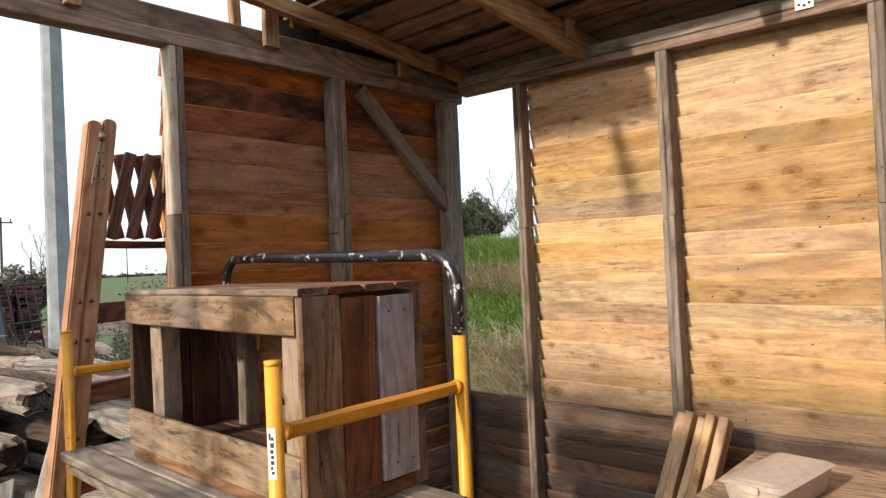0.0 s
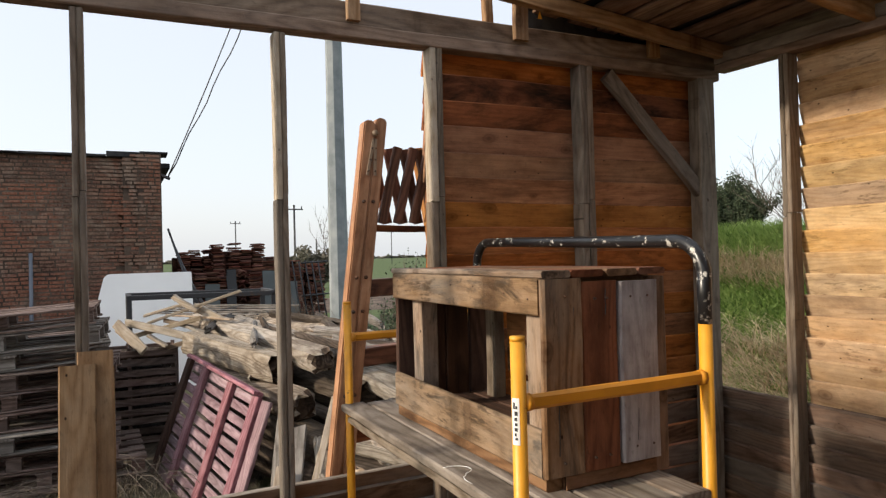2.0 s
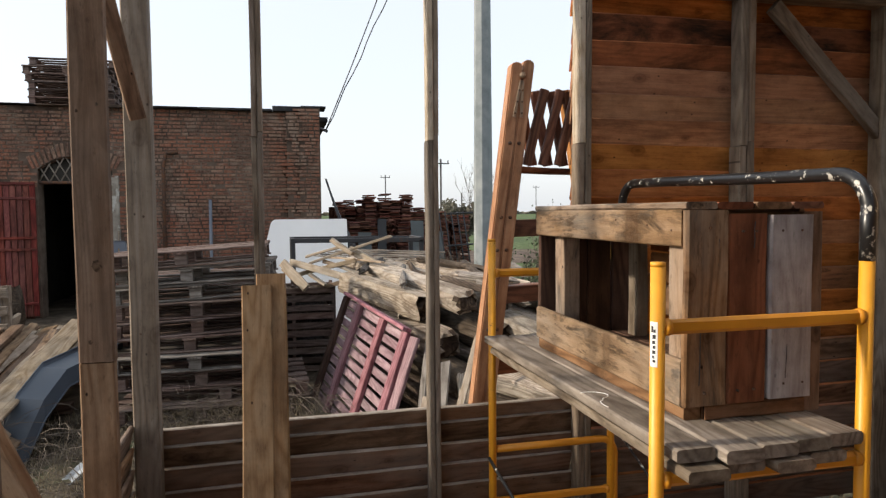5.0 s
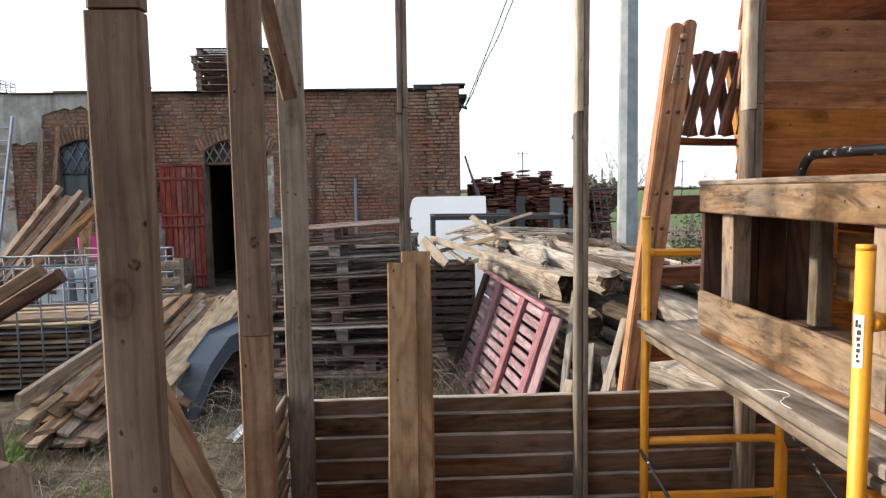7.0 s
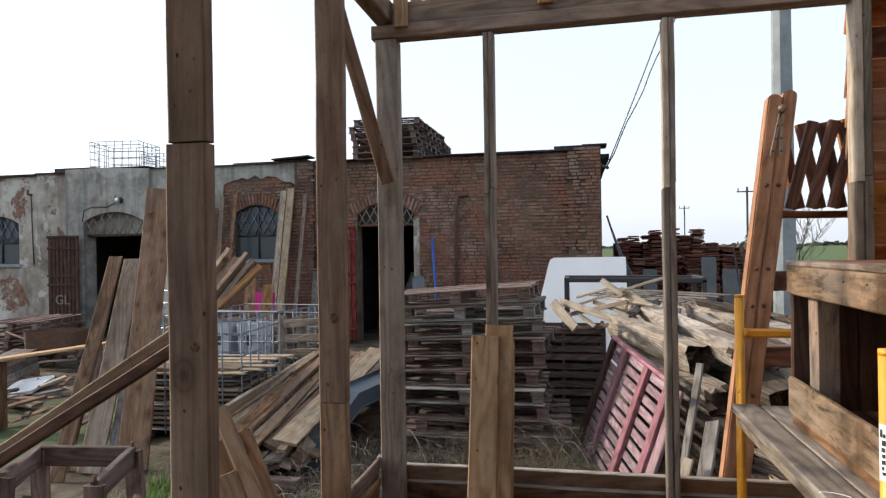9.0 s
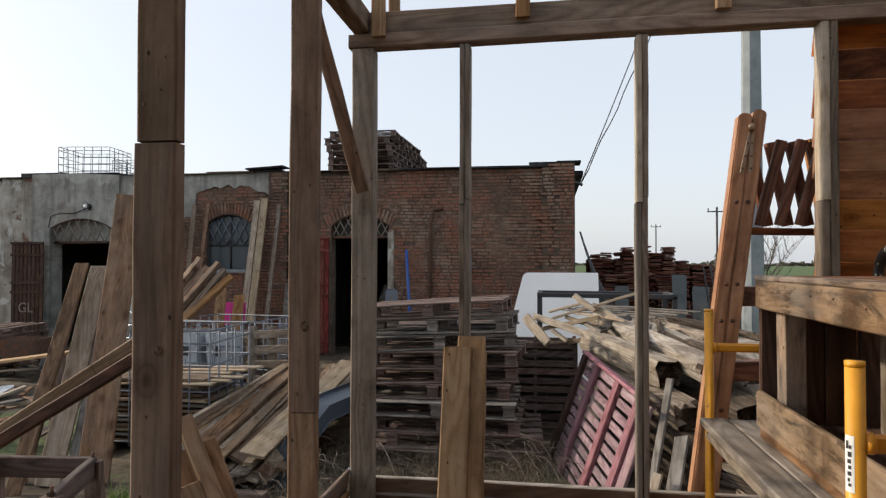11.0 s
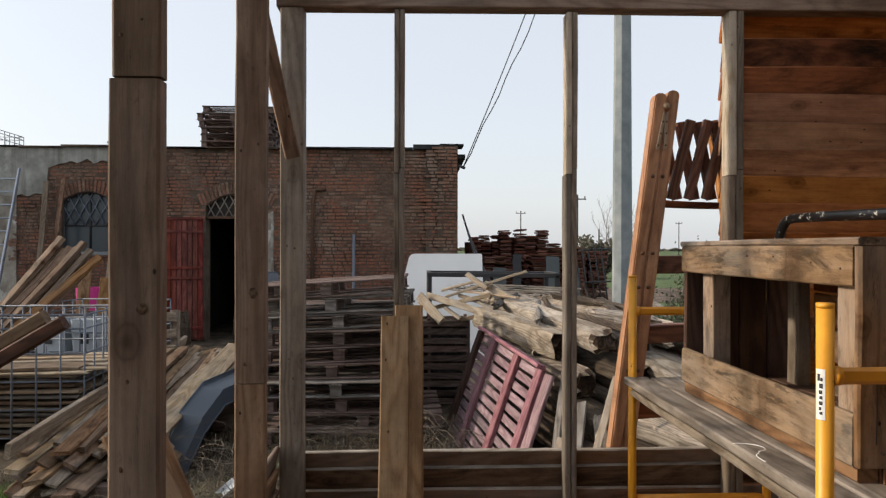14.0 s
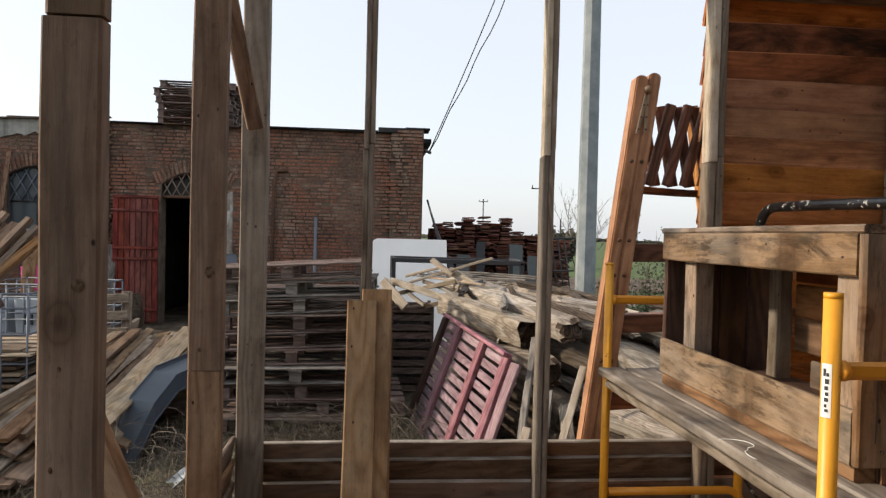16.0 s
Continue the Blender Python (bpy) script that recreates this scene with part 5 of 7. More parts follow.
for i in range(5):
    stick((-9.4, 0.4 + i * 0.1, 1.04 + 0.02 * i), (-8.3, 1.5 + i * 0.13, 1.03 + 0.02 * i), 0.05, 0.02, M_GREY, "grey lath lying across the pile")
stick((-4.15, 0.76, -0.17), (-5.05, 1.10, 0.84), 0.05, 0.03, M_GREY, "grey batten leaning on the beams", n=(1, -0.5, 0))
stick((-4.05, 0.86, -0.17), (-4.72, 1.12, 0.50), 0.09, 0.03, M_GREY, "grey batten leaning on the beams", n=(1, -0.5, 0))
stick((-3.75, 0.80, -0.17), (-4.65, 1.36, 0.70), 0.05, 0.025, M_CREAM, "white painted board leaning on the beams", n=(1, -0.5, 0))
stick((-3.9, 0.66, -0.17), (-4.45, 0.92, 0.32), 0.06, 0.025, M_PALE, "pale board leaning on the beams", n=(1, -0.5, 0))
crate = thing("fruit_crates", (-7.8, 0.3, GZ), "stack of dark weathered slatted crates", "crate")
for i in range(5):
    z = GZ + i * 0.20
    for x in (-8.1, -7.55):
        for k in range(2):
            timber("slat", (x, -0.38, z + 0.05 + k * 0.09), (x, 0.52, z + 0.05 + k * 0.09), 0.07, 0.012, M_PALLET, crate, (1, 0, 0))
    for y in (-0.38, 0.07, 0.52):
        for k in range(2):
            timber("slat", (-8.1, y, z + 0.05 + k * 0.09), (-7.55, y, z + 0.05 + k * 0.09), 0.07, 0.012, M_PALLET, crate, (0, 1, 0))
        for x in (-8.08, -7.57):
            timber("corner", (x, y, z), (x, y, z + 0.2), 0.04, 0.04, M_PALLET, crate, (1, 0, 0), segs=1)
# Dark blocks added in each crate so the gaps between slats read dark.
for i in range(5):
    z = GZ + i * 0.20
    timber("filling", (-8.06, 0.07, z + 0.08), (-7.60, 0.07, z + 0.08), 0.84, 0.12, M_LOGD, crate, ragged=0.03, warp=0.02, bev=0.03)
trest = thing("iron_table", (-8.85, 1.0, GZ), "dark rectangular iron table base without a top", "table")
for x in (-8.85, -9.6):
    for y in (0.10, 1.82):
        timber("leg", (x, y, GZ), (x, y, 1.26), 0.06, 0.06, M_DARK, trest, (1, 0, 0), warp=0)
    timber("rail", (x, 0.07, 1.275), (x, 1.85, 1.26), 0.06, 0.06, M_DARK, trest, warp=0)
for y in (0.10, 1.82):
    timber("rail", (-8.85, y, 1.27), (-9.6, y, 1.27), 0.06, 0.06, M_DARK, trest, warp=0)

wp = thing("white_board", (-11.2, 0.35, GZ), "large white panel with rounded corners leaning in the yard", "panel")
bm = bmesh.new()
outline = [(-0.62, 0.0), (1.02, 0.0), (1.02, 1.70)] + [(1.02 - 0.02 + 0.02 * math.cos(radians(q)), 1.70 + 0.02 * math.sin(radians(q))) for q in (30, 60, 90)] \
    + [(-0.11 + 0.10 * math.cos(radians(q)), 1.62 + 0.10 * math.sin(radians(q))) for q in (90, 115, 140, 165)]
front = bm.faces.new([bm.verts.new((-10.62 - 0.24 * z, y, z + GZ)) for y, z in outline])
back = bmesh.ops.extrude_face_region(bm, geom=[front])
bmesh.ops.translate(bm, vec=(-0.03, 0, -0.007), verts=[v for v in back["geom"] if isinstance(v, bmesh.types.BMVert)])
bmesh.ops.recalc_face_normals(bm, faces=bm.faces[:])
part("sheet", bm, M_WHITE, wp)

# planks fanned out on the ground, by the sheet-metal chute
r = random.Random(8)
for i in range(40):
    a = (i % 10) / 9
    layer = i // 10
    near_p = Vector((-4.42 - 0.55 * a - 0.12 * layer + r.uniform(-0.25, 0.12), -2.86 + 0.84 * a + r.uniform(-0.05, 0.05), GZ + 0.10 + 0.062 * layer * (1.2 - 0.4 * a) + r.uniform(0, 0.02)))
    far_p = Vector((-8.2 + r.uniform(-0.4, 0.7), -3.0 + 0.78 * a + r.uniform(-0.14, 0.14), 0.20 + 0.075 * layer + r.uniform(-0.02, 0.06)))
    o = timber("plank", near_p, far_p, r.uniform(0.07, 0.15), r.uniform(0.02, 0.04), (M_TAN, M_PALE, M_BOXW, M_DECK, M_BOXD, M_TAN, M_PALE)[i % 7], None, (0.1, 0.2 + r.uniform(-0.6, 0.6), 1), segs=6, warp=0.010, ragged=0.015)
    tagged(o, "long sawn plank in a loose heap", "plank", "heap of planks")
o = timber("plank", (-4.55, -2.84, 0.24), (-8.4, -2.98, 0.47), 0.04, 0.11, M_PALE, None, (0, 0.2, 1), segs=6, warp=0.006)
tagged(o, "long plank on edge along the side of the heap", "plank", "heap of planks")
o = timber("plank", (-4.95, -2.12, 0.16), (-7.3, -2.02, 0.56), 0.22, 0.025, M_PALE, None, (0.1, 0.15, 1), segs=6, warp=0.006)
tagged(o, "wide pale plank on top of the heap", "plank", "heap of planks")
for x in (-4.85, -6.6, -7.7):
    o = timber("bearer", (x, -3.0, GZ + 0.045), (x, -1.95, GZ + 0.045), 0.10, 0.09, M_PALLET)
    tagged(o, "timber bearer under the plank heap", "bearer", "bearers")
prof = [(-5.25, -2.12, GZ), (-5.48, -1.95, 0.30), (-5.75, -1.86, 0.47), (-6.6, -1.62, 0.52), (-7.0, -1.52, 0.40)]
cv, cf = [], []
for (x, y, z) in prof:
    cv += [(x - 0.03, y - 0.06, z - 0.01), (x, y - 0.05, z - 0.04), (x + 0.03, y + 0.13, z - 0.06), (x + 0.03, y + 0.14, z - 0.20)]
for i in range(len(prof) - 1):
    for k in range(3):
        cf.append((i * 4 + k, i * 4 + k + 1, i * 4 + 5 + k, i * 4 + 4 + k))
chute = thing("metal_chute", (-5.6, -1.9, GZ), "bent blue-grey galvanised sheet-metal chute", "chute")
channel = raw("channel", cv, cf, M_CHUTE, chute)
cs = channel.modifiers.new("thick", "SOLIDIFY")
cs.thickness = 0.006
for k in (0, 3):
    tube("rolled_edge", [cv[i * 4 + k] for i in range(len(prof))], 0.008, M_CHUTE, chute, sides=6)
tube("end_lip", cv[:4], 0.007, M_CHUTE, chute, sides=6)

# wire cages with boards and drums
def cage(x, y, turn, label, z=GZ, top=1.13):
    c = thing("wire_cage", (x, y, z), label, "cage", "wire cages")
    R = Matrix.Translation((x, y, z)) @ Matrix.Rotation(radians(turn), 4, "Z")

    def w(*p):
        return R @ Vector(p)
    for zz in [top * q for q in (0.12, 0.32, 0.52, 0.72, 0.90, 1.0)]:
        tube("hoop", [w(-0.5, -0.6, zz), w(0.5, -0.6, zz), w(0.5, 0.6, zz), w(-0.5, 0.6, zz), w(-0.5, -0.6, zz)], 0.0085, M_STEEL, c, sides=6)
    for k in range(7):
        yy = -0.6 + 0.2 * k
        for xx in (-0.5, 0.5):
            tube("bar", [w(xx * 1.005, yy, 0.10), w(xx * 1.005, yy, top)], 0.0085, M_STEEL, c, sides=6)
    for k in range(1, 5):
        xx = -0.5 + 0.2 * k
        for yy in (-0.6, 0.6):
            tube("bar", [w(xx, yy * 1.005, 0.10), w(xx, yy * 1.005, top)], 0.0085, M_STEEL, c, sides=6)
    for yy in (-0.5, 0, 0.5):
        timber("skid", w(-0.5, yy, 0.05), w(0.5, yy, 0.05), 0.1, 0.1, M_PALLET, c, segs=1)
    return c


cage(-6.35, -3.62, 4, "galvanised wire cage full of short boards", top=1.215)
cage(-8.35, -3.95, -6, "galvanised wire cage with white drums behind planks")
r = random.Random(77)
for i in range(13):
    z = GZ + 0.12 + i * 0.05
    y = -3.62 + r.uniform(-0.04, 0.04)
    o = timber("short_board", (-6.35 + r.uniform(-0.03, 0.03), y - 0.52, z), (-6.35 + r.uniform(-0.03, 0.03) + 0.0, y + 0.52, z + r.uniform(-0.01, 0.01)), 0.78, 0.03, (M_TAN, M_GREY, M_PALE)[i % 3], None, ragged=0.02, warp=0.006)
    tagged(o, "short weathered board stacked in a wire cage", "board", "boards in the cage")
for i in range(6):
    o = timber("short_board", (-5.95 - 0.12 * i, -4.1, 0.50 + 0.015 * i), (-5.9 - 0.12 * i, -2.95 + 0.1 * (i % 3), 0.53 + 0.015 * i), 0.10, 0.02, M_PALE, None, ragged=0.02)
    tagged(o, "pale lath lying loose on a board stack", "board", "boards in the cage")


def drum(x, y, z, s):
    d = thing("white_canister", (x, y, z), "white square plastic canister with a small dark label", "canister", "white canisters")
    part("body", rounded_tray(0.36 * s, 0.36 * s, 0, 0.42 * s, 0.05, 0.06, 0.004), M_CANISTER, d, "", Matrix.Translation((x, y, z)))
    tube("cap", [(x, y, z + 0.42 * s), (x, y, z + 0.47 * s)], 0.04, M_DARK, d)
    box("neck", (x - 0.15 * s, y - 0.15 * s, z + 0.40 * s), (x + 0.15 * s, y + 0.15 * s, z + 0.425 * s), M_CANISTER, d)
    box("label_plate", (x + 0.181 * s, y - 0.05, z + 0.14), (x + 0.184 * s, y + 0.05, z + 0.26), M_DARK, d, "dark printed label", 0)


for y in (-4.38, -3.96):
    drum(-8.05, y, GZ + 0.12 + 0.42, 1.0)
    drum(-8.05, y, GZ + 0.12, 1.0)
drum(-3.86, -3.44, GZ, 0.36)
# squared timbers sticking out of the far cage
r = random.Random(12)
for i in range(14):
    j, k = i % 4, i // 4
    dy, dz = 0.085 * j, -0.075 * k - 0.03 * j
    o = timber("squared_timber", (-7.85, -5.08 + dy, 0.70 + dz), (-8.6 + 0.05 * j, -4.60 + dy * 1.9 + r.uniform(-0.07, 0.07), 1.74 + dz + r.uniform(-0.16, 0.10)), r.uniform(0.07, 0.10), r.uniform(0.06, 0.09), (M_BOXW, M_BOXD, M_BEAM, M_WARM, M_BOXD)[i % 5], None, (1, r.uniform(-0.3, 0.3), 0.6), ragged=0.01)
    tagged(o, "squared timber sticking up out of a bundle", "timber", "bundle of timbers")
for i in range(2):
    o = timber("plywood_piece", (-9.4, -4.75 + 0.28 * i, 0.6), (-9.5, -4.75 + 0.30 * i, 1.30 - 0.1 * i), 0.17, 0.018, M_WARM, None, (1, 0, 0.1))
    tagged(o, "small fresh plywood offcut standing upright", "offcut", "plywood offcuts")
pile = log("brushwood_mound", (-9.9, -5.6, 0.15), (-9.9, -3.6, 0.15), 1.0, 0.85, M_LOGD, "dark heap of brushwood and scrap behind the cages", 44, 0, 0.5)
pile["group"] = ""
pile["category"] = "heap"
# big planks leaning on the near cage
for (p0, p1, w, m, lab) in (((-5.00, -3.55, GZ), (-6.22, -4.07, 2.39), 0.26, M_TAN, "very long wide brown plank leaning on the wire cage"),
                            ((-4.95, -3.93, GZ), (-5.92, -4.17, 1.64), 0.19, M_PALE, "wide split plank leaning on the wire cage"),
                            ((-5.05, -3.76, GZ), (-5.95, -4.03, 1.58), 0.14, M_GREY, "grey plank leaning behind another"),
                            ((-4.72, -4.05, GZ), (-5.72, -4.22, 1.68), 0.12, M_BOXD, "red-brown plank leaning on the wire cage"),
                            ((-4.95, -4.20, GZ), (-5.80, -4.36, 1.42), 0.12, M_BOXW, "brown plank leaning on the wire cage")):
    tagged(timber("leaning_plank", p0, p1, w, 0.035, m, None, (0.85, 0.3, 0.45), segs=4, warp=0.006, ragged=0.02), lab, "plank", "planks on the cage")
# weathered trestle and the battens across it
tr = thing("trestle", (-2.5, -2.0, GZ), "grey weathered wooden trestle frame bolted together", "trestle")
cs4 = [Vector((-2.69, -2.33, 0.745)), Vector((-2.74, -1.86, 0.745)), Vector((-2.29, -1.70, 0.745)), Vector((-2.32, -2.16, 0.745))]
for a, b in ((0, 1), (1, 2), (3, 0)):
    timber("rail", cs4[a], cs4[b], 0.035, 0.095, M_PALLET, tr)
for i, c in enumerate(cs4):
    timber("leg", (c.x + (0.06 if i > 1 else -0.06), c.y + (0.03 if i in (1, 2) else -0.03), GZ), c + Vector((0, 0, 0.03)), 0.085, 0.04, M_PALLET, tr, (1, 0, 0))
timber("stretcher", cs4[0] + Vector((-0.02, 0, -0.62)), cs4[1] + Vector((-0.02, 0, -0.62)), 0.03, 0.07, M_PALLET, tr)
for c in (cs4[1], cs4[2]):
    tube("bolt", [c + Vector((0, 0, 0.03)), c + Vector((0, 0, 0.07))], 0.008, M_RUST, tr, sides=6)
for dz, yt, zt, m in ((0.0, -1.42, 1.37, M_TAN), (-0.045, -1.33, 1.40, M_DOORBR)):
    o = timber("batten", (-2.42 - dz, -3.9, GZ + 0.02), (-2.42 - dz, yt, zt + dz), 0.045, 0.05, m, None, (0, -0.4, 0.9))
    tagged(o, "long thin batten propped across the trestle", "batten", "battens on the trestle")
o = log("split_stump", (-2.55, -1.66, GZ), (-2.62, -1.72, 0.53), 0.16, 0.07, M_PALE, "split board end standing in the grass", 61, 0, 0.15)
o["group"], o["category"] = "", "board"
for f in o.data.polygons:
    f.material_index = 0
o = timber("long_board", (-5.9, -6.6, 0.50), (-6.55, -5.0, 0.70), 0.20, 0.03, M_NEW)
tagged(o, "pale new board laid across a stack", "plank")
o = timber("support_post", (-6.0, -6.1, GZ), (-6.0, -6.1, 0.545), 0.35, 0.3, M_BOXD, None, (1, 0, 0))
tagged(o, "wide brown board standing under a plank", "board")
o = timber("support_post", (-6.5, -5.1, GZ), (-6.5, -5.1, 0.67), 0.12, 0.1, M_PALLET, None, (1, 0, 0))
tagged(o, "rough post under the end of a plank", "post")
for i in range(3):
    copy_thing(first, pose(-10.4, -9.5, GZ + 0.30 + i * 0.15, 0, 0, 4 + 3 * i))
    if i == 0:
        for k in range(2):
            copy_thing(first, pose(-10.4, -9.5, GZ + 0.15 * k, 0, 0, 2))
wb = thing("wheelbarrow", (-9.6, -7.6, GZ), "old rusty wheelbarrow with a black tyre", "wheelbarrow")
tube("tyre", arc((-9.5, -7.75, GZ + 0.19), (0.16, 0.05, 0), (0, 0, 0.16), 0, 360, 20), 0.035, M_DARK, wb, sides=8)
tube("rim", arc((-9.5, -7.75, GZ + 0.19), (0.11, 0.035, 0), (0, 0, 0.11), 0, 360, 16), 0.015, M_RUST, wb, sides=6)
bm = rounded_tray(0.6, 0.85, 0, 0.28, 0.08, 0.12, 0.006)
part("tray", bm, M_RUST, wb, "", pose(-9.6, -8.35, GZ + 0.35, 0, 0, 15))
for k in (-0.2, 0.2):
    tube("handle", [(-9.55 + k * 0.3, -7.75, GZ + 0.2), (-9.6 + k, -8.35, GZ + 0.36), (-9.65 + k * 1.3, -9.15, GZ + 0.62)], 0.018, M_RUST, wb, sides=8)
    tube("leg", [(-9.6 + k, -8.55, GZ + 0.36), (-9.6 + k, -8.6, GZ)], 0.015, M_RUST, wb, sides=6)
o = part("crumpled_sheet", rounded_tray(0.8, 0.5, 0, 0.05, 0.05, 0.1, 0.01), M_WHITE, None, "", pose(-7.9, -7.35, GZ + 0.03, 6, 5, 20))
tagged(o, "crumpled pale plastic sheet on the ground", "sheet")
o = part("paper_scrap", rounded_tray(0.14, 0.2, 0, 0.03, 0.02, 0.03, 0.006), M_CANISTER, None, "", pose(-4.85, -1.45, GZ + 0.02, 40, 10, 20))
tagged(o, "white paper scrap in the dry grass", "paper")


# scrap lying about between the cages and the building
r = random.Random(404)
for i in range(70):
    x, y = r.uniform(-10.8, -5.6), r.uniform(-9.6, -4.7)
    a, L = r.uniform(0, math.pi), r.uniform(0.25, 0.95)
    z = GZ + 0.03 + r.uniform(0, 0.10)
    o = timber("scrap_board", (x, y, z), (x + L * math.cos(a), y + L * math.sin(a), z + r.uniform(0, 0.10)), r.uniform(0.05, 0.16), r.uniform(0.015, 0.04), (M_GREY, M_BOXD, M_PALLET, M_PALE, M_LOGD)[i % 5], None, (r.uniform(-0.2, 0.2), r.uniform(-0.2, 0.2), 1), ragged=0.02, warp=0.006)
    tagged(o, "short weathered offcut dropped on the yard soil", "board", "scrap on the ground")
for i in range(3):
    for k in range(4):
        o = timber("stacked_beam", (-8.9 + 0.02 * k, -8.4 + 0.14 * i, GZ + 0.06 + 0.105 * k), (-7.2 + 0.05 * i, -7.6 + 0.14 * i, GZ + 0.06 + 0.105 * k), 0.12, 0.10, (M_GREY, M_PALLET, M_BOXD)[(i + k) % 3], None, ragged=0.02)
        tagged(o, "grey squared timber in a low stack", "timber", "low timber stack")

# ---- grass and stalks ----
def blades(name, n, where, height, width, lean, material, label, seed, category="grass", bend=True):
    rr = random.Random(seed)
    verts, faces = [], []
    for _ in range(n):
        x, y, z = where(rr)
        a = rr.uniform(0, 2 * math.pi)
        h = height * rr.uniform(0.5, 1.2)
        w = width * rr.uniform(0.7, 1.3)
        l = lean * rr.uniform(0.2, 1.2) * h
        dx, dy = math.cos(a) * l, math.sin(a) * l
        px, py = -math.sin(a) * w / 2, math.cos(a) * w / 2
        b = len(verts)
        verts += [(x - px, y - py, z), (x + px, y + py, z), (x + dx * 0.4 + px * 0.7, y + dy * 0.4 + py * 0.7, z + h * 0.6), (x + dx * 0.4 - px * 0.7, y + dy * 0.4 - py * 0.7, z + h * 0.6), (x + dx, y + dy, z + h * (0.9 if bend else 1))]
        faces += [(b, b + 1, b + 2, b + 3), (b + 3, b + 2, b + 4)]
    ob = raw(name, verts, faces, material)
    return tagged(ob, label, category, kind="stuff")


def on_ground(x0, x1, y0, y1):
    def f(rr):
        while True:
            x, y = rr.uniform(x0, x1), rr.uniform(y0, y1)
            if not (-3.1 < x < 1.5 and -0.8 < y < 3.4):
                return x, y, ground_height(x, y) + GZ - 0.01
    return f


def clumps(x0, x1, y0, y1, n, spread, seed):
    q = random.Random(seed)
    cs = [(q.uniform(x0, x1), q.uniform(y0, y1)) for _ in range(n)]

    def f(rr):
        c = rr.choice(cs)
        x, y = c[0] + rr.gauss(0, spread), c[1] + rr.gauss(0, spread)
        return x, y, ground_height(x, y) + GZ - 0.01
    return f


blades("dry_grass", 9000, on_ground(-6.5, -2.9, -3.3, -0.75), 0.10, 0.006, 1.5, M_STRAW, "flattened dry grass between the planks", 1)
blades("dry_grass", 3500, on_ground(-6.5, -3.1, -0.7, 2.5), 0.06, 0.004, 2.2, M_STRAW, "flattened dry grass between the planks", 2)
blades("green_grass", 900, clumps(-4.6, -4.0, -3.2, -2.75, 6, 0.08, 5), 0.20, 0.008, 0.7, M_GRASS, "tufts of green grass in the yard", 3)
blades("green_grass", 350, clumps(-3.9, -2.9, -2.6, -1.7, 8, 0.14, 6), 0.16, 0.007, 0.8, M_GRASS, "tufts of green grass in the yard", 4)
blades("dry_stalks", 420, clumps(-5.75, -5.5, -1.0, 0.15, 9, 0.14, 8), 0.30, 0.004, 2.6, M_STRAW, "tangle of dead stalks growing through the pallets", 9, bend=False)
blades("dry_stalks", 1500, clumps(-9.8, -7.2, 2.7, 4.6, 30, 0.22, 10), 0.75, 0.010, 0.6, M_STRAW, "tall dead weeds behind the beams", 11, bend=False)
blades("dry_grass", 5000, clumps(-9.8, -3.4, 2.75, 3.6, 60, 0.25, 13), 0.22, 0.010, 1.0, M_STRAW, "dead grass behind the beams", 12)


def tangle(name, n, lo, hi, material, label, seed):
    """Dead stalks bent over in loose arcs."""
    rr = random.Random(seed)
    verts, faces = [], []
    for _ in range(n):
        p = Vector((rr.uniform(lo[0], hi[0]), rr.uniform(lo[1], hi[1]), GZ + rr.uniform(0.0, 0.30)))
        a, up, w = rr.uniform(0, 2 * math.pi), rr.uniform(0.2, 1.3), rr.uniform(0.0011, 0.0022)
        b = len(verts)
        step = rr.uniform(0.05, 0.11)
        for i in range(7):
            verts += [p + Vector((0, -w, -w)), p + Vector((0, w, w)), p + Vector((w, 0, -w))]
            a += rr.uniform(-0.5, 0.5)
            up -= rr.uniform(0.1, 0.55)
            p = p + Vector((math.cos(a) * 0.7, math.sin(a), up * 0.8)).normalized() * step
            p.z = max(p.z, GZ + 0.01)
        for i in range(6):
            for k in range(3):
                k2 = (k + 1) % 3
                faces.append((b + i * 3 + k, b + i * 3 + k2, b + i * 3 + 3 + k2, b + i * 3 + 3 + k))
    return tagged(raw(name, verts, faces, material), label, "weeds", kind="stuff")


tangle("dead_stalks", 150, (-6.05, -1.1), (-5.55, 0.35), M_TWIG, "tangle of dull dead stalks bent over before the pallets", 51)
tangle("dead_stalks", 220, (-5.3, -2.3), (-3.3, -0.8), M_TWIG, "dead stalks lying in the yard", 52)
tangle("dead_stalks", 260, (-8.8, 2.6), (-6.6, 3.6), M_STRAW, "dead weeds behind the beam pile", 53)
blades("bank_grass", 7500, clumps(-6.2, -3.6, 5.72, 6.45, 48, 0.15, 14), 0.17, 0.028, 1.4, M_BANK, "low green weeds on the bank", 14)
blades("bank_grass", 7000, clumps(-7.2, -4.4, 6.85, 7.4, 46, 0.15, 18), 0.30, 0.017, 1.5, M_BANK, "long green grass arching along the top of the bank", 19)
blades("bank_grass", 4200, clumps(-5.4, -3.4, 4.8, 5.7, 26, 0.12, 20), 0.17, 0.026, 1.2, M_BANK, "bright green grass and weeds on the bank", 21)
blades("bank_straw", 6000, on_ground(-5.6, -3.2, 4.3, 5.65), 0.34, 0.010, 3.2, M_HAY, "dead straw lying on the bank", 16)
blades("bank_straw", 5000, on_ground(-6.9, -3.8, 6.3, 6.8), 0.26, 0.009, 2.6, M_HAY, "dead straw lying on the bank", 22)

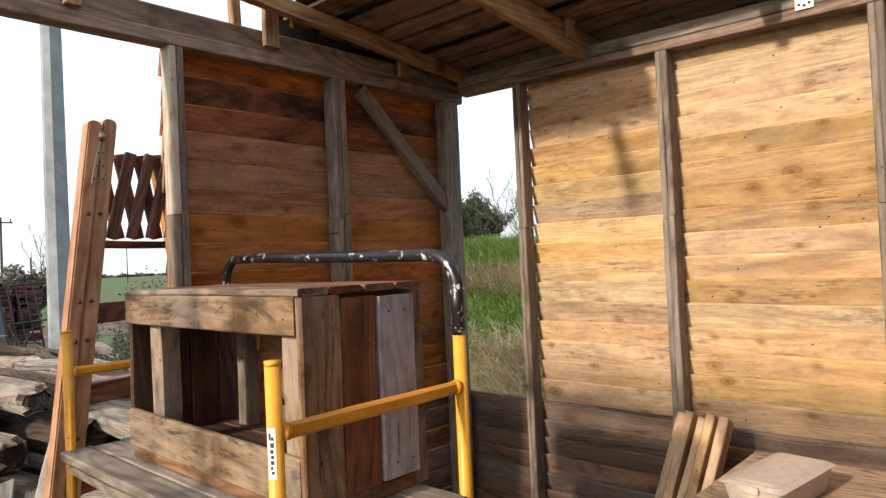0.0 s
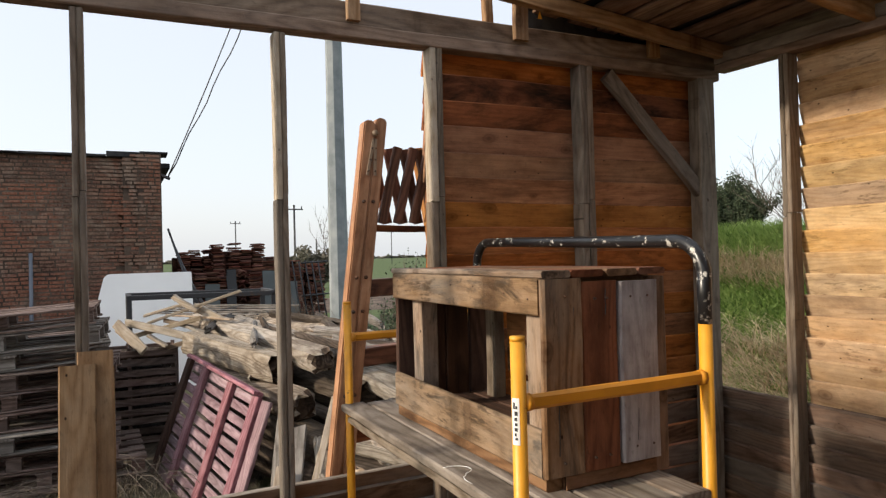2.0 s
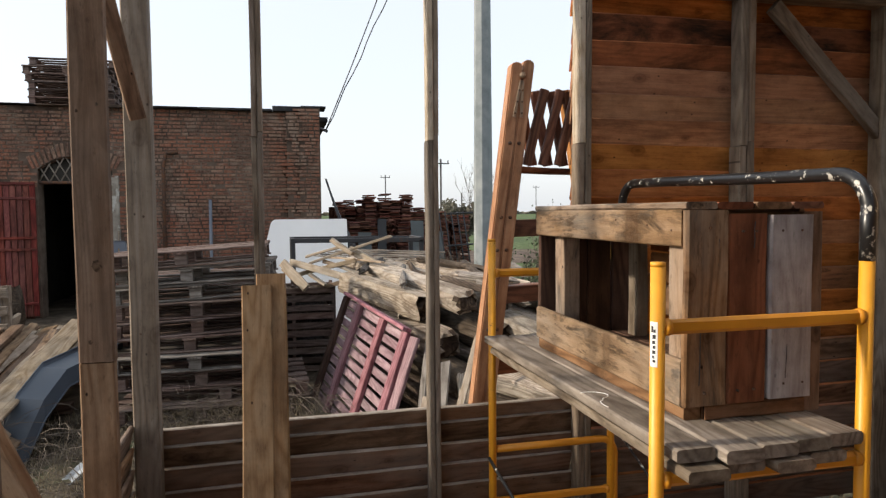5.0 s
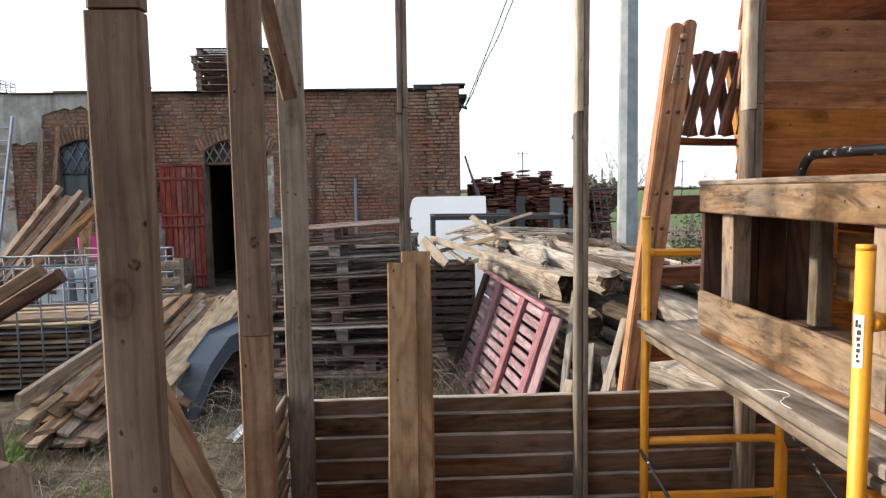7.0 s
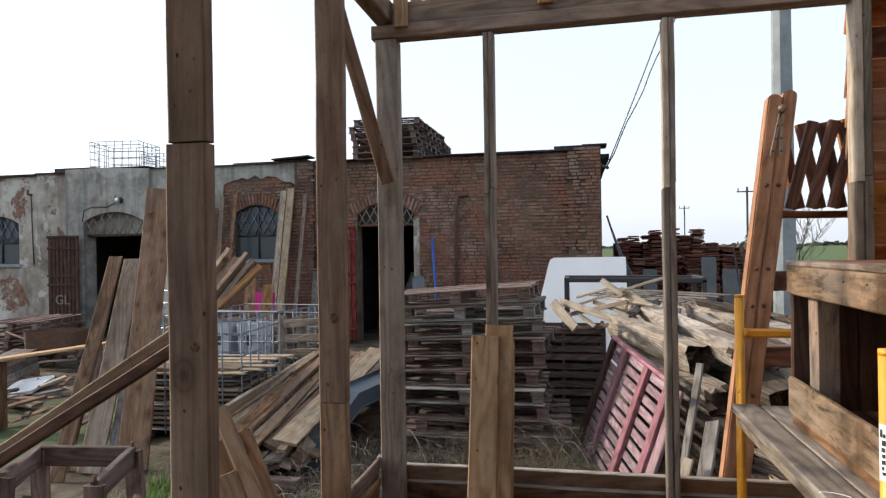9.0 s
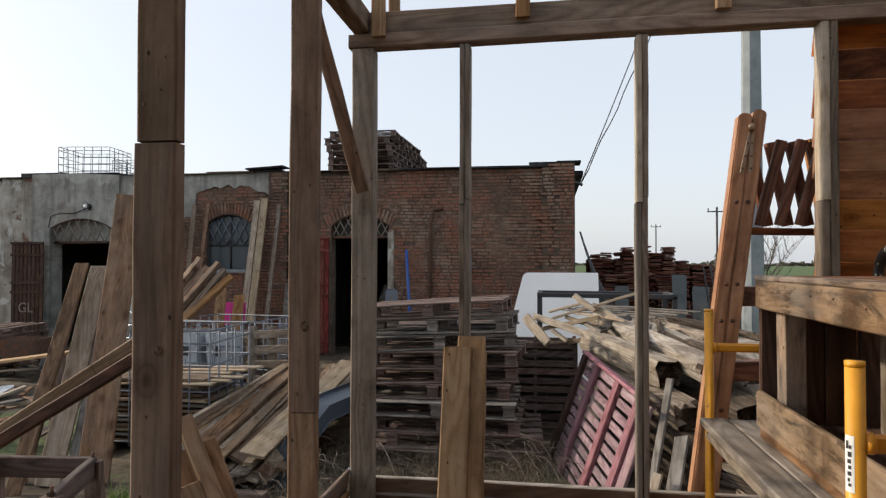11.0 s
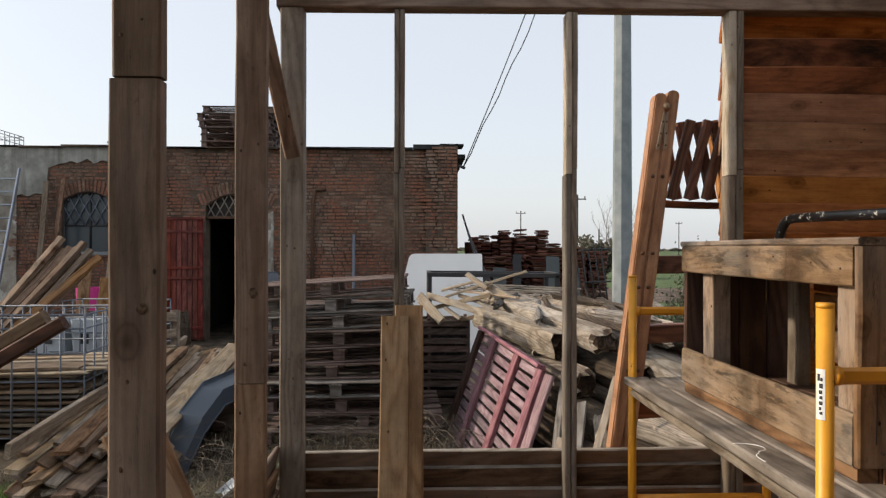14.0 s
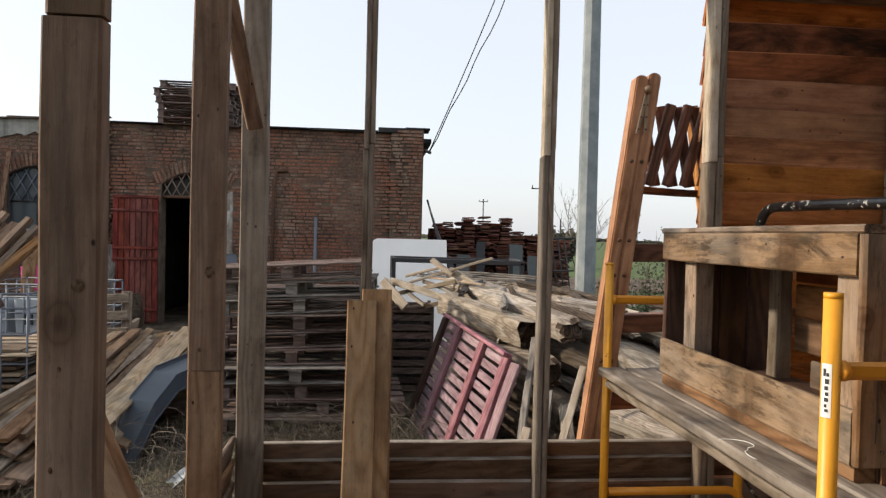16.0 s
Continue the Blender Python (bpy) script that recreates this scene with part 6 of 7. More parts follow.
bag_v = []
for j in range(9):
    for i in range(9):
        u, v = (i - 4) / 4, (j - 4) / 4
        q = noise.noise(Vector((u * 2.3, v * 2.3, 5.0)))
        bag_v.append((-5.62 + u * 0.085 * (1 - 0.3 * v * v), -1.50 + v * 0.055, GZ + 0.012 + 0.07 * (1 - u * u) * (1 - v * v) * (0.7 + q) + 0.02 * abs(noise.noise(Vector((u * 6, v * 6, 1.0))))))
bag = raw("plastic_bag", bag_v, [(j * 9 + i, j * 9 + i + 1, j * 9 + i + 10, j * 9 + i + 9) for j in range(8) for i in range(8)], M_CANISTER)
tagged(bag, "crumpled pale plastic bag lying on the yard soil", "bag")

# ---- the old brick building ----
FX = -13.0
barn = thing("farm_building", (-15, -6, GZ), "old low brick farm building with patched grey plaster", "building")
ARCHES = [(-3.57, 0.605, GZ, 2.45, 0.235), (-6.42, 0.495, 1.555, 2.53, 0.175), (-9.80, 0.755, GZ, 2.44, 0.21), (-12.85, 0.55, 1.52, 2.45, 0.17)]
LINTEL = {-3.57: 2.22, -9.80: 2.135}


def opening(y):
    for c, hw, z0, spring, rise in ARCHES:
        if abs(y - c) < hw - 1e-6:
            return z0, spring + rise * (1 - ((y - c) / hw) ** 2)
    return None


def eave(y):
    pts = [(-16, 3.49), (-12.7, 3.53), (-11.2, 3.56), (-11.0, 3.625), (-10.2, 3.635), (-8.7, 3.575), (-7.3, 3.555), (-5.5, 3.585), (-5.1, 3.575), (-4.5, 3.55), (-1.3, 3.57), (0.08, 3.575), (0.12, 3.645), (0.8, 3.65)]
    for (a, b), (c, d) in zip(pts, pts[1:]):
        if a <= y <= c:
            return b + (d - b) * (y - a) / (c - a)
    return 3.6


def facade(y0, y1, x, material, name, low=None, depth=0.3, label="", step=0.25):
    """A stretch of wall built in narrow upright strips, with its arched openings cut through."""
    ys = {round(y0 + (y1 - y0) * i / max(1, int((y1 - y0) / step)), 4) for i in range(max(1, int((y1 - y0) / step)) + 1)}
    for c, hw, *_ in ARCHES:
        for k in range(17):
            v = c - hw + 2 * hw * k / 16
            if y0 <= v <= y1:
                ys.add(round(v, 4))
    ys = sorted(ys)
    verts, faces = [], []

    def quad(a, b, za0, zb0, za1, zb1):
        n = len(verts)
        verts.extend([(x, a, za0), (x, b, zb0), (x, b, zb1), (x, a, za1), (x - depth, a, za0), (x - depth, b, zb0), (x - depth, b, zb1), (x - depth, a, za1)])
        faces.extend([(n, n + 1, n + 2, n + 3), (n + 7, n + 6, n + 5, n + 4), (n, n + 4, n + 5, n + 1), (n + 3, n + 2, n + 6, n + 7), (n, n + 3, n + 7, n + 4), (n + 1, n + 5, n + 6, n + 2)])
    for a, b in zip(ys, ys[1:]):
        if b - a < 1e-5:
            continue
        base = (low(a), low(b)) if low else (GZ - 0.1, GZ - 0.1)
        o = opening((a + b) / 2)
        if o is None:
            quad(a, b, base[0], base[1], eave(a), eave(b))
            continue
        c, hw, z0, spring, rise = [q for q in ARCHES if abs((a + b) / 2 - q[0]) < q[1]][0]
        ta = spring + rise * max(0, 1 - ((a - c) / hw) ** 2)
        tb = spring + rise * max(0, 1 - ((b - c) / hw) ** 2)
        if low:
            ta, tb = max(ta, base[0]), max(tb, base[1])
        quad(a, b, ta, tb, eave(a), eave(b))
        if z0 > 0.2 and not low:
            quad(a, b, base[0], base[1], z0, z0)
    return raw(name, verts, faces, material, barn, label)


wall_b = facade(-8.9, 0.72, FX, M_MORTAR, "wall", label="mortar between old bricks")
facade(-11.0, -8.9, FX + 0.10, M_PLASTER, "wall", depth=0.4, label="grey plastered wall with a moss-green tint")
facade(-16.0, -11.0, FX + 0.03, M_PLASTER2, "wall", depth=0.33, label="flaking pale plaster over brick")


def ragged(y):
    return 3.10 + 0.09 * noise.noise(Vector((y * 2.1, 4, 0))) + 0.07 * noise.noise(Vector((y * 6.3, 9, 0))) - (0.45 if y < -7.2 else 0) + 0.25 * max(0, 1 - abs(y + 6.4))


facade(-8.9, -5.45, FX + 0.035, M_PLASTER, "plaster", low=ragged, depth=0.03, label="broken edge of grey plaster", step=0.06)
facade(-8.9, -7.75, FX + 0.03, M_PLASTER2, "plaster", depth=0.025, label="pale plaster patch", step=0.1)
# ends, back, flat roof
box("wall", (-20.0, 0.42, GZ - 0.1), (FX - 0.3, 0.72, 3.56), M_MORTAR, barn)
box("wall", (-20.3, -16.0, GZ - 0.1), (-20.0, 0.72, 3.56), M_MORTAR, barn)
box("wall", (-20.0, -16.0, GZ - 0.1), (FX - 0.3, -15.7, 3.47), M_MORTAR, barn)
# Unseen partitions close off the rooms, in the painted interior shade.
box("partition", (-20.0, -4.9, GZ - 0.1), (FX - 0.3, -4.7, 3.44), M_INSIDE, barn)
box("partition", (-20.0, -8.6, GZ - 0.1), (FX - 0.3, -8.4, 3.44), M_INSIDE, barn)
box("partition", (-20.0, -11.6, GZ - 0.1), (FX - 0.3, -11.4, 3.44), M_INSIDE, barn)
box("roof", (-20.4, -16.1, 3.44), (FX - 0.31, 0.9, 3.53), M_TAR, barn, "flat felted roof")
r = random.Random(3)
y = -16.0
while y < 0.8:
    w = min(r.uniform(0.5, 1.3), 0.84 - y)
    k = 0.10 if y < -5.2 else 0.14
    box("coping", (FX - 0.33, y, eave(y) - 0.005 + r.uniform(-0.01, 0.01)), (FX + k + r.uniform(-0.02, 0.02), y + w - 0.004, eave(y + w / 2) + r.uniform(0.012, 0.035)), M_TAR if y > -3.4 or r.random() < 0.6 else M_MORTAR, barn, "dark felted coping")
    y += w
timber("raised_slab", (FX + 0.05, -5.95, 3.63), (FX + 0.02, -5.15, 3.68), 0.4, 0.03, M_TAR, barn, (0, 0.12, 1))
M_GLASS = Nodes("old_window_glass")
M_GLASS.done((0.055, 0.07, 0.08), 0.22, spec=0.4)
M_GLASS.bsdf.inputs["Transmission Weight"].default_value = 0.0
M_GLASS = M_GLASS.mat


def grille(c, hw, z0, spring, rise, x, parent, material, nx, label):
    """Crossed diagonal bars clipped to the arched head."""
    def top(y):
        return spring + rise * (1 - ((y - c) / hw) ** 2)
    g = None
    s = 2 * hw / nx
    for d in (1, -1):
        for i in range(-nx * 3, nx * 4):
            ya = c - hw + i * s
            pts = []
            for k in range(80):
                z = z0 + k * (top(c) - z0) / 79
                y = ya + d * (z - z0) * 0.55
                if abs(y - c) <= hw and z <= top(y):
                    pts.append((x, y, z))
            if len(pts) > 3:
                tube("bar", [pts[0], pts[-1]], 0.013, material, parent, sides=5)


def window(c, hw, z0, spring, rise, x, label):
    w = thing("window", (x, c, z0), "", "")
    w.parent = barn
    w.matrix_parent_inverse = W[barn].inverted()
    w["label"] = label
    n = 16
    yy = [c - hw + 2 * hw * i / n for i in range(n + 1)]
    top = [spring + rise * (1 - ((y - c) / hw) ** 2) for y in yy]
    raw("pane", [(x - 0.12, y, z0) for y in yy] + [(x - 0.12, y, t) for y, t in zip(yy, top)], [(i, i + 1, n + 2 + i, n + 1 + i) for i in range(n)], M_GLASS, w, "dusty blue-grey glass")
    tube("frame", [(x - 0.10, y, t) for y, t in zip(yy, top)] + [(x - 0.10, c + hw, z0), (x - 0.10, c - hw, z0), (x - 0.10, c - hw, spring)], 0.025, M_DARK, w, sides=6)
    tube("mullion", [(x - 0.10, c, z0), (x - 0.10, c, spring + rise)], 0.018, M_DARK, w, sides=6)
    zm = z0 + (spring - z0) * 0.52
    tube("transom", [(x - 0.10, c - hw, zm), (x - 0.10, c + hw, zm)], 0.018, M_DARK, w, sides=6)
    grille(c, hw, zm, spring, rise, x - 0.09, w, M_STEEL, 5, "")
    box("sill", (x - 0.1, c - hw - 0.06, z0 - 0.07), (x + 0.05, c + hw + 0.06, z0), M_CONC, w)


window(*ARCHES[1], FX, "arched iron window with diamond leading")
window(*ARCHES[3], FX + 0.03, "arched iron window with dusty panes")
for c, hw, z0, spring, rise in (ARCHES[0], ARCHES[2]):
    d = thing("doorway_grille", (FX, c, LINTEL[c]), "", "")
    d.parent = barn
    d.matrix_parent_inverse = W[barn].inverted()
    d["label"] = "arched iron grille over the doorway"
    grille(c, hw, LINTEL[c], spring, rise, FX - 0.05 + (0.1 if c < -9 else 0), d, M_LATH, 7, "")
    tube("lintel_bar", [(FX - 0.06, c - hw, LINTEL[c]), (FX - 0.06, c + hw, LINTEL[c])], 0.03, M_RUST, d, sides=6)
    ya = [c - hw + 2 * hw * i / 16 for i in range(17)]
    tube("arch_bar", [(FX - 0.06 + (0.1 if c < -9 else 0), y, spring + rise * (1 - ((y - c) / hw) ** 2) - 0.015) for y in ya], 0.015, M_RUST, d, sides=6)
    # Sheet behind each grille; the right one carries the room's shade as colour.
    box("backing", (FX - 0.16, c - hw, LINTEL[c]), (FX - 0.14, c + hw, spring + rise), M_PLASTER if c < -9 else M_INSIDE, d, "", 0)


def door_leaf(y0, y1, z1, x, material, label, tilt):
    d = thing("door_leaf", (x, (y0 + y1) / 2, GZ), "", "")
    d.parent = barn
    d.matrix_parent_inverse = W[barn].inverted()
    d["label"] = label
    n = 8
    dx = tilt
    for i in range(n):
        a = (i + 0.5) / n
        timber("board", (x + dx * (1 - a), y0 + (y1 - y0) * a, GZ + 0.06), (x + dx * (1 - a), y0 + (y1 - y0) * a, z1), (y1 - y0) / n - 0.008, 0.03, material, d, (1, 0, 0))
    for z in (0.1, 1.05, 1.25, z1 - 0.28, z1 - 0.03):
        timber("ledge", (x + dx + 0.03, y0, z), (x + 0.03, y1, z), 0.05, 0.025, material, d, (1, 0, 0))
    return d


door_leaf(-4.95, -4.18, 2.22, FX + 0.12, M_DOORRED, "dull red boarded door standing open against the wall", 0.12)
leaf = door_leaf(-11.32, -10.58, 2.14, FX + 0.22, M_DOORBR, "dark brown boarded door standing open against the wall", 0.05)
fc = bpy.data.curves.new("letters", "FONT")
fc.body, fc.size, fc.extrude = "GL", 0.30, 0.003
lt = bpy.data.objects.new("letters", fc)
dg = bpy.context.evaluated_depsgraph_get()
me = bpy.data.meshes.new_from_object(lt, depsgraph=dg)
me.materials.append(M_LATH)
link("letters", me, leaf, "worn white painted letters", pose(FX + 0.31, -11.12, 0.62, 90, 0, 90))
lamp = thing("wall_lamp", (FX + 0.15, -9.60, 2.88), "oval bulkhead lamp with a wire guard on the plaster", "lamp")
tube("body", [(FX + 0.10, -9.60, 2.90), (FX + 0.15, -9.60, 2.90), (FX + 0.22, -9.60, 2.90)], lambda a: 0.07 - 0.025 * a, M_DARK, lamp, sides=14)
tube("glass", [(FX + 0.22, -9.60, 2.90), (FX + 0.26, -9.60, 2.90)], lambda a: 0.05 - 0.02 * a, M_WHITE, lamp, sides=12)
tube("guard", arc((FX + 0.23, -9.60, 2.90), (0, 0.065, 0), (0, 0, 0.12), 0, 360, 16), 0.008, M_STEEL, lamp, sides=5)
tube("cable", [(FX + 0.115, -9.68, 2.86), (FX + 0.115, -9.95, 2.76), (FX + 0.115, -10.3, 2.77), (FX + 0.115, -10.52, 2.70), (FX + 0.115, -10.57, 2.45)], 0.01, M_DARK, lamp, sides=5)
ins = thing("insulator", (FX + 0.05, -11.95, 3.1), "old iron insulator with a wire down the wall", "insulator")
tube("stem", [(FX + 0.03, -11.95, 3.1), (FX + 0.14, -11.95, 3.1), (FX + 0.14, -11.95, 3.2)], 0.025, M_RUST, ins, sides=6)
tube("wire", [(FX + 0.05, -11.95, 3.1), (FX + 0.045, -11.93, 2.2), (FX + 0.045, -11.9, 1.5)], 0.012, M_DARK, ins, sides=5)

# what leans on and stands by the building
al = thing("aluminium_ladder", (-12.3, -7.85, GZ), "aluminium ladder leaning on the building", "ladder")
for y0, y1 in ((-8.16, -8.10), (-7.62, -7.56)):
    timber("stile", (-11.9, y0, GZ), (-12.75, y1, 3.12), 0.03, 0.07, M_ALU, al, (1, 0, 0.3), warp=0)
for i in range(13):
    f = 0.04 + i * 0.075
    tube("rung", [(-11.9 - 0.85 * f, -8.16 + 0.06 * f, GZ + 3.30 * f), (-11.9 - 0.85 * f, -7.62 + 0.06 * f, GZ + 3.30 * f)], 0.016, M_ALU, al, sides=6)
for (y0, y1, zt, w, m) in ((-5.90, -5.72, 2.98, 0.13, M_PALE), (-5.74, -5.56, 3.02, 0.15, M_PALE), (-5.40, -5.24, 2.88, 0.08, M_STUD), (-4.95, -5.0, 1.3, 0.2, M_GREY), (-7.15, -7.12, 2.9, 0.1, M_STUD), (-6.98, -6.80, 2.95, 0.08, M_BOXD)):
    tagged(timber("leaning_plank", (-12.45, y0, GZ), (-12.86, y1, zt), w, 0.04, m, None, (1, 0, 0.1)), "grey plank leaning on the brick wall", "plank", "planks on the building")
o = tube("blue_pole", [(-12.6, -2.40, GZ), (-12.85, -2.57, 1.95)], 0.03, M_BLUE)
tagged(o, "blue plastic pipe leaning on the brick wall", "pipe")
o = tube("drain_pipe", [(FX + 0.06, -2.12, 0.0), (FX + 0.06, -2.10, 2.5), (FX + 0.06, -2.05, 2.76), (FX + 0.02, -1.85, 2.78)], 0.035, M_RUST)
tagged(o, "rusty iron pipe running up the brick wall", "pipe")
o = tube("steel_pole", [(-12.6, -1.28, GZ), (-12.9, -1.30, 1.9)], 0.03, M_STEEL)
tagged(o, "grey steel post leaning on the brick wall", "pipe")
sh = thing("shovel", (-12.7, -2.9, GZ), "old grey shovel stood blade up by the doorway", "shovel")
tube("handle", [(-12.6, -2.84, GZ), (-12.84, -2.86, 1.35)], 0.02, M_STUD, sh, sides=8)
bm = rounded_tray(0.26, 0.36, 0, 0.02, 0.05, 0.06, 0.006)
part("blade", bm, M_STEEL, sh, "dull steel blade", pose(-12.78, -2.85, 1.0, 90, 0, 90))
cr = thing("red_crate", (-10.9, -2.2, GZ), "dull red-brown wooden crate beside the pallets", "crate")
for k in range(4):
    timber("slat", (-10.7, -2.45, GZ + 0.1 + 0.2 * k), (-10.7, -2.0, GZ + 0.1 + 0.2 * k), 0.17, 0.02, M_DOORRED, cr, (1, 0, 0))
    timber("slat", (-11.2, -2.45, GZ + 0.1 + 0.2 * k), (-10.72, -2.45, GZ + 0.1 + 0.2 * k), 0.17, 0.02, M_DOORRED, cr, (0, 1, 0))
for x, y in ((-10.73, -2.42), (-10.73, -2.03), (-11.18, -2.42), (-11.18, -2.03)):
    timber("corner", (x, y, GZ), (x, y, 0.66), 0.05, 0.05, M_DOORRED, cr, (1, 0, 0))
box("jamb", (FX - 0.28, -2.985, GZ), (FX + 0.022, -2.86, 2.35), M_PLASTER2, barn, "pale patched plaster beside the doorway", 0.01)
for i, (y0, y1, x1) in enumerate(((-3.75, -3.35, -14.4), (-3.3, -3.2, -14.8), (-3.9, -3.95, -15.0))):
    tagged(timber("stored_board", (-14.1, y0, GZ), (x1, y1, 1.2 + 0.4 * i), 0.12, 0.03, M_GREY, None, (1, 0, 0)), "dusty board leaning inside the dark doorway", "plank", "boards inside the doorway")
for i in range(4):
    o = tube("iron_pipe", [(-12.6 + 0.1 * i, 1.55 + 0.12 * i, GZ), (-12.95, 0.82 + 0.06 * i, 2.3 - 0.2 * i)], 0.018, M_DARK)
    tagged(o, "dark iron pipe leaning on the end of the building", "pipe", "pipes at the corner")
o = part("pink_tub", rounded_tray(0.45, 0.45, 0, 0.36, 0.1, 0.12, 0.01), M_PINK, None, "", Matrix.Translation((-11.0, -5.35, 0.62)))
tagged(o, "bright pink plastic tub on a stack", "tub")
o = timber("tub_stand", (-11.0, -5.65, 0.22), (-11.0, -5.05, 0.22), 0.6, 0.8, M_PALLET)
tagged(o, "dull wooden crate under a pink tub", "crate")
# pallets and a cage on the roof
r = random.Random(5)
for k, (x, n) in enumerate(((-14.2, 7), (-15.1, 7), (-16.0, 7), (-16.9, 6))):
    for i in range(n):
        copy_thing(first, pose(x + r.uniform(-0.05, 0.05), -3.80 + 0.02 * k + r.uniform(-0.05, 0.05), 3.53 + i * 0.146, 0, 0, 90 + r.uniform(-3, 3)))
cage(-14.3, -10.5, 8, "bare wire cage lying on the flat roof", 3.53, 0.85)
cage(-15.4, -9.9, 3, "bare wire cage lying on the flat roof", 3.53, 0.7)

# ---- roof tiles and scrap beyond the building ----
def half_pipe():
    bm = bmesh.new()
    rows = []
    for x, rr in ((-0.22, 0.085), (0.22, 0.065)):
        o_, i_ = [], []
        for k in range(7):
            a = math.pi * k / 6
            o_.append(bm.verts.new((x, rr * math.cos(a), rr * math.sin(a))))
            i_.append(bm.verts.new((x, (rr - 0.014) * math.cos(a), (rr - 0.014) * math.sin(a))))
        rows.append((o_, i_))
    (oa, ia), (ob, ib) = rows
    for k in range(6):
        bm.faces.new((oa[k], ob[k], ob[k + 1], oa[k + 1]))
        bm.faces.new((ia[k + 1], ib[k + 1], ib[k], ia[k]))
        bm.faces.new((oa[k + 1], ia[k + 1], ia[k], oa[k]))
        bm.faces.new((ob[k], ib[k], ib[k + 1], ob[k + 1]))
    bm.faces.new((oa[0], ia[0], ib[0], ob[0]))
    bm.faces.new((ob[6], ib[6], ia[6], oa[6]))
    me = bpy.data.meshes.new("tile")
    bm.to_mesh(me)
    bm.free()
    me.materials.append(M_TILE)
    return me


def flat_tile():
    bm = bmesh.new()
    bmesh.ops.create_cube(bm, size=1.0, matrix=Matrix.Diagonal((0.42, 0.25, 0.035, 1.0)))
    bmesh.ops.bevel(bm, geom=bm.edges[:], offset=0.006, segments=1, affect="EDGES")
    me = bpy.data.meshes.new("flat_tile")
    bm.to_mesh(me)
    bm.free()
    me.materials.append(M_TILE)
    return me


TILE, SLAB = half_pipe(), flat_tile()
r = random.Random(17)
for y0, y1, x, top in ((1.15, 1.9, -16.2, 1.88), (1.95, 2.9, -16.0, 2.0), (2.95, 3.95, -16.3, 1.74), (1.4, 2.8, -15.2, 1.43), (4.0, 4.6, -17.0, 1.48)):
    t = thing("tile_stack", (x, (y0 + y1) / 2, GZ), "stack of old curved and flat terracotta roof tiles", "tiles", "tile stacks")
    y = y0
    while y < y1:
        flat = r.random() < 0.8
        end = top + 0.06 - r.choice((0.0, 0.0, 0.04, 0.08, 0.14))
        lean = r.uniform(-0.03, 0.03)
        z = GZ
        while z < end:
            q = lean * (z - GZ)
            if flat:
                link("flat_tile", SLAB, t, "", pose(x + 0.05 + r.uniform(-0.05, 0.05), y + 0.13 + q + r.uniform(-0.02, 0.02), z + 0.02, r.uniform(-3, 3), r.uniform(-4, 4), r.uniform(-7, 7)))
                z += 0.046 + (0.05 if r.random() < 0.12 else 0)
            else:
                for k in range(2):
                    link("tile", TILE, t, "", pose(x + r.uniform(-0.07, 0.07), y + 0.07 + 0.16 * k + q + r.uniform(-0.02, 0.02), z + r.uniform(0, 0.03), r.uniform(-8, 8), r.uniform(-3, 3), r.uniform(-8, 8)))
                z += 0.105
        y += 0.27 if flat else 0.33
    box("core", (x - 0.5, y0 - 0.02, GZ), (x - 0.10, y1 + 0.02, top - 0.09), M_TILE, t, "tiles packed behind")
for i, (y, z1, w) in enumerate(((1.75, 1.2, 0.3), (2.15, 1.5, 0.2), (2.95, 1.45, 0.3), (1.25, 1.1, 0.4), (3.4, 1.2, 0.35))):
    tagged(timber("metal_sheet", (-14.6, y, GZ), (-14.9, y + 0.05, z1), w, 0.02, (M_SHEET, M_DARK)[i % 2], None, (1, 0, 0.1), warp=0.01), "grey metal sheet leaning on the tile stacks", "sheet", "sheets by the tiles")
gate = thing("old_gate", (-14.0, 3.9, GZ), "dark rusted iron gate leaning askew", "gate")
for i in range(5):
    tube("bar", [(-14.0, 3.55 + 0.14 * i, GZ), (-14.2, 3.35 + 0.14 * i, 1.65)], 0.018, M_DARK, gate, sides=5)
for z in (0.1, 0.9, 1.6):
    tube("rail", [(-14.05, 3.5, z), (-14.05, 4.1, z + 0.03)], 0.02, M_DARK, gate, sides=5)

# ---- poles, wires and the distance ----
PXX, PYY = -11.0, 3.385
pole = thing("concrete_pole", (PXX, PYY, GZ), "pale grey square concrete power pole", "pole")
bm = bmesh.new()
bmesh.ops.create_cone(bm, cap_ends=True, segments=8, radius1=0.175, radius2=0.107, depth=10.9)
part("shaft", bm, M_CONC, pole, "", Matrix.Translation((PXX, PYY, GZ + 5.45)) @ Matrix.Rotation(radians(22), 4, "Z"))
box("cross_arm", (PXX - 0.05, PYY - 0.7, 10.1), (PXX + 0.05, PYY + 0.7, 10.2), M_STEEL, pole)
w0, w1 = Vector((-12.8, 0.82, 3.20)), Vector((PXX, PYY, 10.1))
for k in range(2):
    pts = []
    for i in range(25):
        f = i / 24
        p = w0.lerp(w1 + Vector((0, 0.50 * k, 0.1 * k)), f)
        p.z -= 0.2 * 4 * f * (1 - f)
        p.y += 0.02 * math.sin(f * 40) * k
        pts.append(p)
    o = tube("cable", pts, 0.011, M_DARK, None, sides=5)
    tagged(o, "black power cable from the pole to the eaves", "cable", "cables")
br = tube("eave_bracket", [(FX + 0.1, 0.72, 3.26), (FX + 0.2, 0.85, 3.19)], 0.03, M_DARK)
tagged(br, "dark cable bracket at the corner of the building", "bracket")
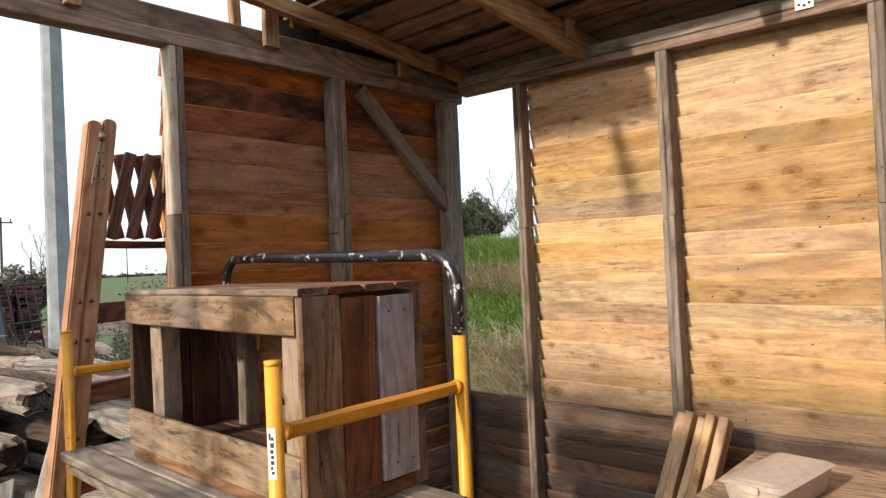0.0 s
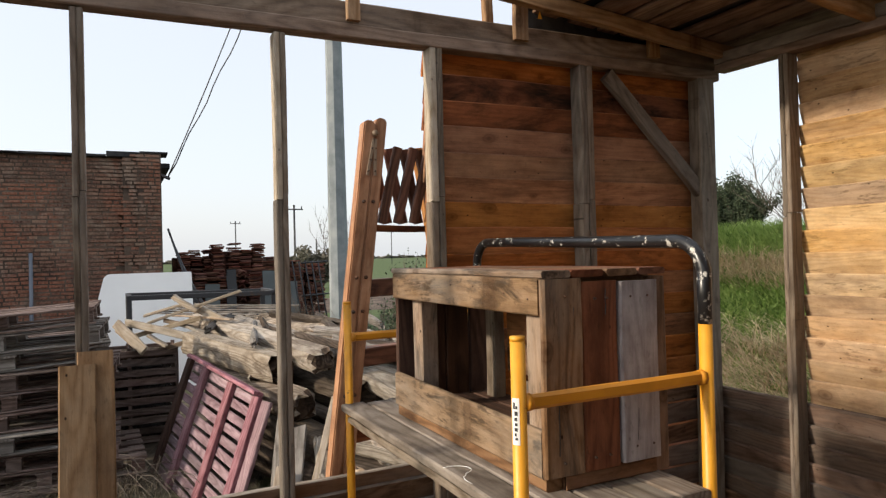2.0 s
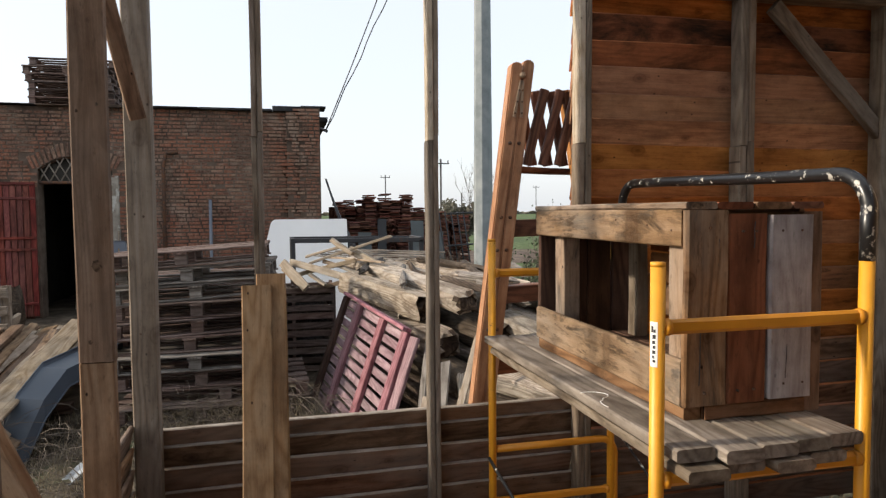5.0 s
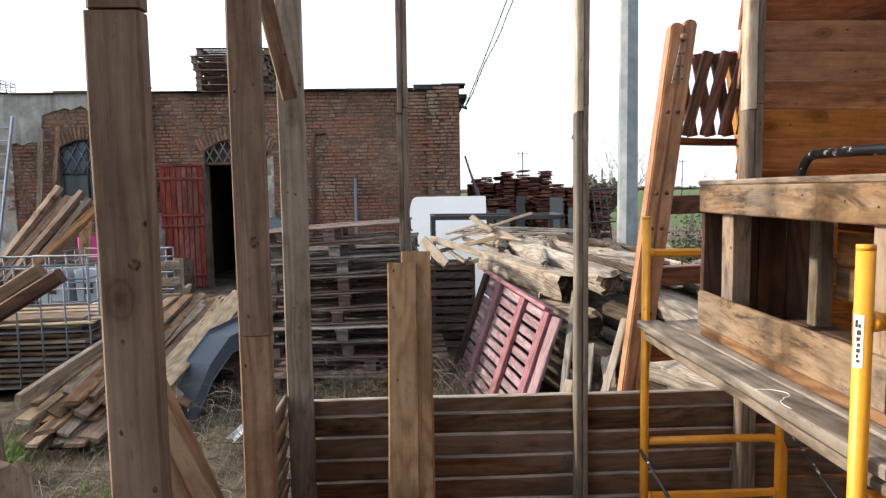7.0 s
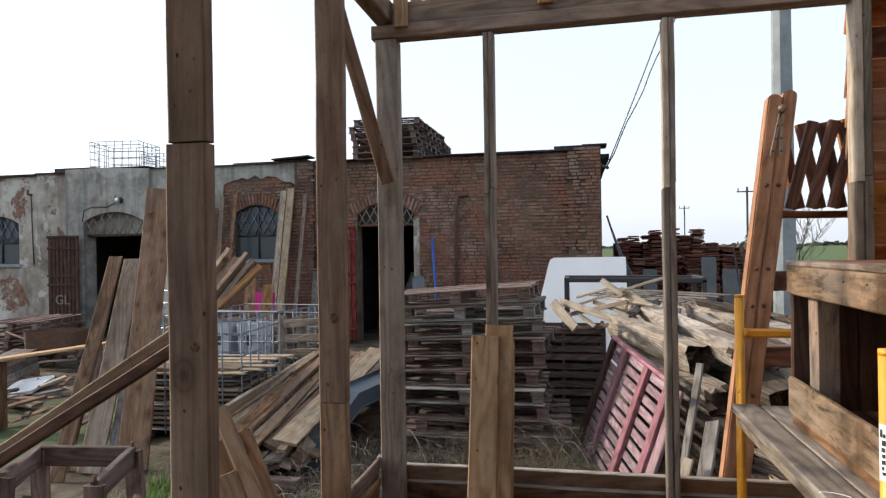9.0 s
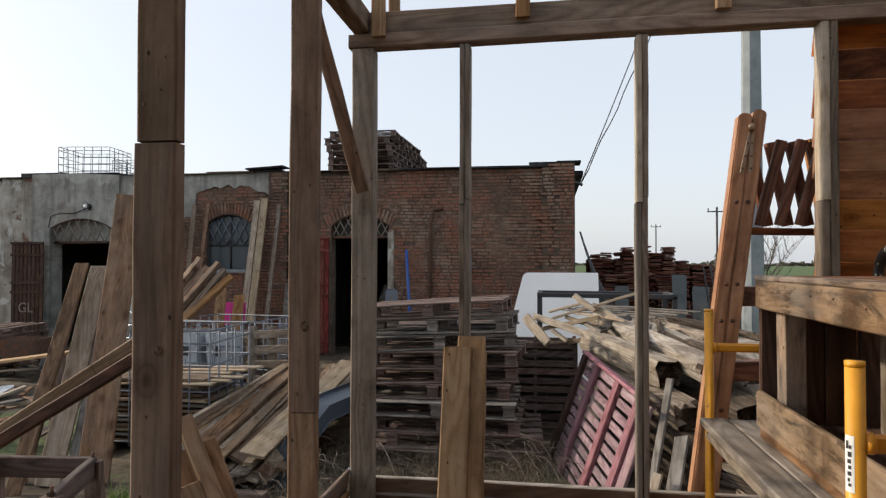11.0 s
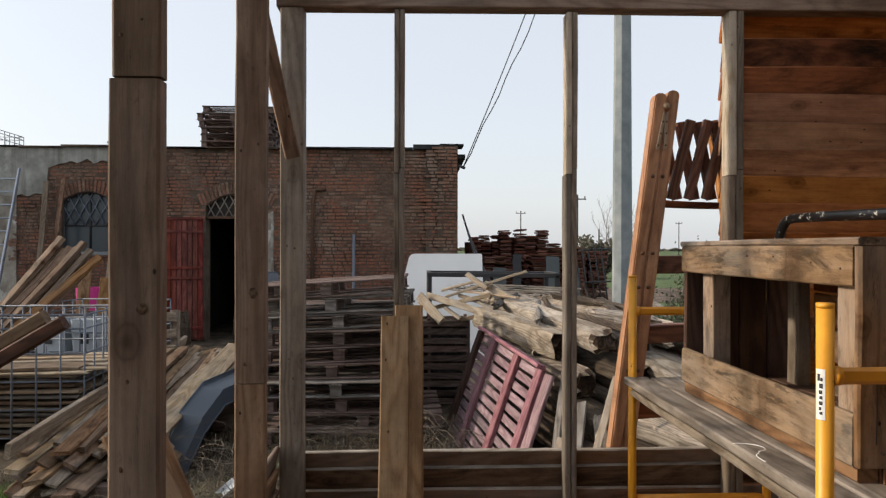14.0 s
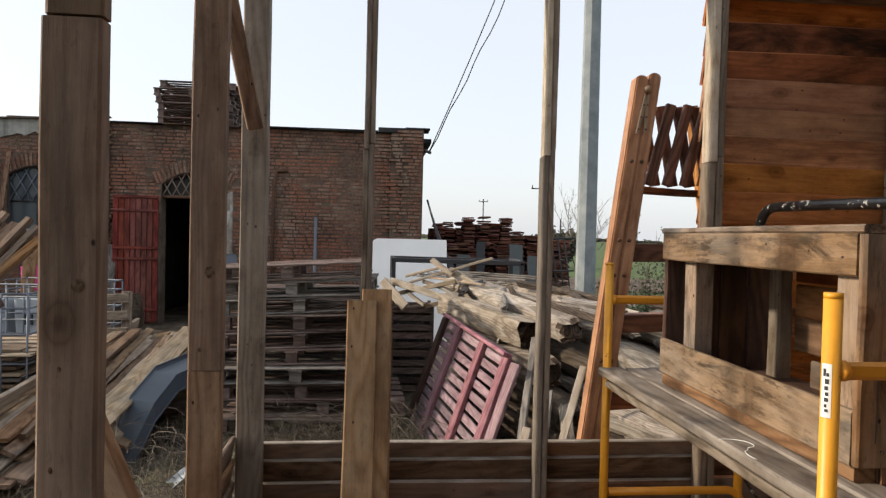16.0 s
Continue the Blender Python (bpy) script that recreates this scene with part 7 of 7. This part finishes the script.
for x, y, h in ((-60, 14.55, 6.6), (-110, 17.2, 8.0), (-150, 60, 8), (-45, 12.4, 3.0)):
    p = thing("utility_pole", (x, y, GZ), "distant thin utility pole with a cross arm", "pole", "far poles")
    tube("shaft", [(x, y, GZ), (x, y, h)], 0.10 if h > 4 else 0.06, M_DARK, p, sides=6)
    if h > 4:
        tube("cross_arm", [(x, y - 0.8, h - 0.4), (x, y + 0.8, h - 0.4)], 0.06, M_DARK, p, sides=5)
        for k in (-0.7, 0.7):
            tube("insulator", [(x, y + k, h - 0.4), (x, y + k, h - 0.1)], 0.05, M_DARK, p, sides=5)


def shrub(at, height, spread, n, leaf, leaves, name, label, seed, wood_m=None, leaf_m=None):
    """Twigs that fork from the ground, with small leaves held on them."""
    rr = random.Random(seed)
    t = thing(name, at, label, "shrub")
    at = Vector(at)
    tv, tf, lv, lf = [], [], [], []

    def limb(p, d, length, rad, depth):
        pts = [p]
        for i in range(4):
            d = (d + Vector((rr.uniform(-0.25, 0.25), rr.uniform(-0.25, 0.25), rr.uniform(-0.05, 0.2)))).normalized()
            p = p + d * length / 4
            pts.append(p)
        sides = 4
        base = len(tv)
        for i, q in enumerate(pts):
            rad_i = rad * (1 - 0.18 * i)
            for k in range(sides):
                a = 2 * math.pi * k / sides
                tv.append(q + Vector((math.cos(a) * rad_i, math.sin(a) * rad_i, 0)))
        for i in range(len(pts) - 1):
            for k in range(sides):
                k2 = (k + 1) % sides
                tf.append((base + i * sides + k, base + i * sides + k2, base + (i + 1) * sides + k2, base + (i + 1) * sides + k))
        if depth:
            for q in pts[1:]:
                for _ in range(2):
                    limb(q, (d + Vector((rr.uniform(-0.9, 0.9), rr.uniform(-0.9, 0.9), rr.uniform(-0.1, 0.7)))).normalized(), length * 0.5, rad * 0.5, depth - 1)
        if depth < 2:
            for _ in range(leaves):
                q = rr.choice(pts[1:]) + Vector((rr.gauss(0, 0.06), rr.gauss(0, 0.06), rr.gauss(0, 0.06))) * height * 0.5
                a, b = Vector((rr.uniform(-1, 1), rr.uniform(-1, 1), rr.uniform(-1, 1))).normalized(), None
                b = a.orthogonal().normalized()
                s = leaf * rr.uniform(0.6, 1.3)
                n0 = len(lv)
                lv.extend([q - a * s, q + b * s * 0.5, q + a * s, q - b * s * 0.5])
                lf.append((n0, n0 + 1, n0 + 2, n0 + 3))
    for i in range(n):
        a = rr.uniform(0, 2 * math.pi)
        d = Vector((math.cos(a) * spread, math.sin(a) * spread, 1)).normalized()
        limb(at + Vector((math.cos(a), math.sin(a), 0)) * 0.1 * spread * height + Vector((0, 0, -0.03)), d, height * rr.uniform(0.55, 0.8), height * 0.010, 2)
    raw("twig_growth", tv, tf, wood_m or M_TWIG, t, "thin bare twigs")
    if lf:
        raw("leaves", lv, lf, leaf_m or M_LEAF, t, "small sparse leaves")
    return t


shrub((-9.3, 3.74, GZ), 1.75, 0.22, 4, 0.028, 4, "yellowing_shrub", "thin yellowing shrub with a few leaves", 3)
shrub((-8.9, 3.2, GZ), 1.2, 0.5, 4, 0.028, 4, "yellowing_shrub", "thin yellowing shrub with a few leaves", 4)
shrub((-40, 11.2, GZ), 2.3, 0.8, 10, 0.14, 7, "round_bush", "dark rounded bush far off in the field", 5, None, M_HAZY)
shrub((-41, 12.4, GZ), 4.2, 0.2, 4, 0.05, 0, "bare_tree", "small bare tree beside a bush", 6)
shrub((-6.7, 7.9, 1.69), 0.85, 0.8, 10, 0.019, 34, "evergreen_bush", "dark green bush on top of the bank", 7)
shrub((-5.7, 8.2, 1.7), 1.3, 0.6, 9, 0.05, 0, "bare_bush", "bare twiggy bush on top of the bank", 8)
shrub((-7.9, 9.0, 1.7), 1.0, 0.9, 9, 0.02, 30, "evergreen_bush", "dark green bush on top of the bank", 9)
shrub((-11.4, 3.3, GZ), 1.2, 0.9, 8, 0.03, 0, "bare_bush", "bare twiggy bush round the foot of the pole", 10)
shrub((-12.6, 4.4, GZ), 1.1, 0.9, 8, 0.03, 0, "bare_bush", "bare twiggy bush round the foot of the pole", 11)
# pale farm track and far hedge line
tv = [(-22, y, GZ + 0.02 + 0.0) for y in (4, 60)] + [(-30, y, GZ + 0.02) for y in (4, 60)]
track = raw("road", tv, [(0, 1, 3, 2)], M_MORTAR)
tagged(track, "pale dirt track across the field", "track", kind="structure")
rr = random.Random(9)
hv, hf = [], []
for i in range(260):
    y = -300 + i * 4
    h = 3.0 + 2.5 * noise.noise(Vector((i * 0.13, 0, 0))) + rr.uniform(-0.8, 0.8)
    n0 = len(hv)
    for k in range(6):
        a = math.pi * k / 5
        hv.append((-600 + rr.uniform(-6, 6), y - math.cos(a) * 4, GZ + max(0, math.sin(a)) * h))
    hf.append(tuple(range(n0, n0 + 6)))
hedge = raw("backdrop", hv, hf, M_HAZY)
tagged(hedge, "far hazy line of trees on the horizon", "trees", kind="structure")

# ---- bricks of the building ----
BL_, BHH, JT = 0.236, 0.052, 0.016
M_B = M_BRICK


def brick_verts(y, z, w, h, x0, x1, rr):
    j = 0.010
    e = [rr.uniform(-j, j) for _ in range(8)]
    return [(x0, y + e[0], z + e[1]), (x0, y + w + e[2], z + e[3]), (x0, y + w + e[4], z + h + e[5]), (x0, y + e[6], z + h + e[7]),
            (x1, y + 0.004, z + 0.004), (x1, y + w - 0.004, z + 0.004), (x1, y + w - 0.004, z + h - 0.004), (x1, y + 0.004, z + h - 0.004)]


BF = [(4, 5, 6, 7), (0, 1, 5, 4), (1, 2, 6, 5), (2, 3, 7, 6), (3, 0, 4, 7)]
rr = random.Random(101)
vs, fs = [], []
shared_brick = []
for k in range(6):
    me = bpy.data.meshes.new("brick")
    me.from_pydata([(a - FX, b, c) for a, b, c in brick_verts(0, 0, BL_, BHH, FX - 0.02, FX + 0.010 + 0.002 * k, rr)], [], BF)
    me.materials.append(M_B)
    shared_brick.append(me)
z = GZ
course = 0
while z < 3.64:
    y = -8.88 - rr.uniform(0, BL_)
    sag = rr.uniform(-0.004, 0.004)
    while y < 0.70:
        w = BL_ * rr.uniform(0.92, 1.06) if rr.random() < 0.7 else BL_ * rr.uniform(0.42, 0.7)
        y2 = min(y + w, 0.72)
        zb = z + 0.012 * noise.noise(Vector((y * 0.6, course * 0.35, 2.0))) + rr.uniform(-0.004, 0.004)
        hb = BHH * rr.uniform(0.88, 1.08)
        ym, zm = (y + y2) / 2, z + BHH / 2
        o = opening(ym) or opening(y + 0.01) or opening(y2 - 0.01)
        inside = o is not None and o[0] - 0.06 < zm < o[1] + 0.02
        arch_zone = any(abs(ym - c) < hw + 0.16 and spring - 0.05 < zm < spring + rise * (1 - min(1, abs(ym - c) / hw) ** 2) + 0.26 for c, hw, z0, spring, rise in ARCHES[:2])
        hidden = (y < -5.5 and zm > ragged(ym) + 0.02) or ym < -7.75
        if rr.random() > 0.006 and not inside and not arch_zone and not hidden and z + BHH < eave(ym) - 0.01 and y2 - y > 0.05:
            pil = 0.10 if (-5.50 < ym < -5.10 or 0.10 < ym < 0.33) else (0.14 if ym > 0.33 else 0.0)
            proud = FX + pil + rr.uniform(0.003, 0.018)
            if ym > -0.62 and ym < 0.09 and w > 0.21 and y2 < 0.72:
                link("brick", rr.choice(shared_brick), wall_b, "", Matrix.Translation((FX, y, zb)))
            else:
                b = len(vs)
                vs.extend(brick_verts(y, zb, y2 - y - JT, hb, FX - 0.02, proud, rr))
                fs.extend(tuple(i + b for i in f) for f in BF)
        y += w + JT * 0.3
    z += BHH + JT
    course += 1
# bricks on edge over the arches
for c, hw, z0, spring, rise in ARCHES[:2]:
    n = int(2 * hw / 0.068) + 3
    for i in range(n):
        y = c - hw - 0.08 + (2 * hw + 0.16) * (i + 0.5) / n
        t = max(-1, min(1, (y - c) / hw))
        zz = spring + rise * (1 - t * t) + 0.012
        ang = -t * rise / hw * 1.1
        b = len(vs)
        R = Matrix.Rotation(ang, 3, "X")
        for v in brick_verts(-0.028, 0, 0.056, 0.235, FX - 0.02, FX + 0.012 + rr.uniform(0, 0.01), rr):
            q = R @ Vector((0, v[1], v[2]))
            vs.append((v[0], y + q.y, zz + q.z))
        fs.extend(tuple(k + b for k in f) for f in BF)
rest = raw("brickwork", vs, fs, M_B, wall_b, "old weathered red bricks")
rest["kind"] = "stuff"
for y0, y1, d in ((-5.50, -5.10, 0.095), (0.10, 0.33, 0.095), (0.33, 0.72, 0.135)):
    box("pilaster", (FX - 0.05, y0, GZ), (FX + d, y1, eave(y0) - 0.01), M_MORTAR, barn, "", 0)
